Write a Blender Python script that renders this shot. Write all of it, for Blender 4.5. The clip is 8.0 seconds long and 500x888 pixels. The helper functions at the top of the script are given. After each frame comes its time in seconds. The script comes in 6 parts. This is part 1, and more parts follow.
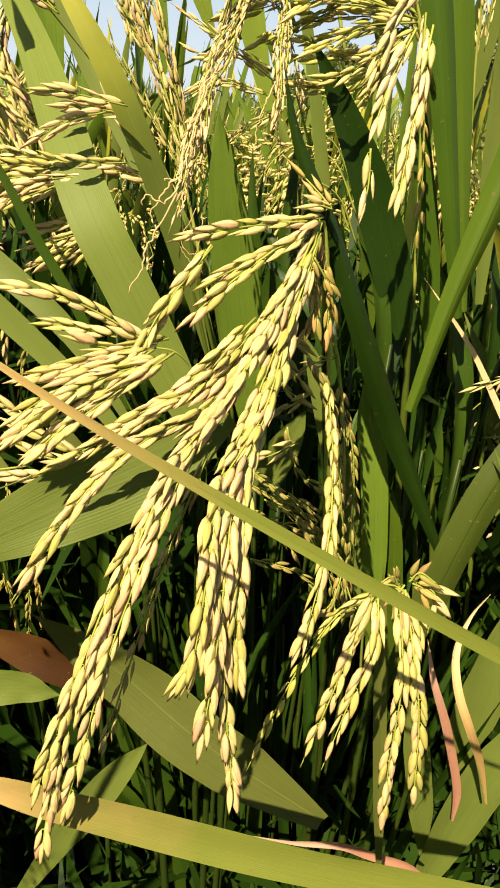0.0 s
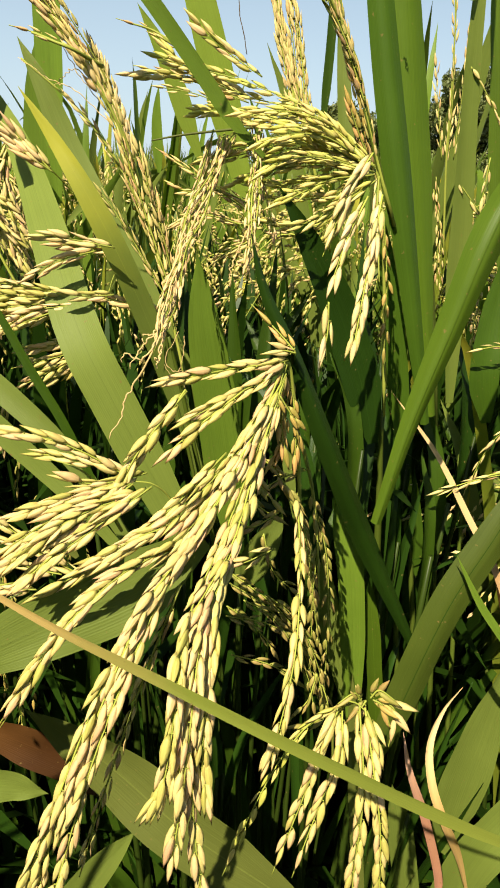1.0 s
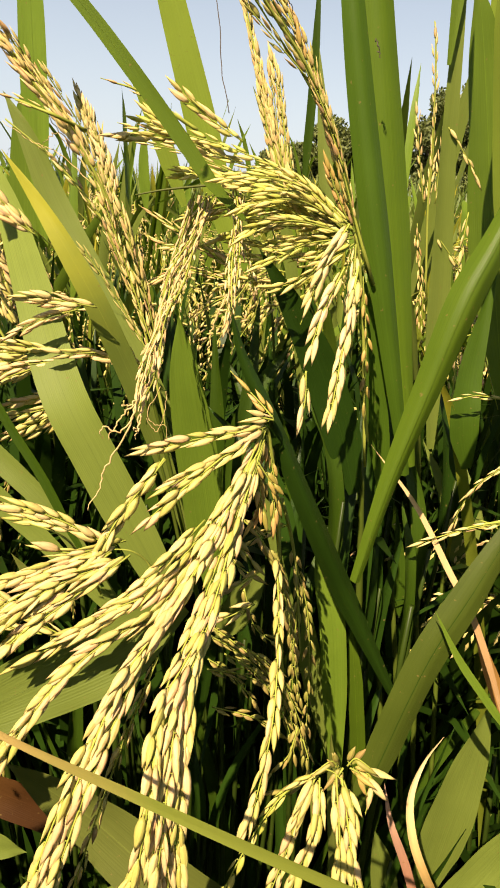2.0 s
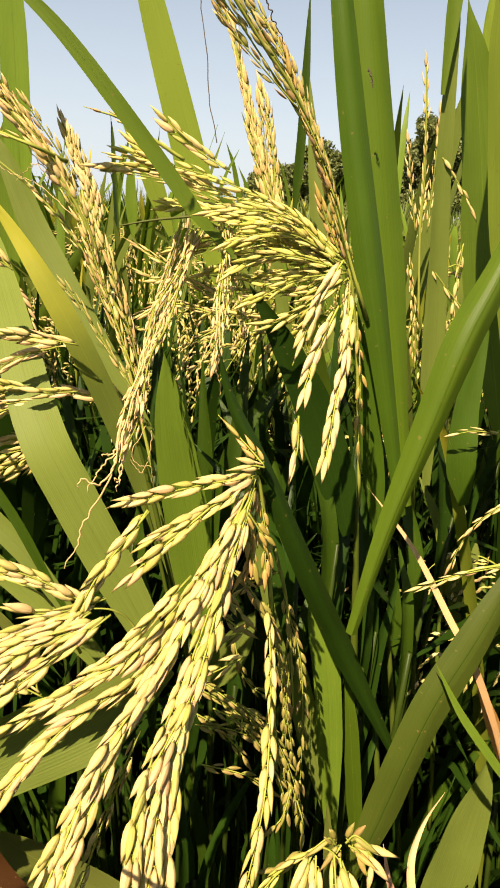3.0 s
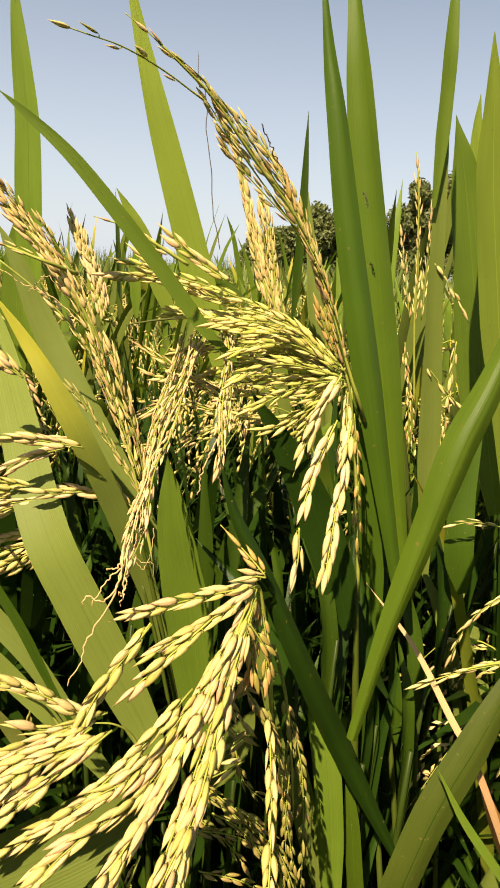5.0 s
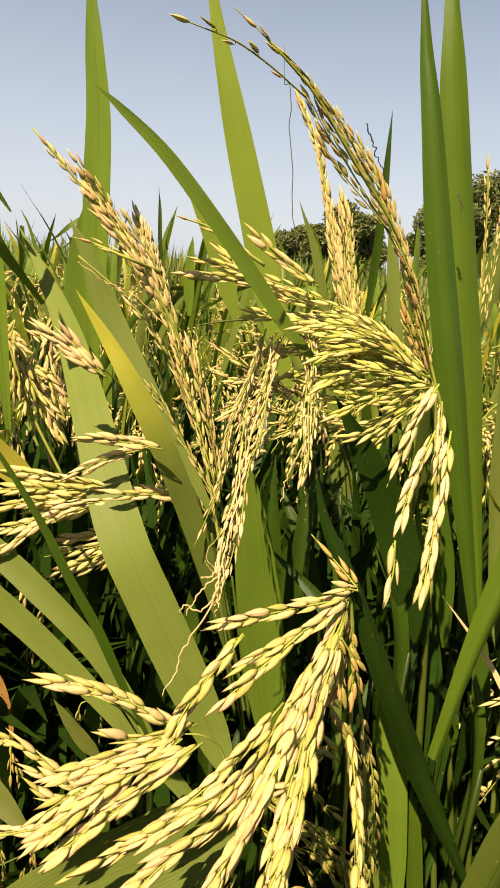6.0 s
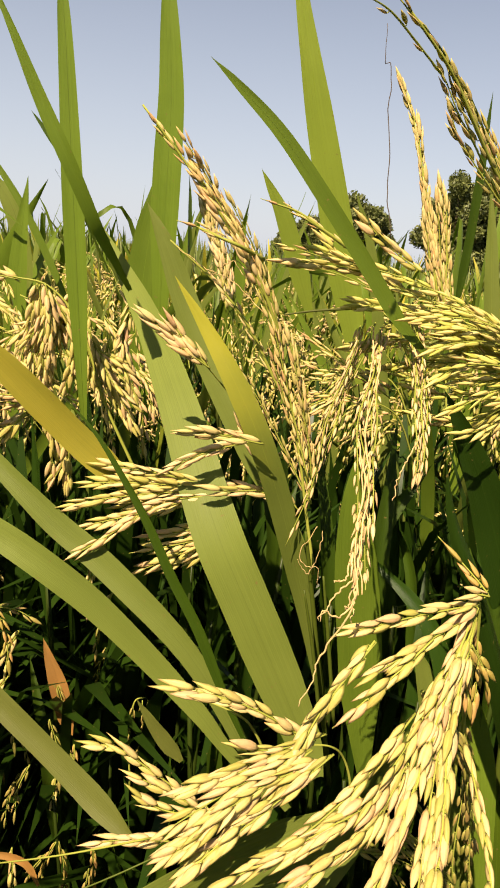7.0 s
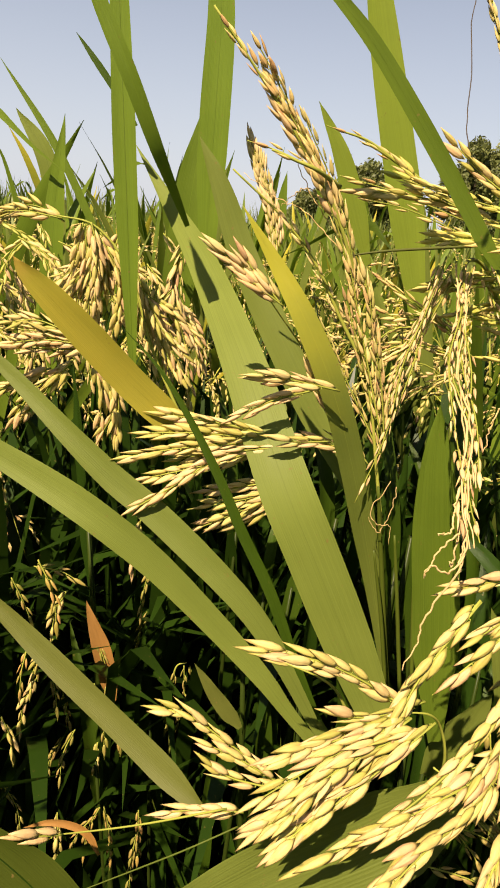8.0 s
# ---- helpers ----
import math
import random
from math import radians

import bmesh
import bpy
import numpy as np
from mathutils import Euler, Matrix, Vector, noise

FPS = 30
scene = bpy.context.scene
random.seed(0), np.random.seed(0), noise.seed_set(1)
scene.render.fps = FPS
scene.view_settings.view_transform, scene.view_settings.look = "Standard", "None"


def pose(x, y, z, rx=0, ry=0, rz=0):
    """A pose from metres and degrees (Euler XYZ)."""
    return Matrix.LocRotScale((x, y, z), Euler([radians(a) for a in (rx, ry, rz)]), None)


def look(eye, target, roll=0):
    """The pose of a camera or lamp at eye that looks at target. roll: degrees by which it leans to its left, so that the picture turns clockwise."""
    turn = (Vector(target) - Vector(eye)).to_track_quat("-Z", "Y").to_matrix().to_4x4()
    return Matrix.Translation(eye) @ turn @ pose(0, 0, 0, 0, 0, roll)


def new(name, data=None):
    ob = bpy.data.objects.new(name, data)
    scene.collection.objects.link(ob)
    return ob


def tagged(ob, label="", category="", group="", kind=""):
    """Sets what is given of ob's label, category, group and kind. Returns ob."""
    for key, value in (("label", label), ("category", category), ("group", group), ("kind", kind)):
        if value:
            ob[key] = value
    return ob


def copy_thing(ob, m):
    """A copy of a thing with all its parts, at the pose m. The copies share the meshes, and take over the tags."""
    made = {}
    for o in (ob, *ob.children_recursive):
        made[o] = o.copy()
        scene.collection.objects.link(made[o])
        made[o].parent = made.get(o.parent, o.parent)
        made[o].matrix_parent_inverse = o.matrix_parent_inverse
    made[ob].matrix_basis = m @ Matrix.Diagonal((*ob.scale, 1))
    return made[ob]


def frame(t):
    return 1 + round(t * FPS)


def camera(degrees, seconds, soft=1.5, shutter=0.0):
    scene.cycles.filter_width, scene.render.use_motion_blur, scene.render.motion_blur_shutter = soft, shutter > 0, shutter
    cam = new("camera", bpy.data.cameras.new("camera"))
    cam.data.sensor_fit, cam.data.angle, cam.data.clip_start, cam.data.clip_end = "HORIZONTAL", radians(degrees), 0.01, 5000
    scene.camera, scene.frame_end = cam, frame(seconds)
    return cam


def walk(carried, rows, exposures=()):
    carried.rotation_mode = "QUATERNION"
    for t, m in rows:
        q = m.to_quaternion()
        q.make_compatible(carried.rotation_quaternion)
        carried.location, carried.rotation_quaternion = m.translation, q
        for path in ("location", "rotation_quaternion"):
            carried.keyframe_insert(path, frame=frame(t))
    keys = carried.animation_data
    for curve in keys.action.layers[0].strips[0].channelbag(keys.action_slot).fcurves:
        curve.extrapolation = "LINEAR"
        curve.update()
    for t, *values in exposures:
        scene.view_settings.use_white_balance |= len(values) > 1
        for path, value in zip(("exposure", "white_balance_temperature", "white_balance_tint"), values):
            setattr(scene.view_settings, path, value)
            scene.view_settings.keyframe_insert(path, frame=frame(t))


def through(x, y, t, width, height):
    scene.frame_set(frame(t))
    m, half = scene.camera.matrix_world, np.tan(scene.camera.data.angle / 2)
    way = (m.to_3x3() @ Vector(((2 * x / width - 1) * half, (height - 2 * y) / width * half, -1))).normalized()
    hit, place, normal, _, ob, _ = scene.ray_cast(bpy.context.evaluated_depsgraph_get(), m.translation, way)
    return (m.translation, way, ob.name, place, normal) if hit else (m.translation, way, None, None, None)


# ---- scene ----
from functools import lru_cache

cam = camera(41.0, 8.0, soft=1.8)
PATH = [
    (0, (-0.00061, 0.02191, 0.85438), (0.0425, 1.8241, -0.0119), 3.22),
    (0.5, (0.00373, 0.01882, 0.87050), (0.0066, 1.8394, 0.0426), 2.59),
    (1, (0.00864, 0.01547, 0.88967), (0.0384, 1.8693, 0.1398), 2.75),
    (1.5, (0.01186, 0.01516, 0.90266), (0.0561, 1.8779, 0.1758), 3.08),
    (3, (0.01233, 0.03725, 0.91333), (0.0963, 1.9241, 0.2555), 3.20),
    (3.5, (0.01385, 0.03846, 0.91984), (0.1026, 1.9371, 0.2976), 3.48),
    (4, (0.01142, 0.03661, 0.92982), (0.1070, 1.9539, 0.3686), 3.10),
    (5.3, (0.00834, 0.03771, 0.93428), (0.0806, 1.9726, 0.4332), 3.75),
    (5.5, (0.00478, 0.03938, 0.93431), (0.0577, 1.9702, 0.4155), 3.82),
    (6, (-0.01562, 0.04401, 0.93430), (0.0051, 1.9765, 0.4194), 4.52),
    (6.5, (-0.03731, 0.04506, 0.93160), (-0.0343, 1.9803, 0.4268), 4.81),
    (7, (-0.05575, 0.05503, 0.92935), (-0.0441, 1.9806, 0.3891), 5.24),
    (7.5, (-0.07221, 0.06156, 0.92331), (-0.0649, 1.9727, 0.3339), 5.87),
    (8, (-0.07684, 0.07177, 0.91261), (-0.0965, 1.9724, 0.2903), 5.19),
]
walk(cam, [(t, look(eye, target, roll)) for t, eye, target, roll in PATH], [(0.0, 1.35, 7500, 15), (1.0, 1.3, 7100, 8), (1.5, 1.37, 7900, 18), (3.5, 1.4, 8000, 17), (5.5, 1.3, 8000, 19), (8.0, 1.2, 8000, 23)])

# ---- sky and sun ----
TO_SUN = Vector((-0.28, -0.58, 0.77)).normalized()
sky = bpy.data.worlds.new("sky")
scene.world = sky
sky.use_nodes = True
air = sky.node_tree.nodes.new("ShaderNodeTexSky")
air.sky_type = "NISHITA"
air.sun_disc = False
air.sun_elevation = math.asin(TO_SUN.z)
air.sun_rotation = math.atan2(TO_SUN.x, TO_SUN.y)
air.dust_density = 1.0
air.air_density = 1.0
air.ozone_density = 1.2
background = sky.node_tree.nodes["Background"]
background.inputs["Strength"].default_value = 0.05
haze = sky.node_tree.nodes.new("ShaderNodeMix")
haze.data_type = "RGBA"
upward = sky.node_tree.nodes.new("ShaderNodeTexCoord")
height = sky.node_tree.nodes.new("ShaderNodeSeparateXYZ")
thin = sky.node_tree.nodes.new("ShaderNodeMapRange")
sky.node_tree.links.new(upward.outputs["Generated"], height.inputs[0])
sky.node_tree.links.new(height.outputs["Z"], thin.inputs["Value"])
thin.inputs["From Max"].default_value = 0.5
thin.inputs["To Min"].default_value = 0.8
thin.inputs["To Max"].default_value = 0.0
sky.node_tree.links.new(thin.outputs[0], haze.inputs[0])
haze.inputs[7].default_value = (5.2, 6.85, 8.75, 1)
sky.node_tree.links.new(air.outputs[0], haze.inputs[6])
sky.node_tree.links.new(haze.outputs[2], background.inputs["Color"])
sun = new("sun", bpy.data.lights.new("sun", "SUN"))
sun.data.energy = 5.0
sun.data.angle = radians(0.5)
sun.data.color = (1.0, 0.925, 0.79)
sun.matrix_world = look(TO_SUN * 50, (0, 0, 0))

# ---- materials ----


def graph(name):
    m = bpy.data.materials.new(name)
    m.use_nodes = True
    tree = m.node_tree
    shader = tree.nodes["Principled BSDF"]

    def node(kind, **sockets):
        n = tree.nodes.new(kind)
        for key, value in sockets.items():
            slot = n.inputs[key.replace("_", " ")]
            if isinstance(value, bpy.types.NodeSocket):
                tree.links.new(value, slot)
            else:
                slot.default_value = value
        return n

    return m, tree, shader, node


def blend(tree, node, factor, a, b, mode="MIX"):
    n = tree.nodes.new("ShaderNodeMix")
    n.data_type, n.blend_type = "RGBA", mode
    for slot, value in ((0, factor), (6, a), (7, b)):
        if isinstance(value, bpy.types.NodeSocket):
            tree.links.new(value, n.inputs[slot])
        else:
            n.inputs[slot].default_value = value if slot == 0 else (*value, 1)
    return n.outputs[2]


def ramp(tree, factor, stops):
    n = tree.nodes.new("ShaderNodeValToRGB")
    tree.links.new(factor, n.inputs[0])
    while len(n.color_ramp.elements) < len(stops):
        n.color_ramp.elements.new(0.5)
    for e, (at, colour) in zip(n.color_ramp.elements, stops):
        e.position, e.color = at, (*colour, 1)
    return n.outputs[0]


def leaf_material(name, base, shade, tip, tip_from, through=0.3, gloss=0.42):
    """A leaf blade: veins run along it, its tip may wither, with fine mottling."""
    m, tree, shader, node = graph(name)
    link = tree.links.new
    uv = node("ShaderNodeUVMap")
    split = node("ShaderNodeSeparateXYZ", Vector=uv.outputs[0])
    info = node("ShaderNodeObjectInfo")
    place = node("ShaderNodeTexCoord").outputs["Object"]
    mottle = node("ShaderNodeTexNoise", Vector=place, Scale=45.0, Detail=4.0)
    stretch = node("ShaderNodeMapping", Vector=uv.outputs[0], Scale=(46.0, 2.2, 1.0))
    streak = node("ShaderNodeTexNoise", Vector=stretch.outputs[0], Scale=1.0, Detail=3.0)
    spots = node("ShaderNodeTexNoise", Vector=place, Scale=420.0, Detail=2.0)
    colour = blend(tree, node, mottle.outputs["Fac"], base, shade)
    colour = blend(tree, node, ramp(tree, streak.outputs["Fac"], [(0.35, (0, 0, 0)), (0.7, (0.3, 0.3, 0.3))]), colour, [c * 1.35 for c in base])
    hue = node("ShaderNodeHueSaturation", Saturation=1.0, Color=colour)
    vary = node("ShaderNodeMapRange", Value=info.outputs["Random"])
    vary.inputs["To Min"].default_value, vary.inputs["To Max"].default_value = 0.85, 1.18
    link(vary.outputs[0], hue.inputs["Value"])
    along = node("ShaderNodeMath", Value=split.outputs["Y"])
    along.operation = "ADD"
    uneven = node("ShaderNodeMath", Value=mottle.outputs["Fac"])
    uneven.operation = "MULTIPLY"
    uneven.inputs[1].default_value = 0.3
    link(uneven.outputs[0], along.inputs[1])
    ripe = node("ShaderNodeMapRange", Value=along.outputs[0], From_Min=tip_from, From_Max=tip_from + 0.35)
    wither = ramp(tree, ripe.outputs[0], [(0.0, (0, 0, 0)), (1.0, (1, 1, 1))])
    colour = blend(tree, node, wither, hue.outputs[0], tip)
    speck = ramp(tree, spots.outputs["Fac"], [(0.70, (0, 0, 0)), (0.78, (0.7, 0.7, 0.7))])
    colour = blend(tree, node, speck, colour, (0.16, 0.11, 0.035))
    link(colour, shader.inputs["Base Color"])
    shader.inputs["Roughness"].default_value = gloss
    shader.inputs["Specular IOR Level"].default_value = 0.13
    veins = node("ShaderNodeMath", Value=split.outputs["X"])
    veins.operation = "MULTIPLY"
    veins.inputs[1].default_value = 150.0
    wave = node("ShaderNodeMath", Value=veins.outputs[0])
    wave.operation = "SINE"
    bump = node("ShaderNodeBump", Strength=0.07, Distance=0.0004, Height=wave.outputs[0])
    ripple = node("ShaderNodeBump", Strength=0.14, Distance=0.002, Height=streak.outputs["Fac"], Normal=bump.outputs[0])
    link(ripple.outputs[0], shader.inputs["Normal"])
    glow = node("ShaderNodeBsdfTranslucent", Color=blend(tree, node, 1.0, colour, (1.1, 1.25, 0.55), "MULTIPLY"))
    mix = node("ShaderNodeMixShader", Fac=through)
    link(shader.outputs[0], mix.inputs[1])
    link(glow.outputs[0], mix.inputs[2])
    link(mix.outputs[0], tree.nodes["Material Output"].inputs["Surface"])
    return m


LEAF = {
    "green": leaf_material("leaf_green", (0.098, 0.152, 0.017), (0.064, 0.110, 0.011), (0.27, 0.25, 0.045), 1.15, 0.28),
    "light": leaf_material("leaf_light", (0.115, 0.148, 0.028), (0.088, 0.118, 0.020), (0.36, 0.30, 0.09), 1.15, 0.28, 0.5),
    "mid": leaf_material("leaf_mid", (0.062, 0.103, 0.008), (0.041, 0.076, 0.006), (0.2, 0.2, 0.04), 1.2, 0.25),
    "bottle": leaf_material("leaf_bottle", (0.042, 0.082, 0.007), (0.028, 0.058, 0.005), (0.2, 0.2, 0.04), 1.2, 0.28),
    # Shady: leaf green lowered, with the shade put into its base colour.
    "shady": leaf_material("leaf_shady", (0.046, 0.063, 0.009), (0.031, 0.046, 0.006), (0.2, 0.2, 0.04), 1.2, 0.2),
    "moss": leaf_material("leaf_moss", (0.092, 0.106, 0.022), (0.070, 0.084, 0.016), (0.3, 0.26, 0.08), 1.2, 0.22, 0.5),
    "lime": leaf_material("leaf_lime", (0.190, 0.252, 0.034), (0.150, 0.208, 0.026), (0.36, 0.30, 0.06), 1.2, 0.48, 0.5),
    # The next two are greens darkened to near-black to carry shade on leaves.
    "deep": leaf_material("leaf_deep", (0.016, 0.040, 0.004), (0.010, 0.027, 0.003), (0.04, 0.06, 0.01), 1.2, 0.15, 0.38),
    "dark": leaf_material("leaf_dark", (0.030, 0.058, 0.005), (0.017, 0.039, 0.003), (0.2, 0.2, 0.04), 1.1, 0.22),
    "yellow": leaf_material("leaf_yellowing", (0.150, 0.175, 0.020), (0.105, 0.140, 0.015), (0.36, 0.31, 0.035), 0.72),
    "withering": leaf_material("leaf_withering", (0.15, 0.17, 0.028), (0.115, 0.14, 0.022), (0.38, 0.25, 0.09), 0.62, 0.28, 0.5),
    "gilded": leaf_material("leaf_gilded", (0.125, 0.160, 0.030), (0.096, 0.130, 0.022), (0.27, 0.265, 0.028), 0.58, 0.3, 0.5),
    "ochre": leaf_material("leaf_ochre", (0.24, 0.205, 0.026), (0.165, 0.165, 0.022), (0.36, 0.23, 0.05), 0.9, 0.3, 0.5),
    "dry": leaf_material("leaf_dry", (0.36, 0.19, 0.05), (0.17, 0.07, 0.02), (0.27, 0.14, 0.04), 0.5, 0.2, 0.6),
    "tan": leaf_material("leaf_tan", (0.46, 0.28, 0.13), (0.32, 0.18, 0.08), (0.56, 0.38, 0.18), 0.5, 0.25, 0.6),
    "curled": leaf_material("leaf_curled", (0.54, 0.36, 0.13), (0.40, 0.24, 0.09), (0.58, 0.42, 0.20), 0.5, 0.25, 0.6),
    "pinkish": leaf_material("leaf_pinkish", (0.40, 0.20, 0.12), (0.24, 0.10, 0.06), (0.46, 0.27, 0.18), 0.6, 0.2, 0.6),
    "russet": leaf_material("leaf_russet", (0.048, 0.018, 0.004), (0.024, 0.010, 0.003), (0.08, 0.034, 0.008), 0.6, 0.15, 0.6),
}
STRAW = leaf_material("stalk_straw", (0.50, 0.36, 0.16), (0.38, 0.26, 0.11), (0.5, 0.4, 0.2), 1.1, 0.1, 0.6)
HAIR = leaf_material("stalk_dark", (0.09, 0.07, 0.05), (0.06, 0.05, 0.04), (0.1, 0.1, 0.05), 1.1, 0.05, 0.6)
EAR_STALK = leaf_material("stalk_of_ear", (0.26, 0.28, 0.05), (0.19, 0.22, 0.035), (0.3, 0.3, 0.08), 1.2, 0.1, 0.5)
# Stem green lowered to near-black: shade low among plants is in the colour.
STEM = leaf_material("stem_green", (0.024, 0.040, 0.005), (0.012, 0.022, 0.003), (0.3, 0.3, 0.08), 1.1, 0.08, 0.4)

STALK = leaf_material("stalk_green", (0.064, 0.088, 0.012), (0.042, 0.062, 0.008), (0.3, 0.3, 0.08), 1.1, 0.12, 0.4)


def grain_material(name, stops, island=False, ends=True):
    """A ripening husk: each grain takes its own tone, with a ribbed, slightly hairy skin."""
    m, tree, shader, node = graph(name)
    link = tree.links.new
    if island:
        pick = node("ShaderNodeNewGeometry").outputs["Random Per Island"]
    else:
        pick = node("ShaderNodeObjectInfo").outputs["Random"]
    place = node("ShaderNodeTexCoord").outputs["Object"]
    tone = ramp(tree, pick, stops)
    blotch = node("ShaderNodeTexNoise", Vector=node("ShaderNodeNewGeometry").outputs["Position"], Scale=260.0, Detail=4.0)
    stained = ramp(tree, blotch.outputs["Fac"], [(0.50, (0, 0, 0)), (0.74, (0.5, 0.5, 0.5))])
    colour = blend(tree, node, stained, tone, (0.38, 0.23, 0.08))
    if ends:
        along = node("ShaderNodeSeparateXYZ", Vector=node("ShaderNodeUVMap").outputs[0]).outputs["Y"]
        base_end = ramp(tree, along, [(0.0, (0.6, 0.6, 0.6)), (0.3, (0, 0, 0))])
        colour = blend(tree, node, base_end, colour, (0.33, 0.34, 0.07))
        beak = ramp(tree, along, [(0.66, (0, 0, 0)), (0.98, (0.28, 0.28, 0.28))])
        colour = blend(tree, node, beak, colour, (0.30, 0.16, 0.06))
    link(colour, shader.inputs["Base Color"])
    shader.inputs["Roughness"].default_value = 0.55
    shader.inputs["Specular IOR Level"].default_value = 0.35
    ribs = node("ShaderNodeTexNoise", Vector=node("ShaderNodeMapping", Vector=place, Scale=(1.0, 1.0, 0.12)).outputs[0], Scale=2600.0, Detail=2.0)
    bump = node("ShaderNodeBump", Strength=0.3, Distance=0.0004, Height=ribs.outputs["Fac"])
    if ends:
        turn = node("ShaderNodeSeparateXYZ", Vector=node("ShaderNodeUVMap").outputs[0]).outputs["X"]
        keel = node("ShaderNodeMath", Value=turn)
        keel.operation = "MULTIPLY"
        keel.inputs[1].default_value = 15.7
        wave = node("ShaderNodeMath", Value=keel.outputs[0])
        wave.operation = "COSINE"
        bump = node("ShaderNodeBump", Strength=0.16, Distance=0.0004, Height=wave.outputs[0], Normal=bump.outputs[0])
    link(bump.outputs[0], shader.inputs["Normal"])
    glow = node("ShaderNodeBsdfTranslucent", Color=colour)
    mix = node("ShaderNodeMixShader", Fac=0.25)
    link(shader.outputs[0], mix.inputs[1])
    link(glow.outputs[0], mix.inputs[2])
    link(mix.outputs[0], tree.nodes["Material Output"].inputs["Surface"])
    return m


TONES = {
    "gold": [(0, (0.35, 0.33, 0.07)), (0.3, (0.485, 0.42, 0.12)), (0.55, (0.56, 0.465, 0.165)), (0.8, (0.57, 0.44, 0.19)), (1, (0.56, 0.37, 0.18))],
    "green": [(0, (0.36, 0.38, 0.06)), (0.35, (0.5, 0.46, 0.1)), (0.7, (0.6, 0.53, 0.16)), (1, (0.58, 0.46, 0.16))],
    "pale": [(0, (0.52, 0.44, 0.15)), (0.5, (0.63, 0.52, 0.21)), (0.8, (0.58, 0.43, 0.17)), (1, (0.46, 0.3, 0.13))],
    "brown": [(0, (0.56, 0.46, 0.15)), (0.4, (0.66, 0.53, 0.2)), (0.75, (0.62, 0.43, 0.17)), (1, (0.46, 0.27, 0.11))],
    "olive": [(0.0, (0.266, 0.223, 0.042)), (0.5, (0.437, 0.296, 0.076)), (1.0, (0.513, 0.296, 0.101))],
    "white": [(0.0, (0.495, 0.428, 0.144)), (0.5, (0.628, 0.493, 0.228)), (1.0, (0.665, 0.502, 0.270))],
    "pink": [(0, (0.62, 0.48, 0.2)), (0.5, (0.64, 0.46, 0.22)), (1, (0.56, 0.37, 0.16))],
    "rosy": [(0, (0.47, 0.41, 0.13)), (0.4, (0.59, 0.47, 0.19)), (0.75, (0.57, 0.4, 0.19)), (1, (0.47, 0.28, 0.14))],
    # Dull olive-brown, darkened so that shade inside the ears is in the colour.
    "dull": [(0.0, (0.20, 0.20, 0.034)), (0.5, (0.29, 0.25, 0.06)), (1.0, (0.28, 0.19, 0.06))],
    "straw": [(0, (0.50, 0.36, 0.14)), (0.4, (0.66, 0.52, 0.25)), (0.8, (0.64, 0.46, 0.22)), (1, (0.42, 0.25, 0.11))],
    "husk": [(0, (0.34, 0.32, 0.08)), (0.4, (0.52, 0.44, 0.15)), (0.75, (0.48, 0.34, 0.13)), (1, (0.32, 0.20, 0.09))],
}
GRAIN = {tone: grain_material("grain_" + tone, stops) for tone, stops in TONES.items()}
GRAIN_FAR = grain_material("grain_far", TONES["gold"], True, False)


def earth_material():
    m, tree, shader, node = graph("wet_earth")
    place = node("ShaderNodeTexCoord").outputs["Object"]
    lumps = node("ShaderNodeTexNoise", Vector=place, Scale=6.0, Detail=8.0)
    tree.links.new(ramp(tree, lumps.outputs["Fac"], [(0.3, (0.012, 0.010, 0.008)), (0.7, (0.030, 0.023, 0.016))]), shader.inputs["Base Color"])
    shader.inputs["Roughness"].default_value = 0.75
    bump = node("ShaderNodeBump", Strength=0.8, Distance=0.02, Height=lumps.outputs["Fac"])
    tree.links.new(bump.outputs[0], shader.inputs["Normal"])
    return m


def crown_material(name, a, b):
    m, tree, shader, node = graph(name)
    pick = node("ShaderNodeNewGeometry").outputs["Random Per Island"]
    tree.links.new(ramp(tree, pick, [(0.0, a), (1.0, b)]), shader.inputs["Base Color"])
    shader.inputs["Roughness"].default_value = 0.6
    glow = node("ShaderNodeBsdfTranslucent", Color=(*b, 1))
    mix = node("ShaderNodeMixShader", Fac=0.2)
    tree.links.new(shader.outputs[0], mix.inputs[1])
    tree.links.new(glow.outputs[0], mix.inputs[2])
    tree.links.new(mix.outputs[0], tree.nodes["Material Output"].inputs["Surface"])
    return m


def canopy_material():
    m, tree, shader, node = graph("crop_canopy")
    place = node("ShaderNodeTexCoord").outputs["Object"]
    tuft = node("ShaderNodeTexNoise", Vector=place, Scale=14.0, Detail=6.0)
    patch = node("ShaderNodeTexNoise", Vector=place, Scale=0.35, Detail=3.0)
    # The darkest stop paints shade into the hollows between tufts.
    green = ramp(tree, tuft.outputs["Fac"], [(0.35, (0.014, 0.022, 0.004)), (0.55, (0.044, 0.064, 0.009)), (0.75, (0.10, 0.095, 0.022))])
    tree.links.new(blend(tree, node, patch.outputs["Fac"], green, (0.046, 0.060, 0.010)), shader.inputs["Base Color"])
    shader.inputs["Roughness"].default_value = 0.8
    bump = node("ShaderNodeBump", Strength=1.0, Distance=0.08, Height=tuft.outputs["Fac"])
    tree.links.new(bump.outputs[0], shader.inputs["Normal"])
    return m


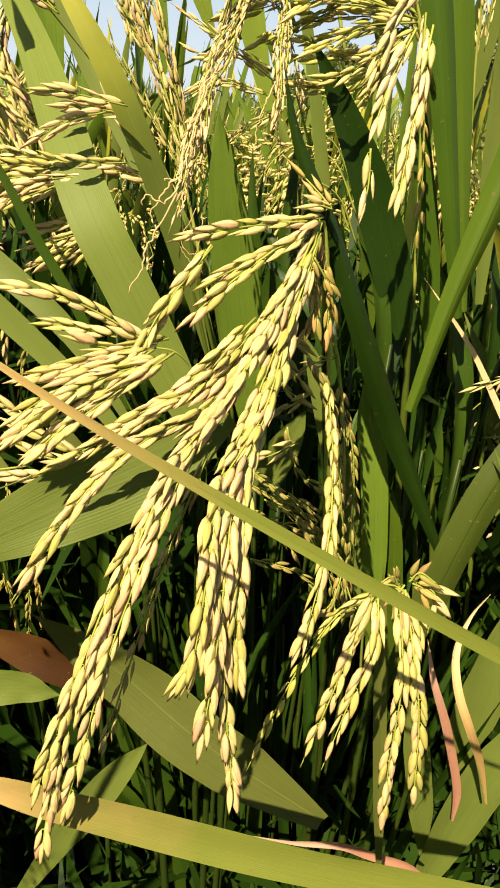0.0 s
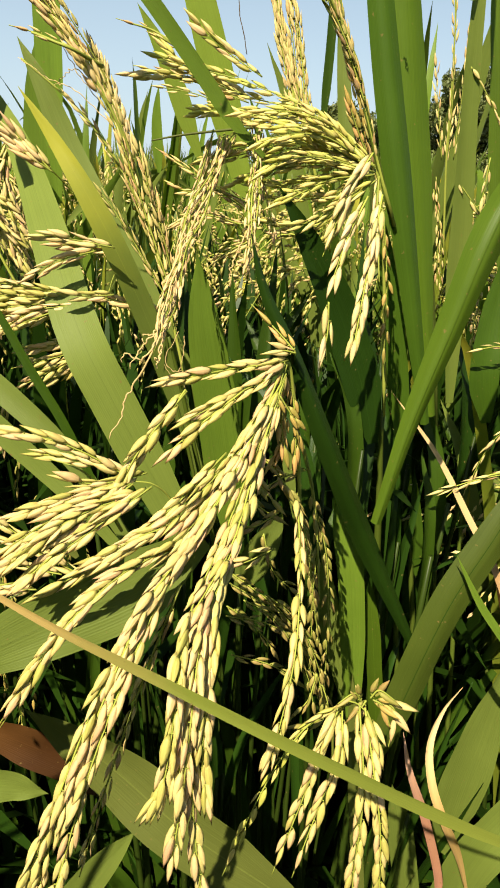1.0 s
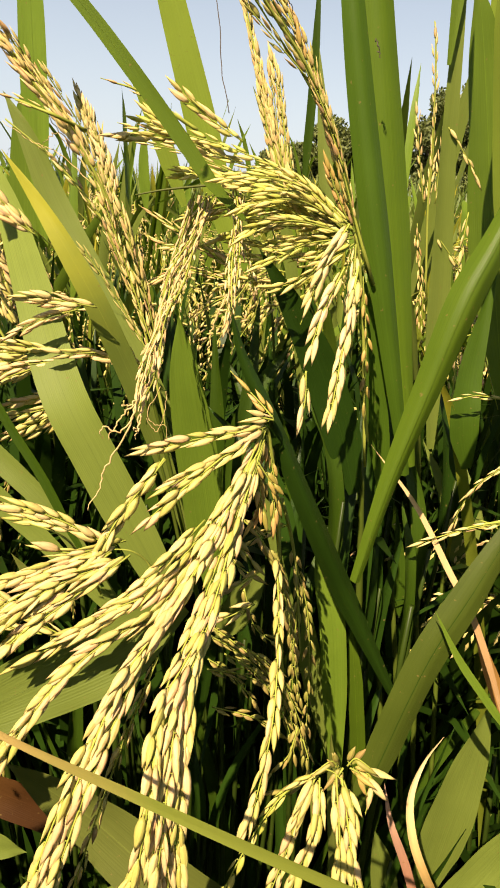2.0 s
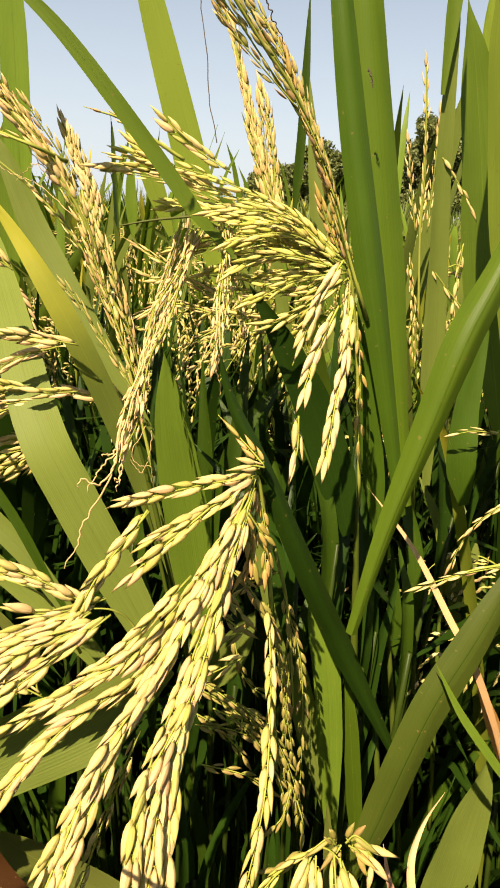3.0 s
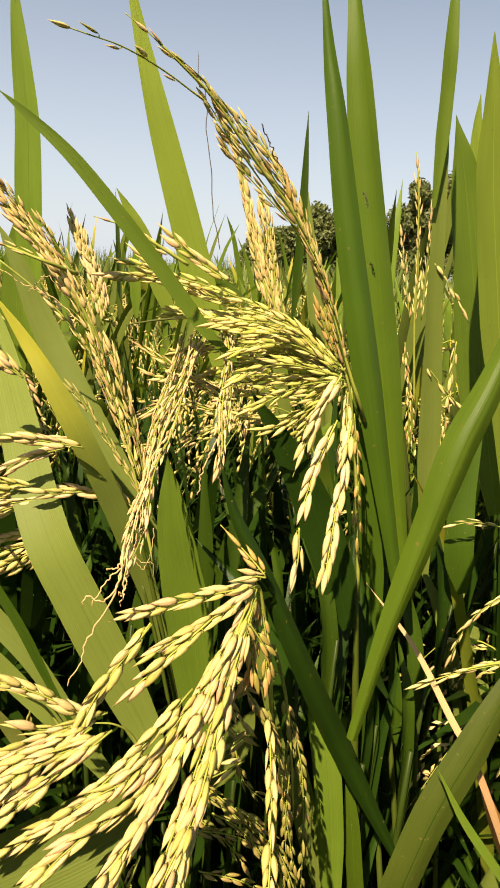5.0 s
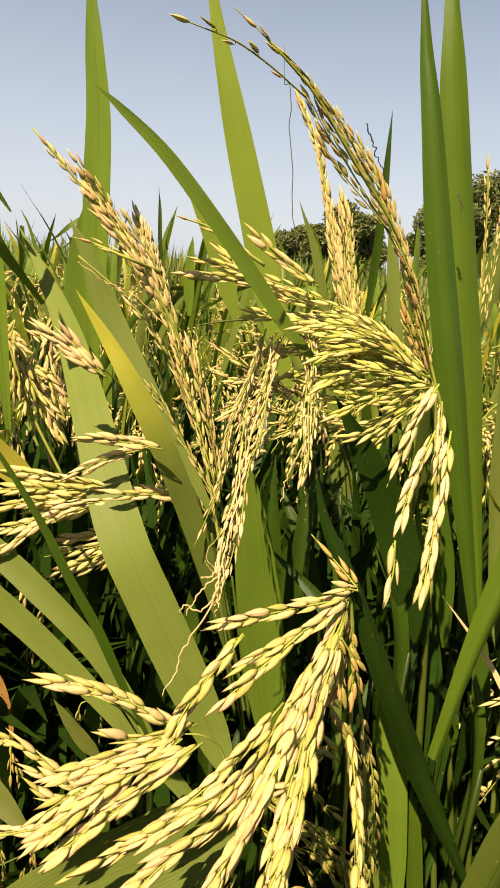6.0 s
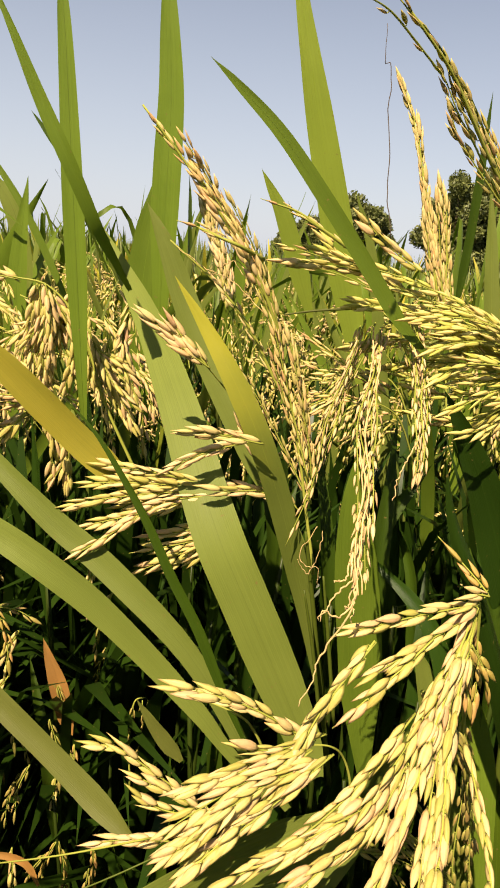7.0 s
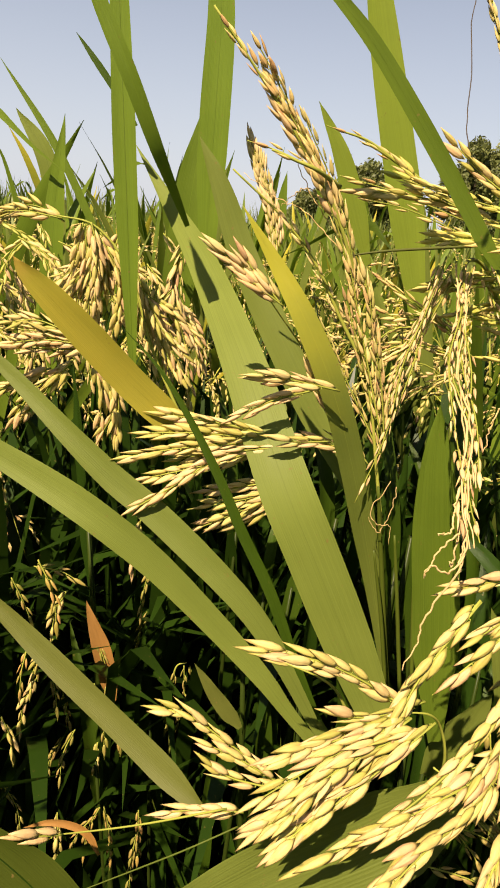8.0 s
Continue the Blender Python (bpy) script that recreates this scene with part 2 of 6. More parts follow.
def bark_material():
    m, tree, shader, node = graph("bark")
    place = node("ShaderNodeTexCoord").outputs["Object"]
    grain = node("ShaderNodeTexNoise", Vector=node("ShaderNodeMapping", Vector=place, Scale=(9.0, 9.0, 1.5)).outputs[0], Scale=1.0, Detail=6.0)
    tree.links.new(ramp(tree, grain.outputs["Fac"], [(0.3, (0.05, 0.035, 0.022)), (0.7, (0.14, 0.10, 0.065))]), shader.inputs["Base Color"])
    shader.inputs["Roughness"].default_value = 0.9
    return m


EARTH = earth_material()
CROWN = crown_material("tree_foliage", (0.055, 0.075, 0.015), (0.115, 0.135, 0.03))
BLADES = crown_material("crop_blades", (0.070, 0.110, 0.014), (0.135, 0.170, 0.030))
BARK = bark_material()
CANOPY = canopy_material()

# ---- mesh tools ----


def spline(points, count):
    """count points of a smooth curve through the given ones."""
    p = [Vector(q) for q in points]
    p = [2 * p[0] - p[1], *p, 2 * p[-1] - p[-2]]
    out = []
    for i in range(count):
        s = i / (count - 1) * (len(p) - 3)
        k = min(int(s), len(p) - 4)
        u = s - k
        a, b, c, d = p[k:k + 4]
        out.append(0.5 * ((2 * b) + (c - a) * u + (2 * a - 5 * b + 4 * c - d) * u * u + (3 * b - a - 3 * c + d) * u ** 3))
    return out


def tangents(line):
    return [(line[min(i + 1, len(line) - 1)] - line[max(i - 1, 0)]).normalized() for i in range(len(line))]


def part(name, bm, material, parent, label="", smooth=True, kind=""):
    me = bpy.data.meshes.new(name)
    bm.to_mesh(me)
    bm.free()
    return hang(name, me, material, parent, label, smooth, kind)


def hang(name, me, material, parent, label="", smooth=True, kind=""):
    me.materials.append(material)
    if smooth:
        me.polygons.foreach_set("use_smooth", [True] * len(me.polygons))
    ob = new(name, me)
    ob.parent = parent
    if parent is not None:
        ob.matrix_parent_inverse = parent.matrix_world.inverted()
    return tagged(ob, label=label, kind=kind)


def tube(bm, line, radii, sides=5, capped=True):
    """A round tapering stalk along a line, added to bm."""
    rings, way = [], tangents(line)
    for p, t, r in zip(line, way, radii):
        side = t.cross(Vector((0.31, -0.87, 0.38))).normalized()
        up = side.cross(t)
        rings.append([bm.verts.new(p + r * (math.cos(a) * side + math.sin(a) * up)) for a in (2 * math.pi * k / sides for k in range(sides))])
    for one, two in zip(rings, rings[1:]):
        for k in range(sides):
            bm.faces.new((one[k], one[(k + 1) % sides], two[(k + 1) % sides], two[k]))
    if capped:
        bm.faces.new(rings[-1])
        bm.faces.new(rings[0][::-1])


def ribbon(bm, line, width, taper, fold, roll, face, wave, lift=0.0, across=(-1, -0.5, 0, 0.5, 1), base=0.3, slim=0.22):
    """A leaf blade along a line: folded along its midrib, rippled at its edges, tapering from `taper` on to the tip."""
    uv = bm.loops.layers.uv.verify()
    way, rows, n = tangents(line), [], len(line)
    turn = radians(roll)
    for i, (p, t) in enumerate(zip(line, way)):
        s = i / (n - 1)
        out = (face - face.dot(t) * t).normalized()
        out = Matrix.Rotation(turn + 0.25 * wave * math.sin(5.0 * s + 9 * wave), 3, t) @ out
        side = t.cross(out)
        w = width * 0.5 * min(1.0, base + (1 - base) * s / slim)
        if s > taper:
            w *= max(0.012, 1 - ((s - taper) / (1 - taper)) ** 1.7)
        row = []
        for c in across:
            ripple = 0.05 * width * abs(c) * math.sin(17 * s + 4 * c + 20 * wave)
            row.append(bm.verts.new(p + side * (c * w) + out * (lift + fold * w * (abs(c) ** 1.3) * 0.55 + ripple * 0.6)))
        rows.append((s, row))
    for (s, one), (z, two) in zip(rows, rows[1:]):
        for k in range(len(across) - 1):
            f = bm.faces.new((one[k], one[k + 1], two[k + 1], two[k]))
            for loop, u, v in zip(f.loops, (across[k], across[k + 1], across[k + 1], across[k]), (s, s, z, z)):
                loop[uv].uv = (u * 0.5 + 0.5, v)


TOWARDS = Vector((0.0, -1.0, 0.35)).normalized()
chance = random.Random(7)


def leaf(plant, points, width, kind, taper, fold, roll, slim=0.22):
    """One leaf of a plant, with its midrib."""
    line = spline(points, 30)
    wave = chance.uniform(-0.5, 0.5)
    bm = bmesh.new()
    ribbon(bm, line, width, taper, fold, roll, TOWARDS, wave, slim=slim)
    blade = part("leaf", bm, LEAF[kind], plant, {"dry": "withered orange-brown leaf", "russet": "dead red-brown leaf", "tan": "dried pale tan leaf", "curled": "dried straw-yellow leaf curling over", "pinkish": "dead pinkish-brown leaf", "yellow": "leaf with a yellowing tip", "gilded": "leaf turning bright yellow", "ochre": "leaf ripened to ochre yellow", "withering": "olive leaf withering to tan at its tip"}.get(kind, ""))
    bm = bmesh.new()
    ribbon(bm, line[:-2], width * 0.022, taper, 0, roll, TOWARDS, wave, 0.00012, (-1, 0, 1), 1.0)
    part("midrib", bm, LEAF["deep"] if kind == "shady" else LEAF[kind], blade)
    return blade


def grain_mesh(sides, rings, length, wide, thick, beak):
    """A husked grain that points along +z from its stalk: two hulls with a seam, and a beak."""
    bm = bmesh.new()
    loops = []
    for i in range(1, rings):
        s = i / rings
        r = math.sin(math.pi * s ** 0.82) ** 0.95
        ring = []
        for k in range(sides):
            a = 2 * math.pi * k / sides
            seam = 1 - 0.10 * max(0.0, math.cos(2 * a + 0.6)) ** 4
            ring.append(bm.verts.new((wide / 2 * r * seam * math.cos(a) + 0.05 * wide * s * s, thick / 2 * r * seam * math.sin(a), length * s)))
        loops.append(ring)
    foot, tip = bm.verts.new((0, 0, 0)), bm.verts.new((0.06 * wide, 0, length * (1 + beak)))
    for one, two in zip(loops, loops[1:]):
        for k in range(sides):
            bm.faces.new((one[k], one[(k + 1) % sides], two[(k + 1) % sides], two[k]))
    for k in range(sides):
        bm.faces.new((foot, loops[0][(k + 1) % sides], loops[0][k]))
        bm.faces.new((tip, loops[-1][k], loops[-1][(k + 1) % sides]))
    return bm


@lru_cache(None)
def husk(tone, variant):
    """The meshes that the grains of one tone share."""
    bm = grain_mesh(8, 5, (0.0088, 0.0094, 0.0084)[variant], (0.0028, 0.0025, 0.0020)[variant], (0.0020, 0.0018, 0.0011)[variant], (0.05, 0.09, 0.14)[variant])
    uv = bm.loops.layers.uv.verify()
    top = max(v.co.z for v in bm.verts)
    for f in bm.faces:
        for loop in f.loops:
            loop[uv].uv = (math.atan2(loop.vert.co.y, abs(loop.vert.co.x)) / math.pi + 0.5, loop.vert.co.z / top)
    me = bpy.data.meshes.new("grain")
    bm.to_mesh(me)
    bm.free()
    me.materials.append(GRAIN[tone])
    me.polygons.foreach_set("use_smooth", [True] * len(me.polygons))
    return me


def hill(x, y, label):
    """The foot of a rice plant."""
    foot = new("rice_plant")
    foot.location = (x, y, 0.01)
    foot.matrix_world = Matrix.Translation((x, y, 0.01))
    return tagged(foot, label=label, category="rice plant", group="rice plants in the paddy")


def panicle(plant, points, thick=0.001):
    """A drooping ear: its main stalk, onto which the side stalks and grains are set."""
    bm = bmesh.new()
    line = spline(points, 20)
    tube(bm, line, [thick * (1 - 0.6 * i / 19) for i in range(20)])
    return part("panicle", bm, EAR_STALK, plant, "ear of ripening grains on thin stalks")


grains_on, massed = {}, {}


def set_grain(ear, at, aim, spin, tone, variant, size=1.0):
    """One grain; past 300 on a plant the rest of an ear's grains are joined."""
    m = Matrix.Translation(at) @ aim.to_track_quat("Z", "Y").to_matrix().to_4x4() @ Matrix.Rotation(spin, 4, "Z") @ Matrix.Scale(size, 4)
    grains_on[ear.parent.name] = grains_on.get(ear.parent.name, 0) + 1
    if grains_on[ear.parent.name] > 300:
        verts, faces, ends = massed.setdefault((ear.name, tone), ([], [], []))
        me, n = husk(tone, variant), len(verts)
        verts += [m @ v.co for v in me.vertices]
        faces += [[n + i for i in f.vertices] for f in me.polygons]
        top = max(v.co.z for v in me.vertices)
        ends += [(math.atan2(v.co.y, abs(v.co.x)) / math.pi + 0.5, v.co.z / top) for v in me.vertices]
        return
    ob = new("grain", husk(tone, variant))
    ob.parent = ear
    ob.matrix_parent_inverse = ear.matrix_world.inverted()
    ob.matrix_basis = m


def spikelets(ear, points, tone, gap, splay):
    """A side stalk of an ear and the grains along it, in two ranks, each on a short pedicel."""
    line = spline(points, 40)
    way = tangents(line)
    length = sum((b - a).length for a, b in zip(line, line[1:]))
    bm = bmesh.new()
    tube(bm, line[::2] + [line[-1]], [0.00042 - 0.00022 * i / 20 for i in range(21)], 4)
    reach = max(0.4, 1 - 0.008 / length)
    count = max(3, int(length * reach / gap))
    spread = radians(splay)
    for k in range(count):
        s = 0.05 + (reach - 0.05) * (k + chance.uniform(-0.25, 0.25)) / count
        i = max(0, min(38, int(s * 39)))
        t = way[i]
        side = t.cross(Vector((0.2, -0.9, 0.4))).normalized()
        up = side.cross(t)
        a = math.pi * (k % 2) + 0.5 * math.sin(0.35 * k) + chance.gauss(0, 0.45)
        out = math.cos(a) * side + math.sin(a) * up
        root = line[i] + 0.0009 * out
        lean = max(0.02, spread * chance.uniform(0.4, 1.5))
        aim = (t * math.cos(lean) + out * math.sin(lean)).normalized()
        tube(bm, [line[i], root], [0.0002, 0.00025], 3, False)
        set_grain(ear, root, aim, chance.uniform(0, 6.3), tone, 2 if tone == "straw" or tone in ("husk", "brown", "pale") and chance.random() < 0.8 else chance.choice((1, 1, 2) if tone == "green" else (0, 0, 1, 1, 2)), chance.uniform(0.8, 1.1) * (0.9 if tone == "pale" else 0.8 if tone in ("brown", "husk") else 0.86 if tone == "green" else 0.8 if tone in ("olive", "dull") else 0.68 if tone == "straw" else 1.1))
    tip = way[-1]
    set_grain(ear, line[int(39 * reach)], tip, 0.5, tone, 1, 0.68 if tone in ("straw", "husk", "brown") else 1.0)
    part("side_stalk", bm, EAR_STALK, ear)


def stalk(plant, points, radius, material=None, name="stem"):
    bm = bmesh.new()
    n = 40 if radius < 0.001 else 14
    line = spline(points, n)
    if material in (STRAW, HAIR):
        for i, q in enumerate(line):
            q += 0.0011 * noise.noise_vector(Vector((0.35 * i, 70 * points[0][0], 50 * points[0][2]))) * min(1, i / 5)
    tube(bm, line, [radius * (1 - 0.5 * (i / (n - 1)) ** 3) for i in range(n)], 6)
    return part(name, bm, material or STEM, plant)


# ---- ground ----
bm = bmesh.new()
bmesh.ops.create_grid(bm, x_segments=120, y_segments=120, size=400)
for v in bm.verts:
    v.co.z = 0.02 * noise.noise(v.co * 0.7)
tagged(part("ground", bm, EARTH, None), label="dark wet earth of a rice paddy", category="ground", kind="structure")

# ---- the plants at hand ----
plant_a = hill(0.048, 0.323, "rice plant with a heavy drooping golden-green ear")
plant_b = hill(0.092, 0.356, "rice plant with broad dark-green upright leaves")
plant_c = hill(-0.013, 0.334, "rice plant with long grey-green leaves and a brown ear")
plant_d = hill(-0.101, 0.389, "rice plant with slanting leaves and a spray of grains")
plant_e = hill(0.185, 0.51, "rice plant with pale ears behind broad leaves")
plant_f = hill(0.22, 0.10, "rice plant whose yellowing leaves bend over the path")
plant_g = hill(-0.013, 0.268, "rice plant with short golden ears low among leaves")
plant_h = hill(0.02, 0.356, "rice plant with a hanging half-empty straw ear")
plant_i = hill(0.08, 0.279, "rice plant with a low greenish ear")

leaf(plant_b, [(0.1025, 0.3340, 0.7753), (0.0770, 0.3340, 0.8812), (0.0609, 0.3395, 0.9532), (0.0516, 0.3450, 1.0024), (0.0466, 0.3505, 1.0289), (0.0406, 0.3560, 1.0671)], 0.0145, "bottle", .02, -1.3, 0)
leaf(plant_b, [(0.1074, 0.3450, 0.7758), (0.0878, 0.3505, 0.8787), (0.0742, 0.3560, 0.9549), (0.0640, 0.3615, 1.0135), (0.0591, 0.3670, 1.0477), (0.0540, 0.3780, 1.0938)], 0.0185, "mid", .15, -.8, 0)
leaf(plant_b, [(0.0671, 0.2625, 0.7556), (0.0770, 0.2680, 0.7972), (0.0898, 0.2735, 0.8390), (0.1012, 0.2790, 0.8742), (0.1168, 0.2900, 0.9068), (0.1419, 0.3120, 0.9761)], 0.0138, "mid", .6, -1.8, 0, .55)
# The very dark green also carries the shade lying on this blade.
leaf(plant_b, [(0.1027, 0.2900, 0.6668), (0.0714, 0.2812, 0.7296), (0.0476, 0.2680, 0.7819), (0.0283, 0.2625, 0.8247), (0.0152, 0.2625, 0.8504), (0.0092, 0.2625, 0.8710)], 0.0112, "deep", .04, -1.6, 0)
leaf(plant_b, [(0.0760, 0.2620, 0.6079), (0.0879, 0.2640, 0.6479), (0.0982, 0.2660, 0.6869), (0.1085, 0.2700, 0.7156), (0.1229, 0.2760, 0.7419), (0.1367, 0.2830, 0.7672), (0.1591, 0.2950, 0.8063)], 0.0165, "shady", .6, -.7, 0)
leaf(plant_b, [(0.1476, 0.3180, 0.4879), (0.1545, 0.3200, 0.5464), (0.1624, 0.3230, 0.5951), (0.1695, 0.3270, 0.6389)], 0.029, "light", 0.35, .3, 0)
leaf(plant_b, [(0.1303, 0.3890, 0.7700), (0.1244, 0.3890, 0.8304), (0.1197, 0.3890, 0.8851), (0.1148, 0.3890, 0.9428), (0.1120, 0.3890, 0.9949), (0.1117, 0.3890, 1.0247)], 0.0135, "light", .05, .3, 0)
leaf(plant_b, [(0.1085, 0.3835, 0.9691), (0.1084, 0.3835, 1.0168), (0.1076, 0.3835, 1.0428), (0.1075, 0.3890, 1.0853)], 0.0068, "green", .6, .4, 0)
leaf(plant_e, [(0.1959, 0.4550, 0.7849), (0.1726, 0.4550, 0.8735), (0.1559, 0.4550, 0.9485), (0.1448, 0.4550, 0.9957), (0.1359, 0.4550, 1.0274)], 0.033, "green", 0.25, .3, 0)
leaf(plant_e, [(0.1732, 0.4700, 0.9272), (0.1621, 0.4700, 0.9780), (0.1546, 0.4700, 1.0164), (0.1533, 0.4700, 1.0433)], 0.0120, "lime", .3, .3, 0)
leaf(plant_e, [(0.1691, 0.3890, 0.8272), (0.1509, 0.3890, 0.9189), (0.1395, 0.3890, 0.9773), (0.1347, 0.3890, 1.0103), (0.1292, 0.3890, 1.0498)], 0.0220, "lime", .4, .3, 0)
leaf(plant_b, [(0.1487, 0.2570, 0.6774), (0.1311, 0.2600, 0.7001), (0.1173, 0.2640, 0.7183), (0.1050, 0.2680, 0.7398)], 0.0038, "green", .5, .2, 0)
leaf(plant_b, [(0.1427, 0.2620, 0.5308), (0.1285, 0.2530, 0.5721), (0.1138, 0.2450, 0.6061), (0.1067, 0.2500, 0.6237), (0.1060, 0.2600, 0.6381), (0.1133, 0.2700, 0.6501), (0.1274, 0.2850, 0.6522)], 0.0042, "curled", 0.45, 1.0, 0)
leaf(plant_b, [(0.1302, 0.2680, 0.5076), (0.1270, 0.2670, 0.5368), (0.1131, 0.2660, 0.5821), (0.1005, 0.2650, 0.6152), (0.0963, 0.2720, 0.6343)], 0.0046, "pinkish", 0.5, .8, 0)
leaf(plant_b, [(0.1731, 0.3000, 0.6334), (0.1608, 0.3010, 0.6597), (0.1486, 0.3020, 0.6865), (0.1389, 0.3030, 0.7098)], 0.0085, "dry", .4, 1.1, 0)
leaf(plant_b, [(0.1148, 0.2550, 0.4795), (0.1035, 0.2540, 0.4891), (0.0813, 0.2520, 0.5009), (0.0645, 0.2500, 0.5108), (0.0403, 0.2500, 0.5114), (0.0160, 0.2500, 0.5162)], 0.0052, "pinkish", .4, .8, 0)
leaf(plant_b, [(0.0839, 0.2360, 0.5018), (0.0745, 0.2350, 0.5725), (0.0661, 0.2330, 0.6359), (0.0604, 0.2310, 0.6804), (0.0576, 0.2300, 0.7056)], 0.0060, "moss", .5, .4, 0)
leaf(plant_b, [(0.1597, 0.2812, 0.6536), (0.1440, 0.2878, 0.6951), (0.1331, 0.2955, 0.7201), (0.1238, 0.3065, 0.7350), (0.1052, 0.3175, 0.7659), (0.0801, 0.3230, 0.7959)], 0.0034, "tan", .6, .6, 0)
# The ear's cast shadow is put into this leaf's near-black green.
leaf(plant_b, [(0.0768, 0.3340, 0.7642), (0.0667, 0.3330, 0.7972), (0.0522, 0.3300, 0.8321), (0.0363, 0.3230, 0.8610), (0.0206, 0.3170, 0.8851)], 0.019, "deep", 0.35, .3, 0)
leaf(plant_b, [(0.0588, 0.3720, 0.8782), (0.0545, 0.3760, 0.9076), (0.0503, 0.3820, 0.9412), (0.0463, 0.3880, 0.9738)], 0.0075, "light", .4, .3, 0)
leaf(plant_b, [(0.0980, 0.3560, 0.7493), (0.0888, 0.3560, 0.8009), (0.0780, 0.3560, 0.8486), (0.0720, 0.3560, 0.8766)], 0.0112, "bottle", .4, .3, 0)
leaf(plant_b, [(0.1538, 0.3890, 0.7585), (0.1473, 0.3890, 0.7900), (0.1507, 0.4000, 0.8237), (0.1601, 0.4110, 0.8714)], 0.0177, "bottle", .4, .3, 0)
leaf(plant_a, [(0.0823, 0.3230, 0.5871), (0.0587, 0.3230, 0.6756), (0.0390, 0.3230, 0.7410), (0.0282, 0.3230, 0.7681)], 0.0132, "light", .5, .3, 0)
leaf(plant_a, [(0.0823, 0.3120, 0.5773), (0.0719, 0.3175, 0.6814), (0.0645, 0.3230, 0.7232), (0.0593, 0.3230, 0.7453)], 0.014, "green", .5, .3, 0)
leaf(plant_a, [(0.1001, 0.3220, 0.5605), (0.0917, 0.3220, 0.6228), (0.0863, 0.3250, 0.6619), (0.0825, 0.3280, 0.6865)], 0.009, "mid", .5, .3, 0)
leaf(plant_a, [(0.0449, 0.4055, 0.9089), (0.0461, 0.4055, 0.9613), (0.0454, 0.4055, 1.0136)], 0.0047, "dark", .5, .3, 0)
leaf(plant_b, [(0.1272, 0.2900, 0.3929), (0.1532, 0.2900, 0.5088), (0.1754, 0.2955, 0.5456), (0.2004, 0.3010, 0.5937)], 0.0305, "light", .6, .3, 0)
leaf(plant_b, [(0.1344, 0.3010, 0.4272), (0.1179, 0.3065, 0.5144), (0.1086, 0.3120, 0.5527)], 0.0161, "light", .5, .3, 0)
leaf(plant_a, [(0.0085, 0.3010, 0.7153), (-0.0011, 0.3065, 0.7789), (-0.0090, 0.3065, 0.8271), (-0.0126, 0.3065, 0.8571)], 0.0193, "green", .4, .25, 0)
leaf(plant_a, [(0.0100, 0.4550, 0.8612), (-0.0042, 0.4550, 0.9097), (-0.0175, 0.4550, 0.9564), (-0.0317, 0.4550, 1.0043), (-0.0405, 0.4550, 1.0359), (-0.0491, 0.4560, 1.0685), (-0.0571, 0.4570, 1.1042)], 0.02, "lime", .12, .2, 0)
leaf(plant_a, [(0.0138, 0.3220, 0.8963), (0.0001, 0.3210, 0.9091), (-0.0127, 0.3200, 0.9252), (-0.0322, 0.3180, 0.9488), (-0.0523, 0.3160, 0.9716), (-0.0696, 0.3140, 0.9862), (-0.0798, 0.3120, 0.9939)], 0.0064, "green", .5, .35, 0)
leaf(plant_c, [(-0.0120, 0.2980, 0.7127), (-0.0204, 0.3010, 0.7318), (-0.0491, 0.3043, 0.7894), (-0.0654, 0.3120, 0.8202), (-0.0854, 0.3450, 0.8582), (-0.1087, 0.3890, 0.8925), (-0.1308, 0.4220, 0.9187), (-0.1531, 0.4440, 0.9464)], 0.0208, "light", .4, .2, 0)
leaf(plant_c, [(-0.1138, 0.3620, 0.9096), (-0.1178, 0.3450, 0.9224), (-0.1216, 0.3300, 0.9341), (-0.1304, 0.3220, 0.9556), (-0.1412, 0.3200, 0.9776), (-0.1503, 0.3180, 0.9981), (-0.1602, 0.3170, 1.0184)], 0.007, "green", 0.35, .3, 0, .6)
leaf(plant_c, [(-0.0198, 0.3890, 0.7792), (-0.0545, 0.4000, 0.8330), (-0.0886, 0.4165, 0.8900), (-0.1061, 0.4220, 0.9287), (-0.1184, 0.4242, 0.9514)], 0.0159, "light", .4, .3, 0)
leaf(plant_c, [(-0.0040, 0.3460, 0.7100), (-0.0220, 0.3400, 0.7750), (-0.0370, 0.3300, 0.8220), (-0.0501, 0.3220, 0.8561), (-0.0625, 0.3220, 0.8796), (-0.0767, 0.3270, 0.9008), (-0.0900, 0.3290, 0.9190)], 0.0108, "gilded", 0.5, .3, 0)
leaf(plant_c, [(-0.0309, 0.2960, 0.7001), (-0.0530, 0.2977, 0.7245), (-0.0640, 0.2988, 0.7381), (-0.0816, 0.3010, 0.7560), (-0.1094, 0.3010, 0.7835), (-0.1324, 0.3010, 0.8015), (-0.1519, 0.3043, 0.8121), (-0.1780, 0.3087, 0.8239), (-0.2069, 0.3120, 0.8370), (-0.2298, 0.3120, 0.8468)], 0.0126, "light", .6, .25, 0, .5)
leaf(plant_c, [(-0.0240, 0.2880, 0.7043), (-0.0408, 0.2922, 0.7228), (-0.0584, 0.2955, 0.7506), (-0.0776, 0.3010, 0.7737), (-0.1119, 0.3120, 0.7998), (-0.1322, 0.3175, 0.8125), (-0.1519, 0.3230, 0.8277), (-0.1828, 0.3340, 0.8512), (-0.2092, 0.3340, 0.8714)], 0.0112, "light", .6, .25, 0, .45)
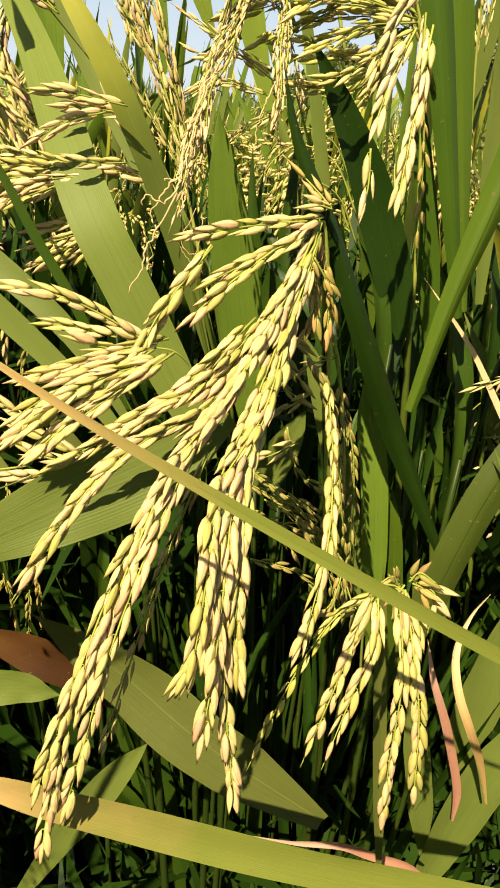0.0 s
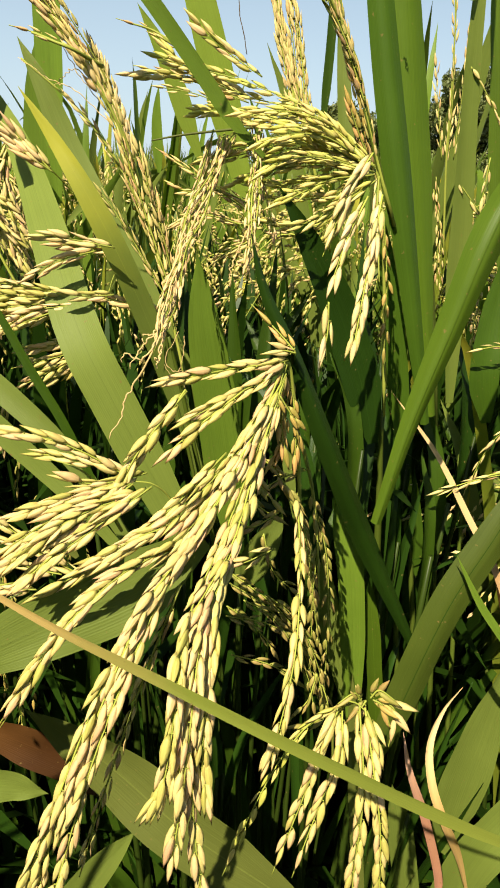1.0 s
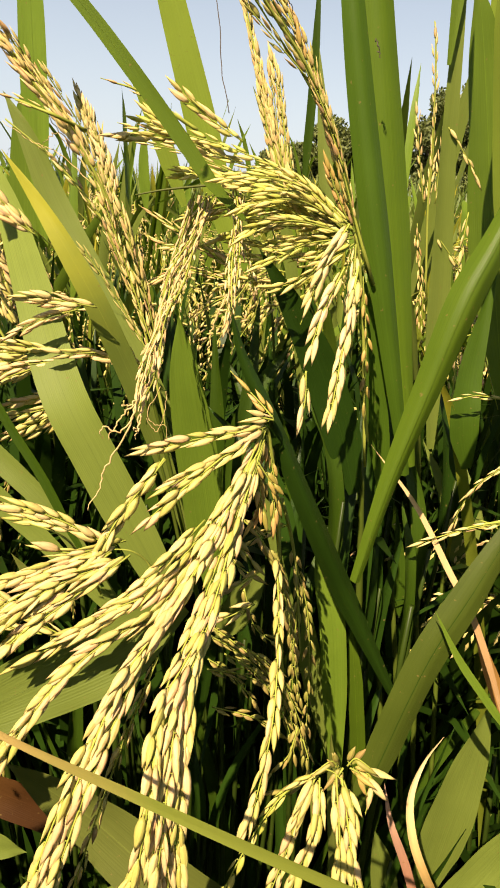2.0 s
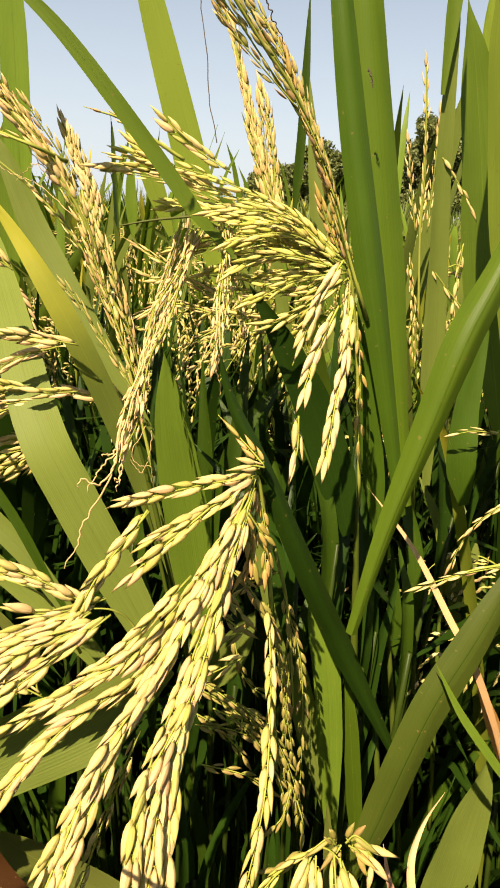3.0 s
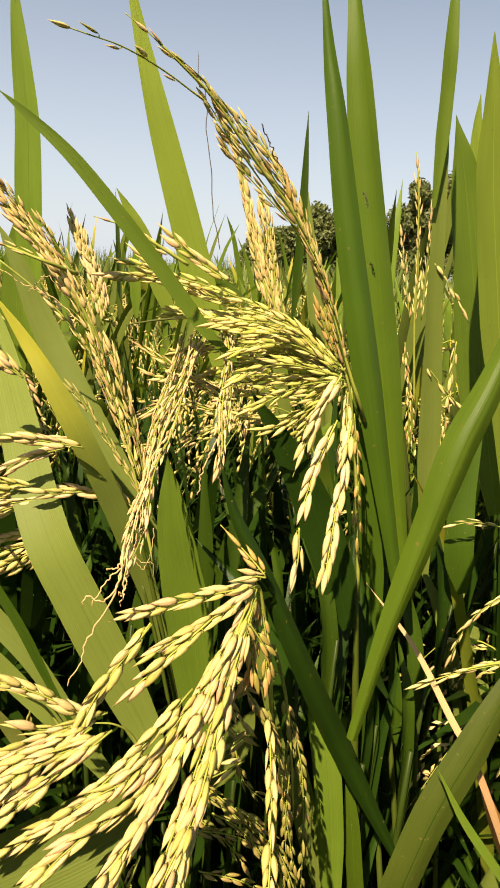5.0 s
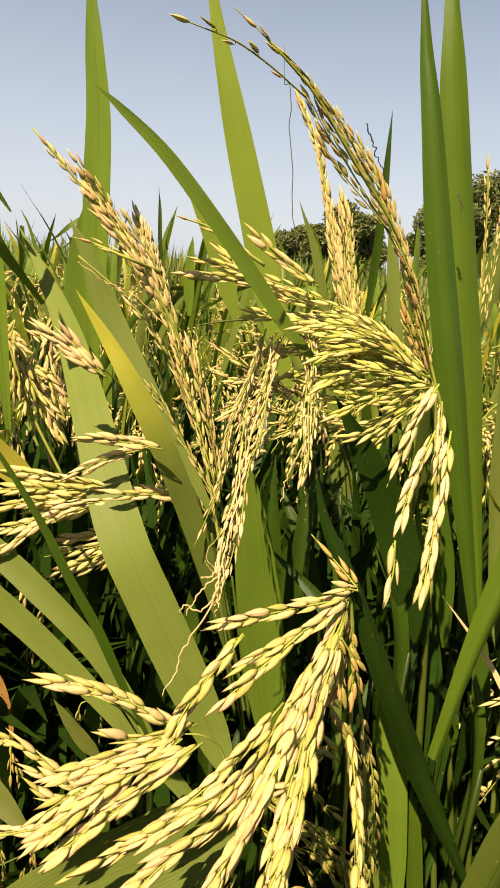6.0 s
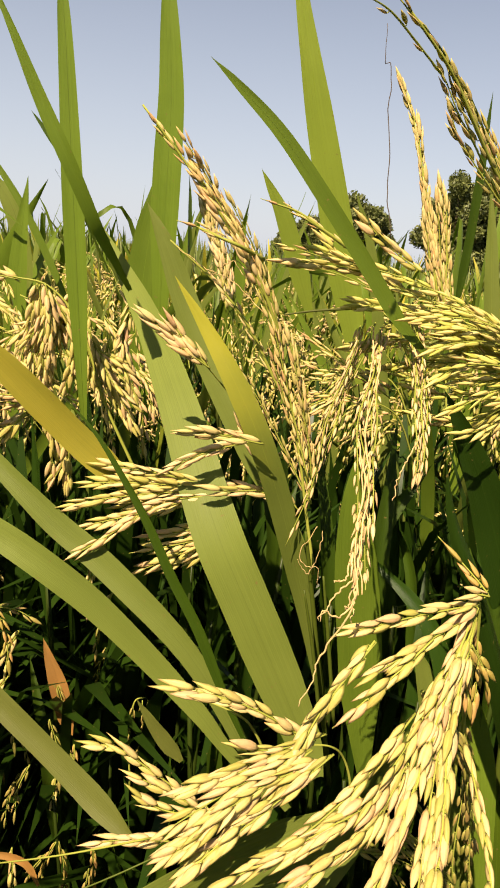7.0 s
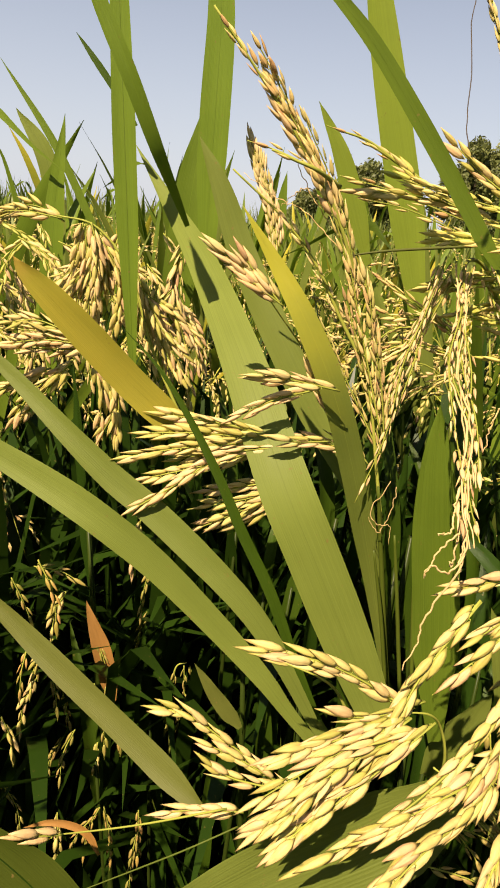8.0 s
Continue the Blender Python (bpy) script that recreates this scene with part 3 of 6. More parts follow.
leaf(plant_c, [(-0.0431, 0.2812, 0.7368), (-0.0562, 0.2812, 0.7643), (-0.0674, 0.2812, 0.7903), (-0.0787, 0.2812, 0.8113), (-0.0884, 0.2812, 0.8314), (-0.0986, 0.2812, 0.8494), (-0.1093, 0.2812, 0.8655), (-0.1223, 0.2812, 0.8787)], 0.0042, "dark", .25, .5, 0)
leaf(plant_d, [(-0.0819, 0.2420, 0.7276), (-0.0956, 0.2515, 0.7329), (-0.1220, 0.2680, 0.7425), (-0.1471, 0.2790, 0.7565), (-0.1721, 0.2900, 0.7705), (-0.2023, 0.3010, 0.7875)], 0.0098, "moss", .5, .25, 0)
leaf(plant_d, [(-0.1014, 0.3285, 0.8249), (-0.1121, 0.3270, 0.8358), (-0.1269, 0.3250, 0.8493), (-0.1427, 0.3210, 0.8662), (-0.1564, 0.3170, 0.8811), (-0.1649, 0.3150, 0.8895), (-0.1690, 0.3140, 0.8947)], 0.0128, "ochre", 0.45, .4, 0)
leaf(plant_d, [(-0.1388, 0.3835, 0.8419), (-0.1439, 0.3835, 0.9166), (-0.1474, 0.3835, 0.9689), (-0.1511, 0.3835, 1.0217), (-0.1541, 0.3835, 1.0442)], 0.0102, "green", .35, .3, 0)
leaf(plant_d, [(-0.1380, 0.5000, 0.8229), (-0.1344, 0.5000, 0.8807), (-0.1296, 0.5000, 0.9308), (-0.1253, 0.5000, 0.9592), (-0.1209, 0.5000, 0.9836)], 0.021, "green", 0.35, .3, 0)
leaf(plant_d, [(-0.1167, 0.4800, 0.8659), (-0.1172, 0.4800, 0.9251), (-0.1168, 0.4800, 0.9739), (-0.1167, 0.4800, 1.0136), (-0.1191, 0.4800, 1.0454), (-0.1216, 0.4800, 1.0731), (-0.1238, 0.4800, 1.1023)], 0.017, "green", 0.3, .2, 0)
leaf(plant_d, [(-0.2195, 0.5100, 0.7897), (-0.2177, 0.5100, 0.8936), (-0.2098, 0.5100, 0.9660)], 0.0151, "green", .4, .3, 0)
leaf(plant_d, [(-0.1864, 0.5430, 0.8734), (-0.2235, 0.5430, 0.9461), (-0.2613, 0.5430, 0.9992)], 0.0052, "green", .5, .3, 0)
leaf(plant_d, [(-0.1469, 0.4150, 0.9519), (-0.1586, 0.4150, 0.9674), (-0.1680, 0.4150, 0.9790), (-0.1761, 0.4150, 0.9887)], 0.0032, "dark", .5, .3, 0)
leaf(plant_d, [(-0.2387, 0.5980, 0.8653), (-0.2491, 0.5980, 0.9416), (-0.2722, 0.5980, 0.9776)], 0.0142, "light", .5, .3, 0)
leaf(plant_c, [(-0.0237, 0.4660, 0.8964), (-0.0438, 0.4660, 0.9481), (-0.0609, 0.4660, 0.9775)], 0.0116, "lime", .3, .3, 0)
leaf(plant_c, [(-0.0727, 0.6530, 0.8864), (-0.0746, 0.6530, 0.9282), (-0.0728, 0.6530, 0.9555)], 0.0095, "green", .3, .3, 0)
leaf(plant_a, [(-0.0032, 0.2295, 0.7652), (-0.0296, 0.2240, 0.7457), (-0.0580, 0.2185, 0.7333), (-0.0842, 0.2130, 0.7212), (-0.1156, 0.2130, 0.7040)], 0.0275, "light", .4, .2, 0)
leaf(plant_a, [(-0.1231, 0.2350, 0.6254), (-0.0921, 0.2350, 0.6321), (-0.0710, 0.2350, 0.6271)], 0.0162, "light", .5, .3, 0)
leaf(plant_a, [(0.0550, 0.2570, 0.5194), (-0.0110, 0.2680, 0.5629), (-0.0541, 0.2790, 0.5974), (-0.0957, 0.2790, 0.6338)], 0.0335, "moss", .5, .3, 0)
leaf(plant_f, [(0.1084, 0.1206, 0.7392), (0.0659, 0.1184, 0.7582), (0.0267, 0.1162, 0.7814), (-0.0027, 0.1151, 0.7995), (-0.0228, 0.1140, 0.8124), (-0.0378, 0.1140, 0.8227), (-0.0466, 0.1140, 0.8290)], 0.0032, "withering", .01, .25, 0)
leaf(plant_f, [(0.1291, 0.1580, 0.6169), (0.0591, 0.1580, 0.6306), (0.0097, 0.1580, 0.6442), (-0.0416, 0.1580, 0.6615), (-0.0665, 0.1580, 0.6705), (-0.0861, 0.1580, 0.6750)], 0.0136, "withering", .5, .3, 0)
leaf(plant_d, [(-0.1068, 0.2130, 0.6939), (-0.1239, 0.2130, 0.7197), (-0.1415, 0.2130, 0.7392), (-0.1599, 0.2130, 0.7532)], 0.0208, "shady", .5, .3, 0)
leaf(plant_d, [(-0.0723, 0.3120, 0.7029), (-0.0832, 0.3120, 0.7170), (-0.0945, 0.3120, 0.7343)], 0.007, "moss", .4, .4, 0)
leaf(plant_d, [(-0.1484, 0.4055, 0.6327), (-0.1556, 0.4055, 0.6656), (-0.1659, 0.4055, 0.6997)], 0.011, "dry", .5, .6, 0)
leaf(plant_a, [(-0.0353, 0.2900, 0.5605), (-0.0784, 0.2900, 0.5862), (-0.1109, 0.2900, 0.6031), (-0.1369, 0.2900, 0.6137)], 0.0220, "russet", .5, .4, 0)
leaf(plant_d, [(-0.1205, 0.2570, 0.6878), (-0.1258, 0.2570, 0.6985), (-0.1372, 0.2570, 0.7013), (-0.1487, 0.2570, 0.6972)], 0.0031, "dry", .5, .5, 0)
leaf(plant_g, [(-0.1247, 0.2680, 0.4152), (-0.0890, 0.2680, 0.4815), (-0.0627, 0.2735, 0.5208), (-0.0405, 0.2790, 0.5487)], 0.0182, "light", .6, .3, 0, .4)

head = panicle(plant_a, [(0.0431, 0.2812, 0.6739), (0.0380, 0.2746, 0.7264), (0.0327, 0.2658, 0.7854), (0.0279, 0.2570, 0.8144), (0.0243, 0.2526, 0.8264), (0.0175, 0.2438, 0.8117), (0.0082, 0.2328, 0.7916)])
spikelets(head, [(0.0241, 0.2526, 0.8264), (0.0067, 0.2460, 0.8253), (-0.0089, 0.2405, 0.8231), (-0.0227, 0.2372, 0.8200)], "gold", 0.0032, 7)
spikelets(head, [(0.0232, 0.2515, 0.8235), (0.0032, 0.2416, 0.8150), (-0.0144, 0.2328, 0.8067)], "gold", 0.0032, 7)
spikelets(head, [(0.0091, 0.2438, 0.8177), (-0.0043, 0.2350, 0.8085), (-0.0218, 0.2284, 0.7933)], "gold", 0.0032, 7)
spikelets(head, [(0.0040, 0.2328, 0.7980), (-0.0142, 0.2174, 0.7827), (-0.0355, 0.2064, 0.7685), (-0.0607, 0.1998, 0.7552)], "gold", 0.0032, 7)
spikelets(head, [(0.0138, 0.2416, 0.8036), (-0.0066, 0.2174, 0.7863), (-0.0241, 0.2064, 0.7755), (-0.0401, 0.2020, 0.7679)], "gold", 0.0032, 7)
spikelets(head, [(0.0126, 0.2418, 0.8030), (-0.0065, 0.2175, 0.7825), (-0.0246, 0.2059, 0.7774), (-0.0424, 0.2034, 0.7658)], "gold", 0.0032, 7)
spikelets(head, [(0.0233, 0.2515, 0.8224), (0.0080, 0.2328, 0.7981), (-0.0080, 0.2130, 0.7768), (-0.0299, 0.1965, 0.7676), (-0.0459, 0.1855, 0.7524), (-0.0620, 0.1745, 0.7270)], "gold", 0.0032, 7)
spikelets(head, [(0.0231, 0.2510, 0.8232), (0.0091, 0.2374, 0.7994), (-0.0064, 0.2146, 0.7756), (-0.0300, 0.1991, 0.7669), (-0.0455, 0.1855, 0.7536), (-0.0627, 0.1742, 0.7275)], "gold", 0.0032, 7)
spikelets(head, [(0.0244, 0.2515, 0.8224), (0.0099, 0.2295, 0.7993), (-0.0038, 0.2053, 0.7809), (-0.0172, 0.1850, 0.7685), (-0.0270, 0.1700, 0.7474), (-0.0359, 0.1600, 0.7240), (-0.0434, 0.1530, 0.7003), (-0.0487, 0.1480, 0.6775), (-0.0521, 0.1450, 0.6555)], "rosy", 0.0032, 7)
spikelets(head, [(0.0099, 0.2280, 0.7978), (-0.0047, 0.2040, 0.7789), (-0.0187, 0.1840, 0.7652), (-0.0302, 0.1680, 0.7448), (-0.0391, 0.1580, 0.7212), (-0.0465, 0.1510, 0.7003), (-0.0521, 0.1470, 0.6813)], "gold", 0.0032, 7)
spikelets(head, [(0.0155, 0.2400, 0.8083), (0.0082, 0.2260, 0.7943), (-0.0108, 0.1940, 0.7722), (-0.0221, 0.1720, 0.7510), (-0.0317, 0.1600, 0.7243), (-0.0391, 0.1530, 0.6958), (-0.0462, 0.1490, 0.6684)], "rosy", 0.0032, 7)
spikelets(head, [(0.0244, 0.2515, 0.8214), (0.0122, 0.2295, 0.7932), (0.0037, 0.2053, 0.7774), (-0.0048, 0.1778, 0.7665), (-0.0063, 0.1613, 0.7501), (-0.0088, 0.1547, 0.7295), (-0.0120, 0.1525, 0.7232)], "gold", 0.0032, 7)
spikelets(head, [(0.0240, 0.2509, 0.8214), (0.0142, 0.2289, 0.7940), (0.0073, 0.2030, 0.7779), (-0.0053, 0.1758, 0.7646), (-0.0063, 0.1621, 0.7491), (-0.0087, 0.1561, 0.7301), (-0.0104, 0.1534, 0.7241)], "gold", 0.0032, 7)
spikelets(head, [(0.0244, 0.2515, 0.8214), (0.0152, 0.2306, 0.7929), (0.0074, 0.2064, 0.7770), (0.0001, 0.1800, 0.7651), (-0.0017, 0.1635, 0.7482), (-0.0038, 0.1536, 0.7223), (-0.0068, 0.1481, 0.7005)], "rosy", 0.0032, 7)
spikelets(head, [(0.0163, 0.2306, 0.7907), (0.0059, 0.1998, 0.7724), (0.0014, 0.1756, 0.7583), (0.0014, 0.1635, 0.7378), (0.0046, 0.1569, 0.7129)], "gold", 0.0032, 7)
spikelets(head, [(0.0162, 0.2304, 0.7905), (0.0042, 0.2002, 0.7745), (0.0025, 0.1738, 0.7561), (0.0016, 0.1622, 0.7366), (0.0014, 0.1606, 0.7147)], "gold", 0.0032, 7)
spikelets(head, [(0.0127, 0.2185, 0.7834), (0.0029, 0.1888, 0.7691), (-0.0016, 0.1712, 0.7557), (-0.0039, 0.1613, 0.7398), (-0.0055, 0.1547, 0.7209)], "rosy", 0.0032, 7)
spikelets(head, [(0.0112, 0.2150, 0.7745), (-0.0017, 0.1860, 0.7569), (-0.0025, 0.1660, 0.7396), (-0.0006, 0.1570, 0.7161), (0.0018, 0.1530, 0.6936), (0.0044, 0.1500, 0.6768)], "rosy", 0.0032, 7)
spikelets(head, [(-0.0083, 0.1960, 0.7673), (-0.0171, 0.1860, 0.7447), (-0.0251, 0.1780, 0.7203), (-0.0326, 0.1700, 0.6950), (-0.0379, 0.1650, 0.6740)], "husk", 0.0032, 7)
spikelets(head, [(0.0331, 0.2636, 0.7685), (0.0331, 0.2306, 0.7541), (0.0310, 0.2042, 0.7363), (0.0261, 0.1921, 0.7122), (0.0223, 0.1877, 0.7012)], "gold", 0.0032, 7)
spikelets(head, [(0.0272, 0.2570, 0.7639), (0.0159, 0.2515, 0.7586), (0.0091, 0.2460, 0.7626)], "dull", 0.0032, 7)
spikelets(head, [(0.0271, 0.2530, 0.8306), (0.0215, 0.2560, 0.8360), (0.0106, 0.2620, 0.8453)], "olive", 0.0034, 9)
spikelets(head, [(0.0274, 0.2520, 0.8301), (0.0224, 0.2500, 0.8314), (0.0167, 0.2480, 0.8309)], "gold", 0.0034, 9)
spikelets(head, [(0.0248, 0.2520, 0.8275), (0.0199, 0.2480, 0.8263), (0.0163, 0.2440, 0.8217)], "gold", 0.0034, 9)
spikelets(head, [(0.0245, 0.2520, 0.8258), (0.0224, 0.2500, 0.8158), (0.0244, 0.2500, 0.8048)], "dull", 0.0034, 9)
spikelets(head, [(0.0231, 0.2500, 0.8231), (0.0208, 0.2460, 0.8124), (0.0165, 0.2430, 0.8042)], "olive", 0.0034, 9)
spikelets(head, [(0.0224, 0.2460, 0.8156), (0.0289, 0.2460, 0.8050), (0.0324, 0.2480, 0.7926)], "olive", 0.0034, 9)
spikelets(head, [(0.0243, 0.2560, 0.8240), (0.0236, 0.2500, 0.8048), (0.0274, 0.2470, 0.7872)], "olive", 0.0032, 8)
spikelets(head, [(0.0263, 0.2570, 0.8181), (0.0245, 0.2520, 0.7969), (0.0193, 0.2480, 0.7863)], "olive", 0.0032, 8)
spikelets(head, [(0.0255, 0.2580, 0.8221), (0.0296, 0.2550, 0.8023), (0.0299, 0.2520, 0.7817)], "olive", 0.0032, 8)
# These arcs carry the shade behind the front ear in their grain tone.
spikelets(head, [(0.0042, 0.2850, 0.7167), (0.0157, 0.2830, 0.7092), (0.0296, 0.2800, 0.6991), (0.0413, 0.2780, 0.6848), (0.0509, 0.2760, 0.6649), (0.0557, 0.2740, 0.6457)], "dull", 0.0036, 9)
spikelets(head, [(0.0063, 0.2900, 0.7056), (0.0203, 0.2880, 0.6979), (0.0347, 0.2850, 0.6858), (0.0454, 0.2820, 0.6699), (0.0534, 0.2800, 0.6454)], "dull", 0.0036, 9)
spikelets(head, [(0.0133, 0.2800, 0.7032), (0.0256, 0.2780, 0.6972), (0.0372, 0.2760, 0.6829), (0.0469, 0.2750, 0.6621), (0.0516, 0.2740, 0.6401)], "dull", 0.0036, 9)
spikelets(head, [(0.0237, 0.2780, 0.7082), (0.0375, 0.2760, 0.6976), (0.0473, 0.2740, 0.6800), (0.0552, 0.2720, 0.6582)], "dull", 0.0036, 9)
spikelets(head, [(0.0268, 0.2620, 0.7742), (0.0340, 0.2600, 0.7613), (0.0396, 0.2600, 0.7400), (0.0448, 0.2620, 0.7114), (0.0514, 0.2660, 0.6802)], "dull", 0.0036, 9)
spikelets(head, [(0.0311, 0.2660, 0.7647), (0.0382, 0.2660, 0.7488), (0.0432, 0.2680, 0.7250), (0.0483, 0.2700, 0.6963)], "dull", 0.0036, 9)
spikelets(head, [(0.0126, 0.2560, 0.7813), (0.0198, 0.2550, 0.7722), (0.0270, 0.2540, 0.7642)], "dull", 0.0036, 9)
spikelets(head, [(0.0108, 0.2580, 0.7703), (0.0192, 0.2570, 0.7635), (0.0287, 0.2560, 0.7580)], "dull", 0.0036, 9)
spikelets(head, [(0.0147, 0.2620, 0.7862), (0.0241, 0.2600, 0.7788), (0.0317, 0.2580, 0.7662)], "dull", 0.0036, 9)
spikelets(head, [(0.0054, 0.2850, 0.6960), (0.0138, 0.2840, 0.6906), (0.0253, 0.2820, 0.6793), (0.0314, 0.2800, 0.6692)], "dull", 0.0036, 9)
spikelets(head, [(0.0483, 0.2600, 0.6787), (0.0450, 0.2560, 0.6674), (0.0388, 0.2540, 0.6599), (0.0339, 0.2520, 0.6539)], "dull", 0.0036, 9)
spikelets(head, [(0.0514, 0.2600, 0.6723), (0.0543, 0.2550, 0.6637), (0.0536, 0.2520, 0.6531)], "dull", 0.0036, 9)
leaf(plant_a, [(0.0106, 0.3100, 0.6889), (0.0187, 0.3100, 0.7064), (0.0259, 0.3100, 0.7217), (0.0314, 0.3100, 0.7347)], 0.0160, "light", .4, .3, 0)
head = panicle(plant_i, [(0.0562, 0.2295, 0.6403), (0.0493, 0.2130, 0.6893), (0.0474, 0.1987, 0.7182), (0.0510, 0.1932, 0.7248), (0.0541, 0.1888, 0.7255)], 0.0006)
spikelets(head, [(0.0473, 0.1976, 0.7180), (0.0422, 0.1910, 0.7115), (0.0356, 0.1844, 0.6896), (0.0265, 0.1800, 0.6567)], "gold", 0.0032, 7)
spikelets(head, [(0.0484, 0.1976, 0.7168), (0.0474, 0.1888, 0.7064), (0.0415, 0.1833, 0.6885), (0.0336, 0.1789, 0.6571)], "gold", 0.0032, 7)
spikelets(head, [(0.0525, 0.1910, 0.7257), (0.0538, 0.1756, 0.7035), (0.0530, 0.1701, 0.6734), (0.0536, 0.1668, 0.6436)], "gold", 0.0032, 7)
spikelets(head, [(0.0539, 0.1888, 0.7267), (0.0581, 0.1756, 0.7037), (0.0611, 0.1723, 0.6845), (0.0634, 0.1690, 0.6525)], "gold", 0.0032, 7)
spikelets(head, [(0.0546, 0.1888, 0.7255), (0.0575, 0.1833, 0.7201), (0.0599, 0.1789, 0.7106)], "gold", 0.0032, 7)
spikelets(head, [(0.0530, 0.2000, 0.7185), (0.0398, 0.1970, 0.7138), (0.0293, 0.1940, 0.7004), (0.0191, 0.1900, 0.6778), (0.0087, 0.1880, 0.6438)], "green", 0.0040, 6)
spikelets(head, [(0.0600, 0.1960, 0.7238), (0.0656, 0.1940, 0.7206), (0.0641, 0.1900, 0.7086)], "gold", 0.0036, 9)
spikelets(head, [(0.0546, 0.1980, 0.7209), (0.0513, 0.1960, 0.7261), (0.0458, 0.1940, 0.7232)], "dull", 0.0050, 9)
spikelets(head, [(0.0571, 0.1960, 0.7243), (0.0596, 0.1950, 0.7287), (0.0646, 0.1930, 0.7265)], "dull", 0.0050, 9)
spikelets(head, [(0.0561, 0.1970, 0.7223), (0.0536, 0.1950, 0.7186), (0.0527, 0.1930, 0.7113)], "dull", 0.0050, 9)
spikelets(head, [(0.0578, 0.1950, 0.7245), (0.0612, 0.1930, 0.7235), (0.0641, 0.1910, 0.7161)], "olive", 0.0050, 9)
spikelets(head, [(0.0455, 0.2075, 0.7058), (0.0377, 0.2020, 0.7055), (0.0304, 0.1998, 0.7060)], "dull", 0.0032, 7)
head = panicle(plant_b, [(0.0818, 0.3395, 0.7773), (0.0738, 0.3340, 0.8381), (0.0678, 0.3285, 0.8715), (0.0613, 0.3230, 0.8935), (0.0485, 0.3285, 0.9029), (0.0336, 0.3340, 0.9112)])
spikelets(head, [(0.0580, 0.3230, 0.8970), (0.0379, 0.3296, 0.9130), (0.0055, 0.3340, 0.9250), (-0.0194, 0.3395, 0.9304), (-0.0366, 0.3428, 0.9348)], "green", 0.0031, 8)
spikelets(head, [(0.0567, 0.3229, 0.8962), (0.0354, 0.3271, 0.9129), (0.0044, 0.3370, 0.9204), (-0.0200, 0.3460, 0.9306), (-0.0324, 0.3468, 0.9394)], "green", 0.0031, 8)
spikelets(head, [(0.0602, 0.3230, 0.8947), (0.0336, 0.3318, 0.9089), (0.0038, 0.3395, 0.9133), (-0.0192, 0.3450, 0.9149)], "green", 0.0031, 8)
spikelets(head, [(0.0610, 0.3216, 0.8944), (0.0322, 0.3264, 0.9073), (-0.0006, 0.3337, 0.9140), (-0.0194, 0.3426, 0.9116)], "green", 0.0031, 8)
spikelets(head, [(0.0584, 0.3230, 0.8933), (0.0342, 0.3340, 0.9039), (0.0070, 0.3450, 0.9009), (-0.0192, 0.3560, 0.8927)], "green", 0.0031, 8)
spikelets(head, [(0.0579, 0.3226, 0.8929), (0.0340, 0.3325, 0.9052), (0.0089, 0.3463, 0.8986), (-0.0214, 0.3575, 0.8920)], "green", 0.0031, 8)
spikelets(head, [(0.0586, 0.3230, 0.8921), (0.0401, 0.3340, 0.8942), (0.0155, 0.3450, 0.8911), (-0.0000, 0.3560, 0.8845)], "green", 0.0031, 8)
spikelets(head, [(0.0585, 0.3204, 0.8893), (0.0413, 0.3352, 0.8991), (0.0180, 0.3458, 0.8912), (-0.0050, 0.3591, 0.8824)], "green", 0.0031, 8)
spikelets(head, [(0.0587, 0.3230, 0.8909), (0.0435, 0.3318, 0.8821), (0.0239, 0.3395, 0.8790), (0.0083, 0.3450, 0.8815)], "green", 0.0031, 8)
spikelets(head, [(0.0592, 0.3232, 0.8912), (0.0466, 0.3301, 0.8808), (0.0209, 0.3382, 0.8848), (0.0070, 0.3491, 0.8844)], "green", 0.0031, 8)
spikelets(head, [(0.0567, 0.3230, 0.8871), (0.0419, 0.3318, 0.8717), (0.0271, 0.3362, 0.8685), (0.0116, 0.3428, 0.8701)], "green", 0.0031, 8)
spikelets(head, [(0.0574, 0.3238, 0.8860), (0.0432, 0.3374, 0.8693), (0.0269, 0.3338, 0.8696), (0.0078, 0.3484, 0.8688)], "green", 0.0031, 8)
spikelets(head, [(0.0560, 0.3252, 0.8965), (0.0334, 0.3340, 0.9136), (0.0164, 0.3406, 0.9120), (-0.0015, 0.3450, 0.9156)], "green", 0.0031, 8)
spikelets(head, [(0.0544, 0.3271, 0.8975), (0.0352, 0.3359, 0.9123), (0.0157, 0.3431, 0.9152), (0.0018, 0.3457, 0.9139)], "green", 0.0031, 8)
spikelets(head, [(0.0551, 0.3252, 0.8940), (0.0394, 0.3340, 0.9017), (0.0248, 0.3384, 0.9003), (0.0099, 0.3450, 0.8960)], "green", 0.0031, 8)
spikelets(head, [(0.0549, 0.3264, 0.8955), (0.0382, 0.3323, 0.9061), (0.0273, 0.3408, 0.8957), (0.0086, 0.3432, 0.8967)], "green", 0.0031, 8)
spikelets(head, [(0.0564, 0.3252, 0.8929), (0.0428, 0.3318, 0.8897), (0.0308, 0.3362, 0.8870), (0.0185, 0.3428, 0.8838)], "green", 0.0031, 8)
spikelets(head, [(0.0546, 0.3265, 0.8932), (0.0443, 0.3277, 0.8896), (0.0354, 0.3307, 0.8880), (0.0209, 0.3404, 0.8867)], "green", 0.0031, 8)
spikelets(head, [(0.0551, 0.3263, 0.8839), (0.0481, 0.3296, 0.8700), (0.0392, 0.3340, 0.8605)], "green", 0.0031, 8)
spikelets(head, [(0.0547, 0.3276, 0.8844), (0.0489, 0.3366, 0.8729), (0.0438, 0.3298, 0.8582)], "green", 0.0031, 8)
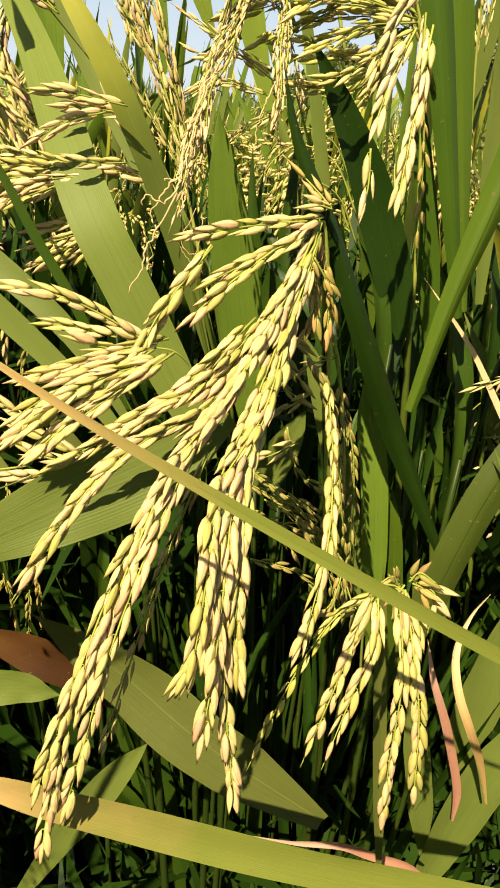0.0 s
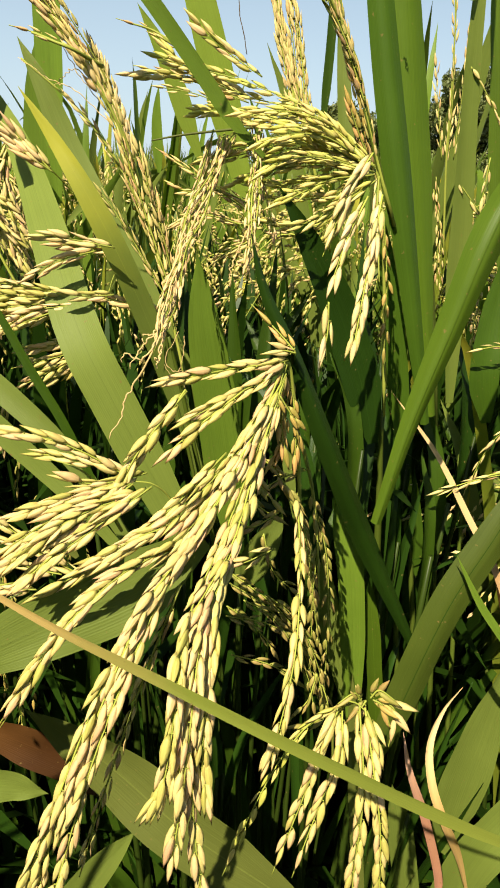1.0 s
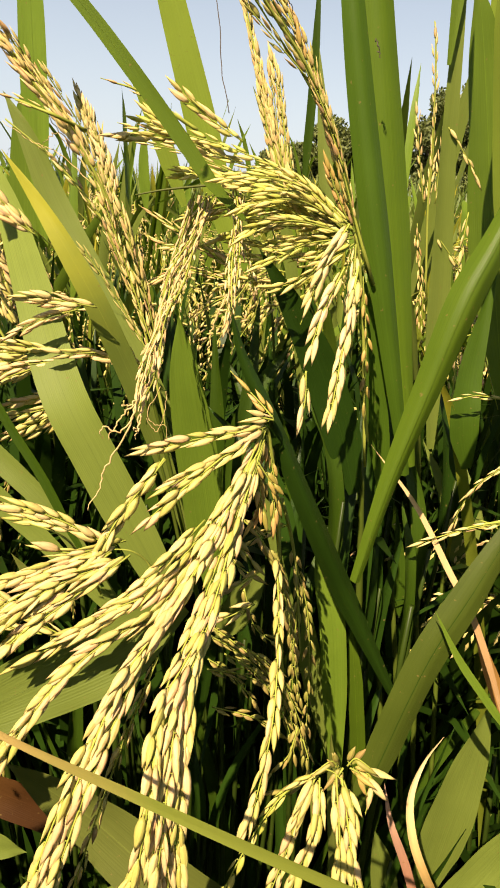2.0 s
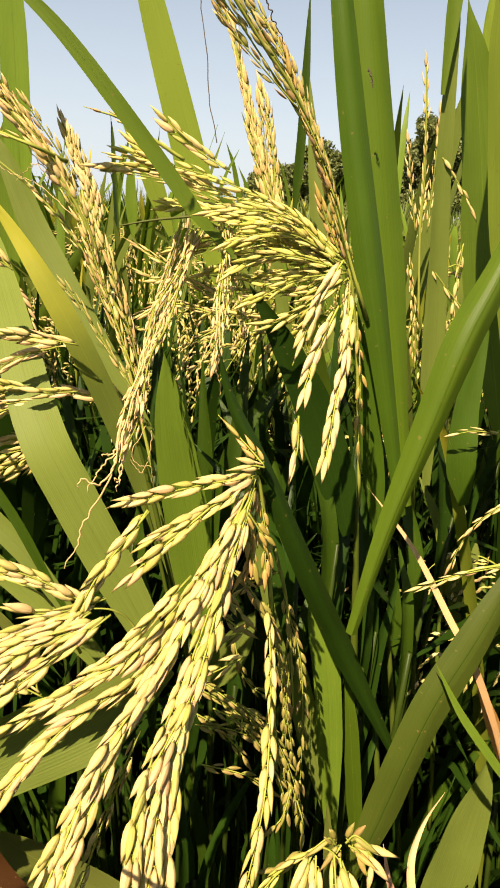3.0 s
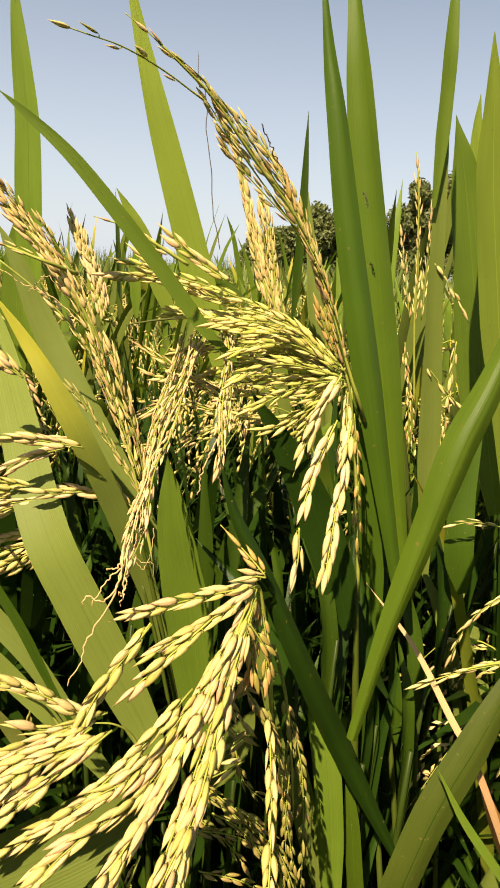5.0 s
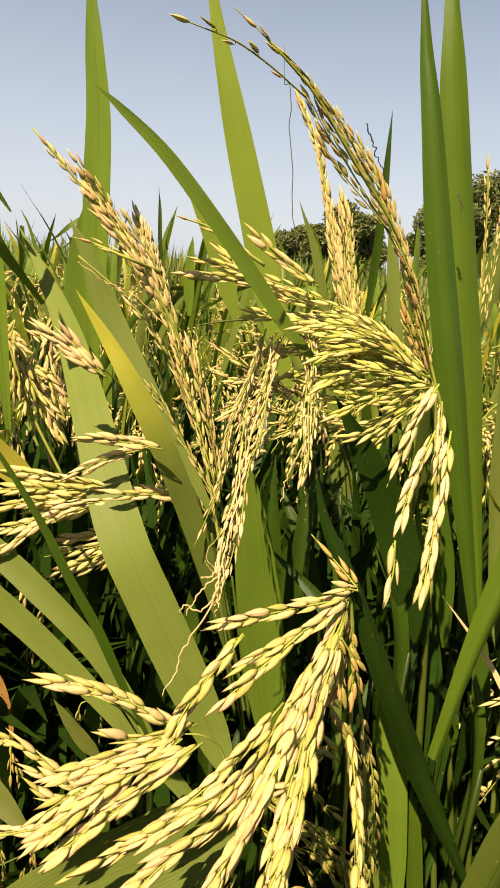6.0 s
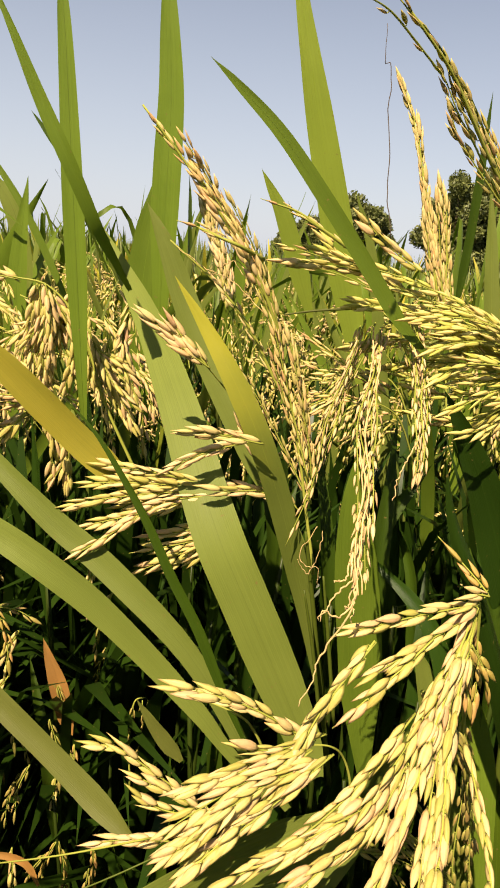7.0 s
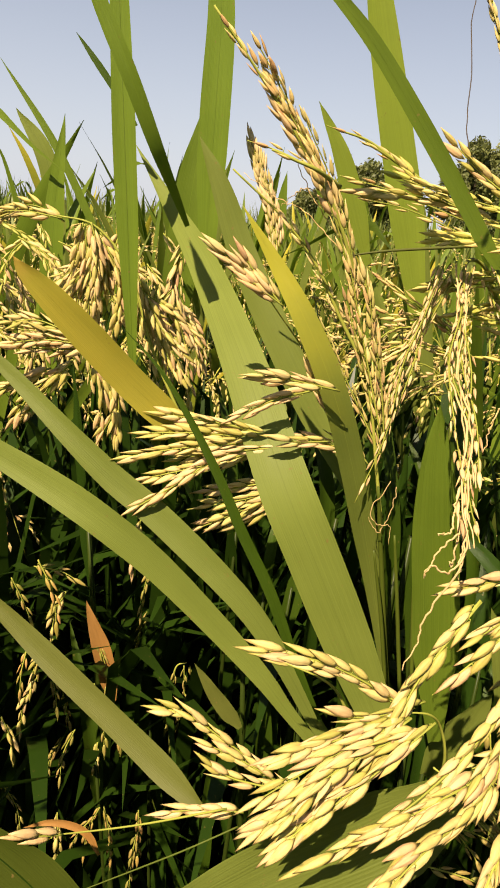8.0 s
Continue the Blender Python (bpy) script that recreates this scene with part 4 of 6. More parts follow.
spikelets(head, [(0.0549, 0.3175, 0.8952), (0.0377, 0.3230, 0.9077), (0.0186, 0.3285, 0.9095), (0.0016, 0.3340, 0.9091)], "green", 0.0031, 8)
spikelets(head, [(0.0558, 0.3185, 0.8951), (0.0404, 0.3193, 0.9084), (0.0146, 0.3297, 0.9078), (-0.0006, 0.3342, 0.9155)], "green", 0.0031, 8)
spikelets(head, [(0.0556, 0.3175, 0.8928), (0.0424, 0.3230, 0.8960), (0.0292, 0.3263, 0.8971), (0.0123, 0.3318, 0.8965)], "green", 0.0031, 8)
spikelets(head, [(0.0546, 0.3169, 0.8939), (0.0409, 0.3292, 0.8967), (0.0295, 0.3275, 0.9032), (0.0146, 0.3336, 0.8974)], "green", 0.0031, 8)
spikelets(head, [(0.0058, 0.3428, 0.9211), (-0.0148, 0.3472, 0.9270), (-0.0356, 0.3516, 0.9286), (-0.0530, 0.3560, 0.9281)], "gold", 0.0031, 8)
spikelets(head, [(0.0115, 0.3362, 0.9277), (-0.0049, 0.3362, 0.9373), (-0.0211, 0.3362, 0.9505)], "gold", 0.0031, 8)
spikelets(head, [(0.0604, 0.3180, 0.8913), (0.0412, 0.3120, 0.8886), (0.0266, 0.3080, 0.8816), (0.0188, 0.3060, 0.8780)], "green", 0.0033, 8)
spikelets(head, [(0.0603, 0.3180, 0.8924), (0.0361, 0.3130, 0.8972), (0.0202, 0.3080, 0.8946), (0.0120, 0.3050, 0.8890)], "green", 0.0033, 8)
spikelets(head, [(0.0594, 0.3200, 0.8945), (0.0380, 0.3160, 0.9049), (0.0197, 0.3120, 0.9041), (0.0088, 0.3100, 0.8992)], "green", 0.0033, 8)
spikelets(head, [(0.0609, 0.3170, 0.8891), (0.0454, 0.3110, 0.8787), (0.0324, 0.3070, 0.8717), (0.0237, 0.3050, 0.8712)], "green", 0.0033, 8)
spikelets(head, [(0.0588, 0.3200, 0.8963), (0.0354, 0.3180, 0.9112), (0.0148, 0.3160, 0.9134), (0.0014, 0.3150, 0.9111)], "green", 0.0033, 8)
spikelets(head, [(0.0527, 0.2812, 0.8985), (0.0450, 0.2746, 0.8867), (0.0359, 0.2680, 0.8626)], "white", 0.0030, 6)
spikelets(head, [(0.0507, 0.2702, 0.8839), (0.0432, 0.2603, 0.8696), (0.0369, 0.2526, 0.8503)], "white", 0.0030, 6)
spikelets(head, [(0.0554, 0.2680, 0.8847), (0.0516, 0.2570, 0.8651), (0.0485, 0.2482, 0.8477), (0.0459, 0.2416, 0.8299)], "white", 0.0030, 6)
spikelets(head, [(0.0573, 0.2900, 0.8908), (0.0561, 0.2812, 0.8773), (0.0533, 0.2746, 0.8637)], "white", 0.0030, 6)
spikelets(head, [(0.0379, 0.2535, 0.8488), (0.0381, 0.2510, 0.8374), (0.0359, 0.2490, 0.8266)], "white", 0.0060, 3)
spikelets(head, [(0.0685, 0.3300, 0.8744), (0.0735, 0.3300, 0.8438), (0.0763, 0.3300, 0.8053)], "olive", 0.0060, 14)
head = panicle(plant_h, [(0.0182, 0.3600, 0.8903), (0.0107, 0.3580, 0.9029), (0.0024, 0.3520, 0.9069), (-0.0026, 0.3450, 0.9028), (-0.0064, 0.3250, 0.8903), (-0.0107, 0.3030, 0.8781)])
spikelets(head, [(-0.0037, 0.3410, 0.9049), (-0.0056, 0.3250, 0.8894), (-0.0142, 0.2990, 0.8739), (-0.0142, 0.2620, 0.8603), (-0.0191, 0.2460, 0.8486), (-0.0200, 0.2350, 0.8394)], "straw", 0.0036, 6)
spikelets(head, [(0.0011, 0.3450, 0.9030), (-0.0059, 0.3290, 0.8918), (-0.0089, 0.2910, 0.8738), (-0.0145, 0.2660, 0.8616), (-0.0157, 0.2500, 0.8458), (-0.0183, 0.2270, 0.8413)], "straw", 0.0036, 6)
spikelets(head, [(-0.0061, 0.3490, 0.9004), (-0.0073, 0.3210, 0.8907), (-0.0155, 0.2950, 0.8753), (-0.0168, 0.2700, 0.8589), (-0.0199, 0.2420, 0.8506)], "straw", 0.0036, 6)
spikelets(head, [(-0.0002, 0.3410, 0.9041), (-0.0063, 0.3250, 0.8885), (-0.0097, 0.2990, 0.8732), (-0.0135, 0.2620, 0.8635), (-0.0142, 0.2460, 0.8480)], "straw", 0.0036, 6)
spikelets(head, [(-0.0092, 0.3480, 0.9072), (-0.0147, 0.3420, 0.8867), (-0.0218, 0.3370, 0.8646), (-0.0250, 0.3320, 0.8374), (-0.0345, 0.3270, 0.8078)], "straw", 0.0030, 6)
spikelets(head, [(-0.0041, 0.3510, 0.9061), (-0.0138, 0.3450, 0.8850), (-0.0173, 0.3400, 0.8630), (-0.0247, 0.3350, 0.8351)], "straw", 0.0030, 6)
spikelets(head, [(-0.0101, 0.3540, 0.9041), (-0.0155, 0.3480, 0.8831), (-0.0226, 0.3430, 0.8604), (-0.0256, 0.3380, 0.8326)], "straw", 0.0030, 6)
spikelets(head, [(-0.0043, 0.3500, 0.8988), (-0.0165, 0.3460, 0.8732), (-0.0296, 0.3430, 0.8650)], "brown", 0.0030, 8)
spikelets(head, [(0.0089, 0.3380, 0.9102), (0.0112, 0.3220, 0.8962), (0.0092, 0.3040, 0.8801), (0.0099, 0.2920, 0.8645), (0.0078, 0.2870, 0.8555)], "straw", 0.0030, 6)
spikelets(head, [(0.0126, 0.3400, 0.9094), (0.0117, 0.3240, 0.8951), (0.0121, 0.3060, 0.8790), (0.0099, 0.2940, 0.8632)], "straw", 0.0030, 6)
spikelets(head, [(0.0070, 0.3420, 0.9080), (0.0096, 0.3260, 0.8939), (0.0079, 0.3080, 0.8776), (0.0089, 0.2960, 0.8618), (0.0069, 0.2910, 0.8526)], "straw", 0.0030, 6)
spikelets(head, [(0.0112, 0.3440, 0.9073), (0.0105, 0.3280, 0.8928), (0.0111, 0.3100, 0.8765), (0.0090, 0.2980, 0.8604)], "straw", 0.0030, 6)
spikelets(head, [(0.0055, 0.3500, 0.9034), (0.0128, 0.3400, 0.8871), (0.0180, 0.3330, 0.8717), (0.0203, 0.3300, 0.8590)], "straw", 0.0034, 8)
spikelets(head, [(0.0089, 0.3615, 0.8716), (-0.0139, 0.3615, 0.8855), (-0.0375, 0.3615, 0.8990)], "brown", 0.0028, 7)
spikelets(head, [(0.0064, 0.3615, 0.8658), (-0.0160, 0.3615, 0.8695), (-0.0373, 0.3615, 0.8588)], "brown", 0.0028, 7)
spikelets(head, [(0.0116, 0.3670, 0.8736), (-0.0057, 0.3670, 0.8810), (-0.0224, 0.3670, 0.8800), (-0.0337, 0.3670, 0.8849)], "brown", 0.0028, 7)
spikelets(head, [(0.0125, 0.3670, 0.8592), (-0.0014, 0.3670, 0.8525), (-0.0124, 0.3670, 0.8429)], "brown", 0.0028, 7)
head = panicle(plant_c, [(-0.0352, 0.3380, 0.8579), (-0.0432, 0.3380, 0.8871), (-0.0510, 0.3334, 0.9101), (-0.0632, 0.3288, 0.9314), (-0.0722, 0.3262, 0.9423), (-0.0803, 0.3238, 0.9521), (-0.0913, 0.3206, 0.9647), (-0.1034, 0.3170, 0.9777)])
spikelets(head, [(-0.0722, 0.3262, 0.9423), (-0.0826, 0.3230, 0.9554), (-0.0935, 0.3200, 0.9668), (-0.1028, 0.3172, 0.9771)], "brown", 0.0029, 8)
spikelets(head, [(-0.0612, 0.3295, 0.9285), (-0.0712, 0.3260, 0.9435), (-0.0804, 0.3233, 0.9542), (-0.0860, 0.3219, 0.9599)], "brown", 0.0029, 8)
spikelets(head, [(-0.0529, 0.3329, 0.9126), (-0.0647, 0.3288, 0.9315), (-0.0745, 0.3258, 0.9442), (-0.0824, 0.3237, 0.9525)], "pink", 0.0029, 8)
spikelets(head, [(-0.0485, 0.3348, 0.9036), (-0.0573, 0.3306, 0.9234), (-0.0650, 0.3279, 0.9357), (-0.0710, 0.3262, 0.9424)], "brown", 0.0029, 8)
spikelets(head, [(-0.0432, 0.3380, 0.8871), (-0.0526, 0.3334, 0.9102), (-0.0622, 0.3295, 0.9284), (-0.0696, 0.3272, 0.9384)], "brown", 0.0029, 8)
spikelets(head, [(-0.0438, 0.3371, 0.8920), (-0.0506, 0.3329, 0.9128), (-0.0590, 0.3292, 0.9298)], "pale", 0.0029, 8)
head = panicle(plant_c, [(-0.0194, 0.3360, 0.7912), (-0.0265, 0.3360, 0.8225), (-0.0324, 0.3360, 0.8485), (-0.0412, 0.3360, 0.8779)])
spikelets(head, [(-0.0248, 0.3360, 0.8253), (-0.0381, 0.3360, 0.8479), (-0.0507, 0.3340, 0.8688), (-0.0608, 0.3320, 0.8829)], "husk", 0.0029, 8)
spikelets(head, [(-0.0241, 0.3380, 0.8246), (-0.0325, 0.3380, 0.8505), (-0.0420, 0.3360, 0.8742), (-0.0508, 0.3350, 0.8952)], "husk", 0.0029, 8)
spikelets(head, [(-0.0239, 0.3360, 0.8281), (-0.0288, 0.3360, 0.8540), (-0.0355, 0.3350, 0.8762), (-0.0399, 0.3350, 0.8951)], "husk", 0.0029, 8)
spikelets(head, [(-0.0270, 0.3340, 0.8365), (-0.0361, 0.3340, 0.8639), (-0.0439, 0.3330, 0.8878), (-0.0500, 0.3320, 0.9061)], "brown", 0.0029, 8)
spikelets(head, [(-0.0235, 0.3380, 0.8328), (-0.0310, 0.3380, 0.8635), (-0.0373, 0.3370, 0.8854), (-0.0436, 0.3360, 0.9017)], "pale", 0.0029, 8)
spikelets(head, [(-0.0291, 0.3340, 0.8216), (-0.0434, 0.3330, 0.8380), (-0.0533, 0.3310, 0.8518), (-0.0606, 0.3300, 0.8676)], "gold", 0.0029, 8)
spikelets(head, [(-0.0318, 0.3340, 0.8227), (-0.0402, 0.3320, 0.8307), (-0.0507, 0.3300, 0.8370)], "brown", 0.0029, 8)
spikelets(head, [(-0.0334, 0.3340, 0.8266), (-0.0552, 0.3280, 0.8328), (-0.0746, 0.3250, 0.8326)], "pink", 0.0029, 8)
spikelets(head, [(-0.0474, 0.3320, 0.8543), (-0.0644, 0.3270, 0.8561), (-0.0819, 0.3230, 0.8563)], "pink", 0.0029, 8)
spikelets(head, [(-0.0546, 0.3380, 0.9182), (-0.0617, 0.3350, 0.9301), (-0.0708, 0.3300, 0.9445), (-0.0779, 0.3260, 0.9550)], "brown", 0.0030, 8)
spikelets(head, [(-0.0523, 0.3400, 0.9188), (-0.0593, 0.3370, 0.9320), (-0.0672, 0.3330, 0.9443), (-0.0732, 0.3300, 0.9534)], "husk", 0.0030, 8)
spikelets(head, [(-0.0643, 0.3340, 0.9333), (-0.0724, 0.3300, 0.9462), (-0.0796, 0.3250, 0.9581), (-0.0840, 0.3220, 0.9640)], "brown", 0.0030, 8)
spikelets(head, [(-0.0604, 0.3360, 0.9280), (-0.0681, 0.3320, 0.9394), (-0.0753, 0.3290, 0.9495)], "husk", 0.0030, 8)
spikelets(head, [(-0.0695, 0.3310, 0.9420), (-0.0778, 0.3260, 0.9541), (-0.0855, 0.3210, 0.9645), (-0.0907, 0.3190, 0.9710)], "brown", 0.0030, 8)
head = panicle(plant_b, [(0.0746, 0.3340, 0.8702), (0.0583, 0.3318, 0.9093), (0.0509, 0.3296, 0.9324), (0.0359, 0.3230, 0.9555), (0.0216, 0.3142, 0.9701), (0.0108, 0.3065, 0.9818), (0.0009, 0.3010, 0.9929), (-0.0100, 0.2944, 1.0010), (-0.0182, 0.2900, 1.0068)])
spikelets(head, [(0.0524, 0.3285, 0.9280), (0.0362, 0.3230, 0.9533), (0.0245, 0.3164, 0.9666)], "husk", 0.0026, 8)
spikelets(head, [(0.0365, 0.3230, 0.9512), (0.0229, 0.3164, 0.9623), (0.0125, 0.3109, 0.9710), (0.0062, 0.3076, 0.9778), (0.0008, 0.3043, 0.9872)], "husk", 0.0026, 8)
spikelets(head, [(0.0245, 0.3164, 0.9666), (0.0136, 0.3098, 0.9787), (0.0047, 0.3043, 0.9884), (-0.0024, 0.3010, 0.9962), (-0.0091, 0.2955, 1.0014)], "husk", 0.0026, 8)
spikelets(head, [(0.0299, 0.3197, 0.9632), (0.0172, 0.3120, 0.9774), (0.0081, 0.3065, 0.9872), (0.0008, 0.3021, 0.9949)], "husk", 0.0026, 8)
spikelets(head, [(0.0168, 0.3120, 0.9715), (0.0067, 0.3065, 0.9815), (0.0004, 0.3032, 0.9897), (-0.0054, 0.2988, 0.9955)], "husk", 0.0026, 8)
spikelets(head, [(0.0552, 0.3296, 0.9188), (0.0443, 0.3263, 0.9409), (0.0357, 0.3230, 0.9576)], "husk", 0.0026, 8)
spikelets(head, [(-0.0090, 0.2955, 1.0010), (-0.0141, 0.2922, 1.0035), (-0.0212, 0.2900, 1.0090), (-0.0295, 0.2900, 1.0146)], "husk", 0.0100, 8)
spikelets(head, [(-0.0030, 0.2999, 0.9920), (-0.0156, 0.2856, 0.9969), (-0.0263, 0.2680, 0.9982), (-0.0353, 0.2570, 0.9979), (-0.0429, 0.2526, 0.9988)], "husk", 0.0110, 8)
spikelets(head, [(0.0666, 0.3360, 0.8871), (0.0595, 0.3340, 0.9050), (0.0535, 0.3310, 0.9209), (0.0451, 0.3280, 0.9400)], "olive", 0.0026, 7)
spikelets(head, [(0.0683, 0.3350, 0.8836), (0.0620, 0.3330, 0.8981), (0.0561, 0.3310, 0.9165), (0.0487, 0.3290, 0.9317)], "husk", 0.0026, 7)
spikelets(head, [(0.0601, 0.3360, 0.8977), (0.0528, 0.3360, 0.9116), (0.0474, 0.3360, 0.9239)], "olive", 0.0026, 7)
spikelets(head, [(0.0632, 0.3400, 0.8927), (0.0552, 0.3400, 0.9080), (0.0492, 0.3400, 0.9194)], "brown", 0.0026, 7)
spikelets(head, [(0.0374, 0.3240, 0.9507), (0.0333, 0.3230, 0.9604), (0.0311, 0.3220, 0.9680)], "olive", 0.0026, 7)
spikelets(head, [(0.0569, 0.3320, 0.9120), (0.0486, 0.3300, 0.9339), (0.0424, 0.3280, 0.9504)], "husk", 0.0030, 8)
spikelets(head, [(0.0486, 0.3300, 0.9339), (0.0397, 0.3270, 0.9542), (0.0328, 0.3250, 0.9695)], "husk", 0.0030, 8)
spikelets(head, [(0.0414, 0.3280, 0.9482), (0.0319, 0.3250, 0.9665), (0.0234, 0.3240, 0.9784)], "husk", 0.0030, 8)
spikelets(head, [(0.0344, 0.3260, 0.9639), (0.0234, 0.3240, 0.9784), (0.0132, 0.3220, 0.9885)], "husk", 0.0030, 8)
spikelets(head, [(0.0269, 0.3250, 0.9750), (0.0154, 0.3230, 0.9871), (0.0056, 0.3220, 0.9953)], "husk", 0.0030, 8)
spikelets(head, [(0.0543, 0.3340, 0.9164), (0.0457, 0.3320, 0.9381), (0.0364, 0.3300, 0.9564)], "husk", 0.0030, 8)
spikelets(head, [(0.0396, 0.3300, 0.9535), (0.0278, 0.3280, 0.9717), (0.0178, 0.3260, 0.9832)], "husk", 0.0030, 8)
head = panicle(plant_h, [(0.0444, 0.3890, 0.8815), (0.0346, 0.3890, 0.9142), (0.0244, 0.3890, 0.9425), (0.0164, 0.3890, 0.9672), (0.0088, 0.3890, 0.9909), (0.0025, 0.3890, 1.0033), (-0.0032, 0.3890, 1.0137)])
spikelets(head, [(-0.0764, 0.5100, 0.8981), (-0.0845, 0.5100, 0.9247), (-0.0932, 0.5100, 0.9467), (-0.0978, 0.5100, 0.9617)], "white", 0.0042, 9)
spikelets(head, [(-0.0748, 0.5100, 0.8982), (-0.0797, 0.5100, 0.9232), (-0.0852, 0.5100, 0.9438)], "white", 0.0042, 9)
spikelets(head, [(-0.0768, 0.5080, 0.8916), (-0.0831, 0.5080, 0.9194), (-0.0935, 0.5080, 0.9466), (-0.0993, 0.5080, 0.9664)], "white", 0.0036, 8)
spikelets(head, [(-0.0757, 0.5080, 0.8938), (-0.0816, 0.5080, 0.9195), (-0.0917, 0.5080, 0.9446), (-0.0963, 0.5080, 0.9619)], "white", 0.0036, 8)
spikelets(head, [(-0.0745, 0.5080, 0.8961), (-0.0801, 0.5080, 0.9196), (-0.0899, 0.5080, 0.9427), (-0.0932, 0.5080, 0.9574)], "white", 0.0036, 8)
spikelets(head, [(-0.0733, 0.5080, 0.8984), (-0.0786, 0.5080, 0.9197), (-0.0881, 0.5080, 0.9407), (-0.0900, 0.5080, 0.9529)], "white", 0.0036, 8)
spikelets(head, [(-0.0722, 0.5080, 0.9006), (-0.0771, 0.5080, 0.9197), (-0.0864, 0.5080, 0.9388), (-0.0869, 0.5080, 0.9483)], "white", 0.0036, 8)
spikelets(head, [(0.0164, 0.3890, 0.9672), (0.0099, 0.3890, 0.9886), (0.0031, 0.3890, 1.0022), (-0.0029, 0.3890, 1.0132)], "pale", 0.0022, 7)
spikelets(head, [(0.0249, 0.3890, 0.9400), (0.0168, 0.3890, 0.9648), (0.0121, 0.3890, 0.9816), (0.0095, 0.3890, 0.9945)], "pale", 0.0022, 7)
spikelets(head, [(0.0369, 0.3890, 0.9089), (0.0266, 0.3890, 0.9375), (0.0177, 0.3890, 0.9623)], "pale", 0.0022, 7)
spikelets(head, [(0.0396, 0.3890, 0.9092), (0.0320, 0.3890, 0.9380), (0.0265, 0.3890, 0.9581), (0.0228, 0.3890, 0.9702)], "pale", 0.0022, 7)
spikelets(head, [(0.0310, 0.3890, 0.9193), (0.0218, 0.3890, 0.9423), (0.0175, 0.3890, 0.9573)], "pale", 0.0022, 7)
spikelets(head, [(0.0401, 0.3890, 0.8981), (0.0309, 0.3890, 0.9247), (0.0248, 0.3890, 0.9452)], "pale", 0.0022, 7)
spikelets(head, [(0.0301, 0.3890, 0.9149), (0.0247, 0.3890, 0.9398), (0.0188, 0.3890, 0.9610), (0.0159, 0.3890, 0.9740)], "pale", 0.0030, 7)
spikelets(head, [(0.0322, 0.3890, 0.9179), (0.0271, 0.3890, 0.9454), (0.0218, 0.3890, 0.9665)], "pale", 0.0030, 7)
spikelets(head, [(0.0340, 0.3890, 0.9209), (0.0305, 0.3890, 0.9457), (0.0270, 0.3890, 0.9642)], "pale", 0.0030, 7)
spikelets(head, [(0.0279, 0.3890, 0.9176), (0.0214, 0.3890, 0.9451), (0.0153, 0.3890, 0.9674)], "pale", 0.0030, 7)
spikelets(head, [(0.0311, 0.3890, 0.9136), (0.0268, 0.3890, 0.9344), (0.0237, 0.3890, 0.9533)], "pale", 0.0030, 7)
head = panicle(plant_e, [(0.1577, 0.5430, 0.8366), (0.1496, 0.5430, 0.9050), (0.1464, 0.5430, 0.9495), (0.1420, 0.5430, 0.9957), (0.1372, 0.5430, 1.0214)])
spikelets(head, [(0.1502, 0.5430, 0.9009), (0.1471, 0.5430, 0.9535), (0.1377, 0.5430, 1.0207)], "pale", 0.0044, 10)
spikelets(head, [(0.1463, 0.5430, 0.9048), (0.1380, 0.5430, 0.9410), (0.1317, 0.5430, 0.9701)], "pale", 0.0044, 10)
spikelets(head, [(0.1547, 0.5430, 0.9053), (0.1541, 0.5430, 0.9540), (0.1524, 0.5430, 0.9888)], "pale", 0.0044, 10)
spikelets(head, [(0.1298, 0.4880, 0.8930), (0.1364, 0.4880, 0.8549), (0.1413, 0.4880, 0.8190)], "brown", 0.0044, 10)
spikelets(head, [(0.1293, 0.4880, 0.8854), (0.1388, 0.4880, 0.8550), (0.1434, 0.4880, 0.8150)], "brown", 0.0044, 10)
spikelets(head, [(0.1141, 0.3890, 0.9428), (0.1276, 0.3890, 0.9269), (0.1331, 0.3890, 0.9181)], "pale", 0.0044, 10)
spikelets(head, [(0.1157, 0.3890, 0.8911), (0.1293, 0.3890, 0.8768), (0.1393, 0.3890, 0.8676)], "pale", 0.0044, 10)
spikelets(head, [(0.1345, 0.4000, 0.9030), (0.1337, 0.4000, 0.8719), (0.1355, 0.4000, 0.8429)], "pale", 0.0044, 10)
head = panicle(plant_d, [(-0.0455, 0.3340, 0.7737), (-0.0591, 0.3285, 0.8068), (-0.0685, 0.3230, 0.8300), (-0.0803, 0.3230, 0.8359), (-0.0938, 0.3230, 0.8381)])
spikelets(head, [(-0.0712, 0.3230, 0.8345), (-0.0983, 0.3230, 0.8383), (-0.1202, 0.3230, 0.8394)], "gold", 0.0030, 9)
spikelets(head, [(-0.0733, 0.3230, 0.8331), (-0.1000, 0.3208, 0.8335), (-0.1255, 0.3208, 0.8310)], "gold", 0.0030, 9)
spikelets(head, [(-0.0732, 0.3230, 0.8319), (-0.1040, 0.3197, 0.8276), (-0.1337, 0.3186, 0.8198)], "gold", 0.0030, 9)
spikelets(head, [(-0.0719, 0.3230, 0.8297), (-0.0969, 0.3208, 0.8203), (-0.1256, 0.3186, 0.8115)], "gold", 0.0030, 9)
spikelets(head, [(-0.0734, 0.3252, 0.8336), (-0.0915, 0.3252, 0.8341), (-0.1118, 0.3252, 0.8345)], "gold", 0.0030, 9)
spikelets(head, [(-0.0730, 0.3263, 0.8297), (-0.0931, 0.3263, 0.8241), (-0.1135, 0.3263, 0.8184)], "gold", 0.0030, 9)
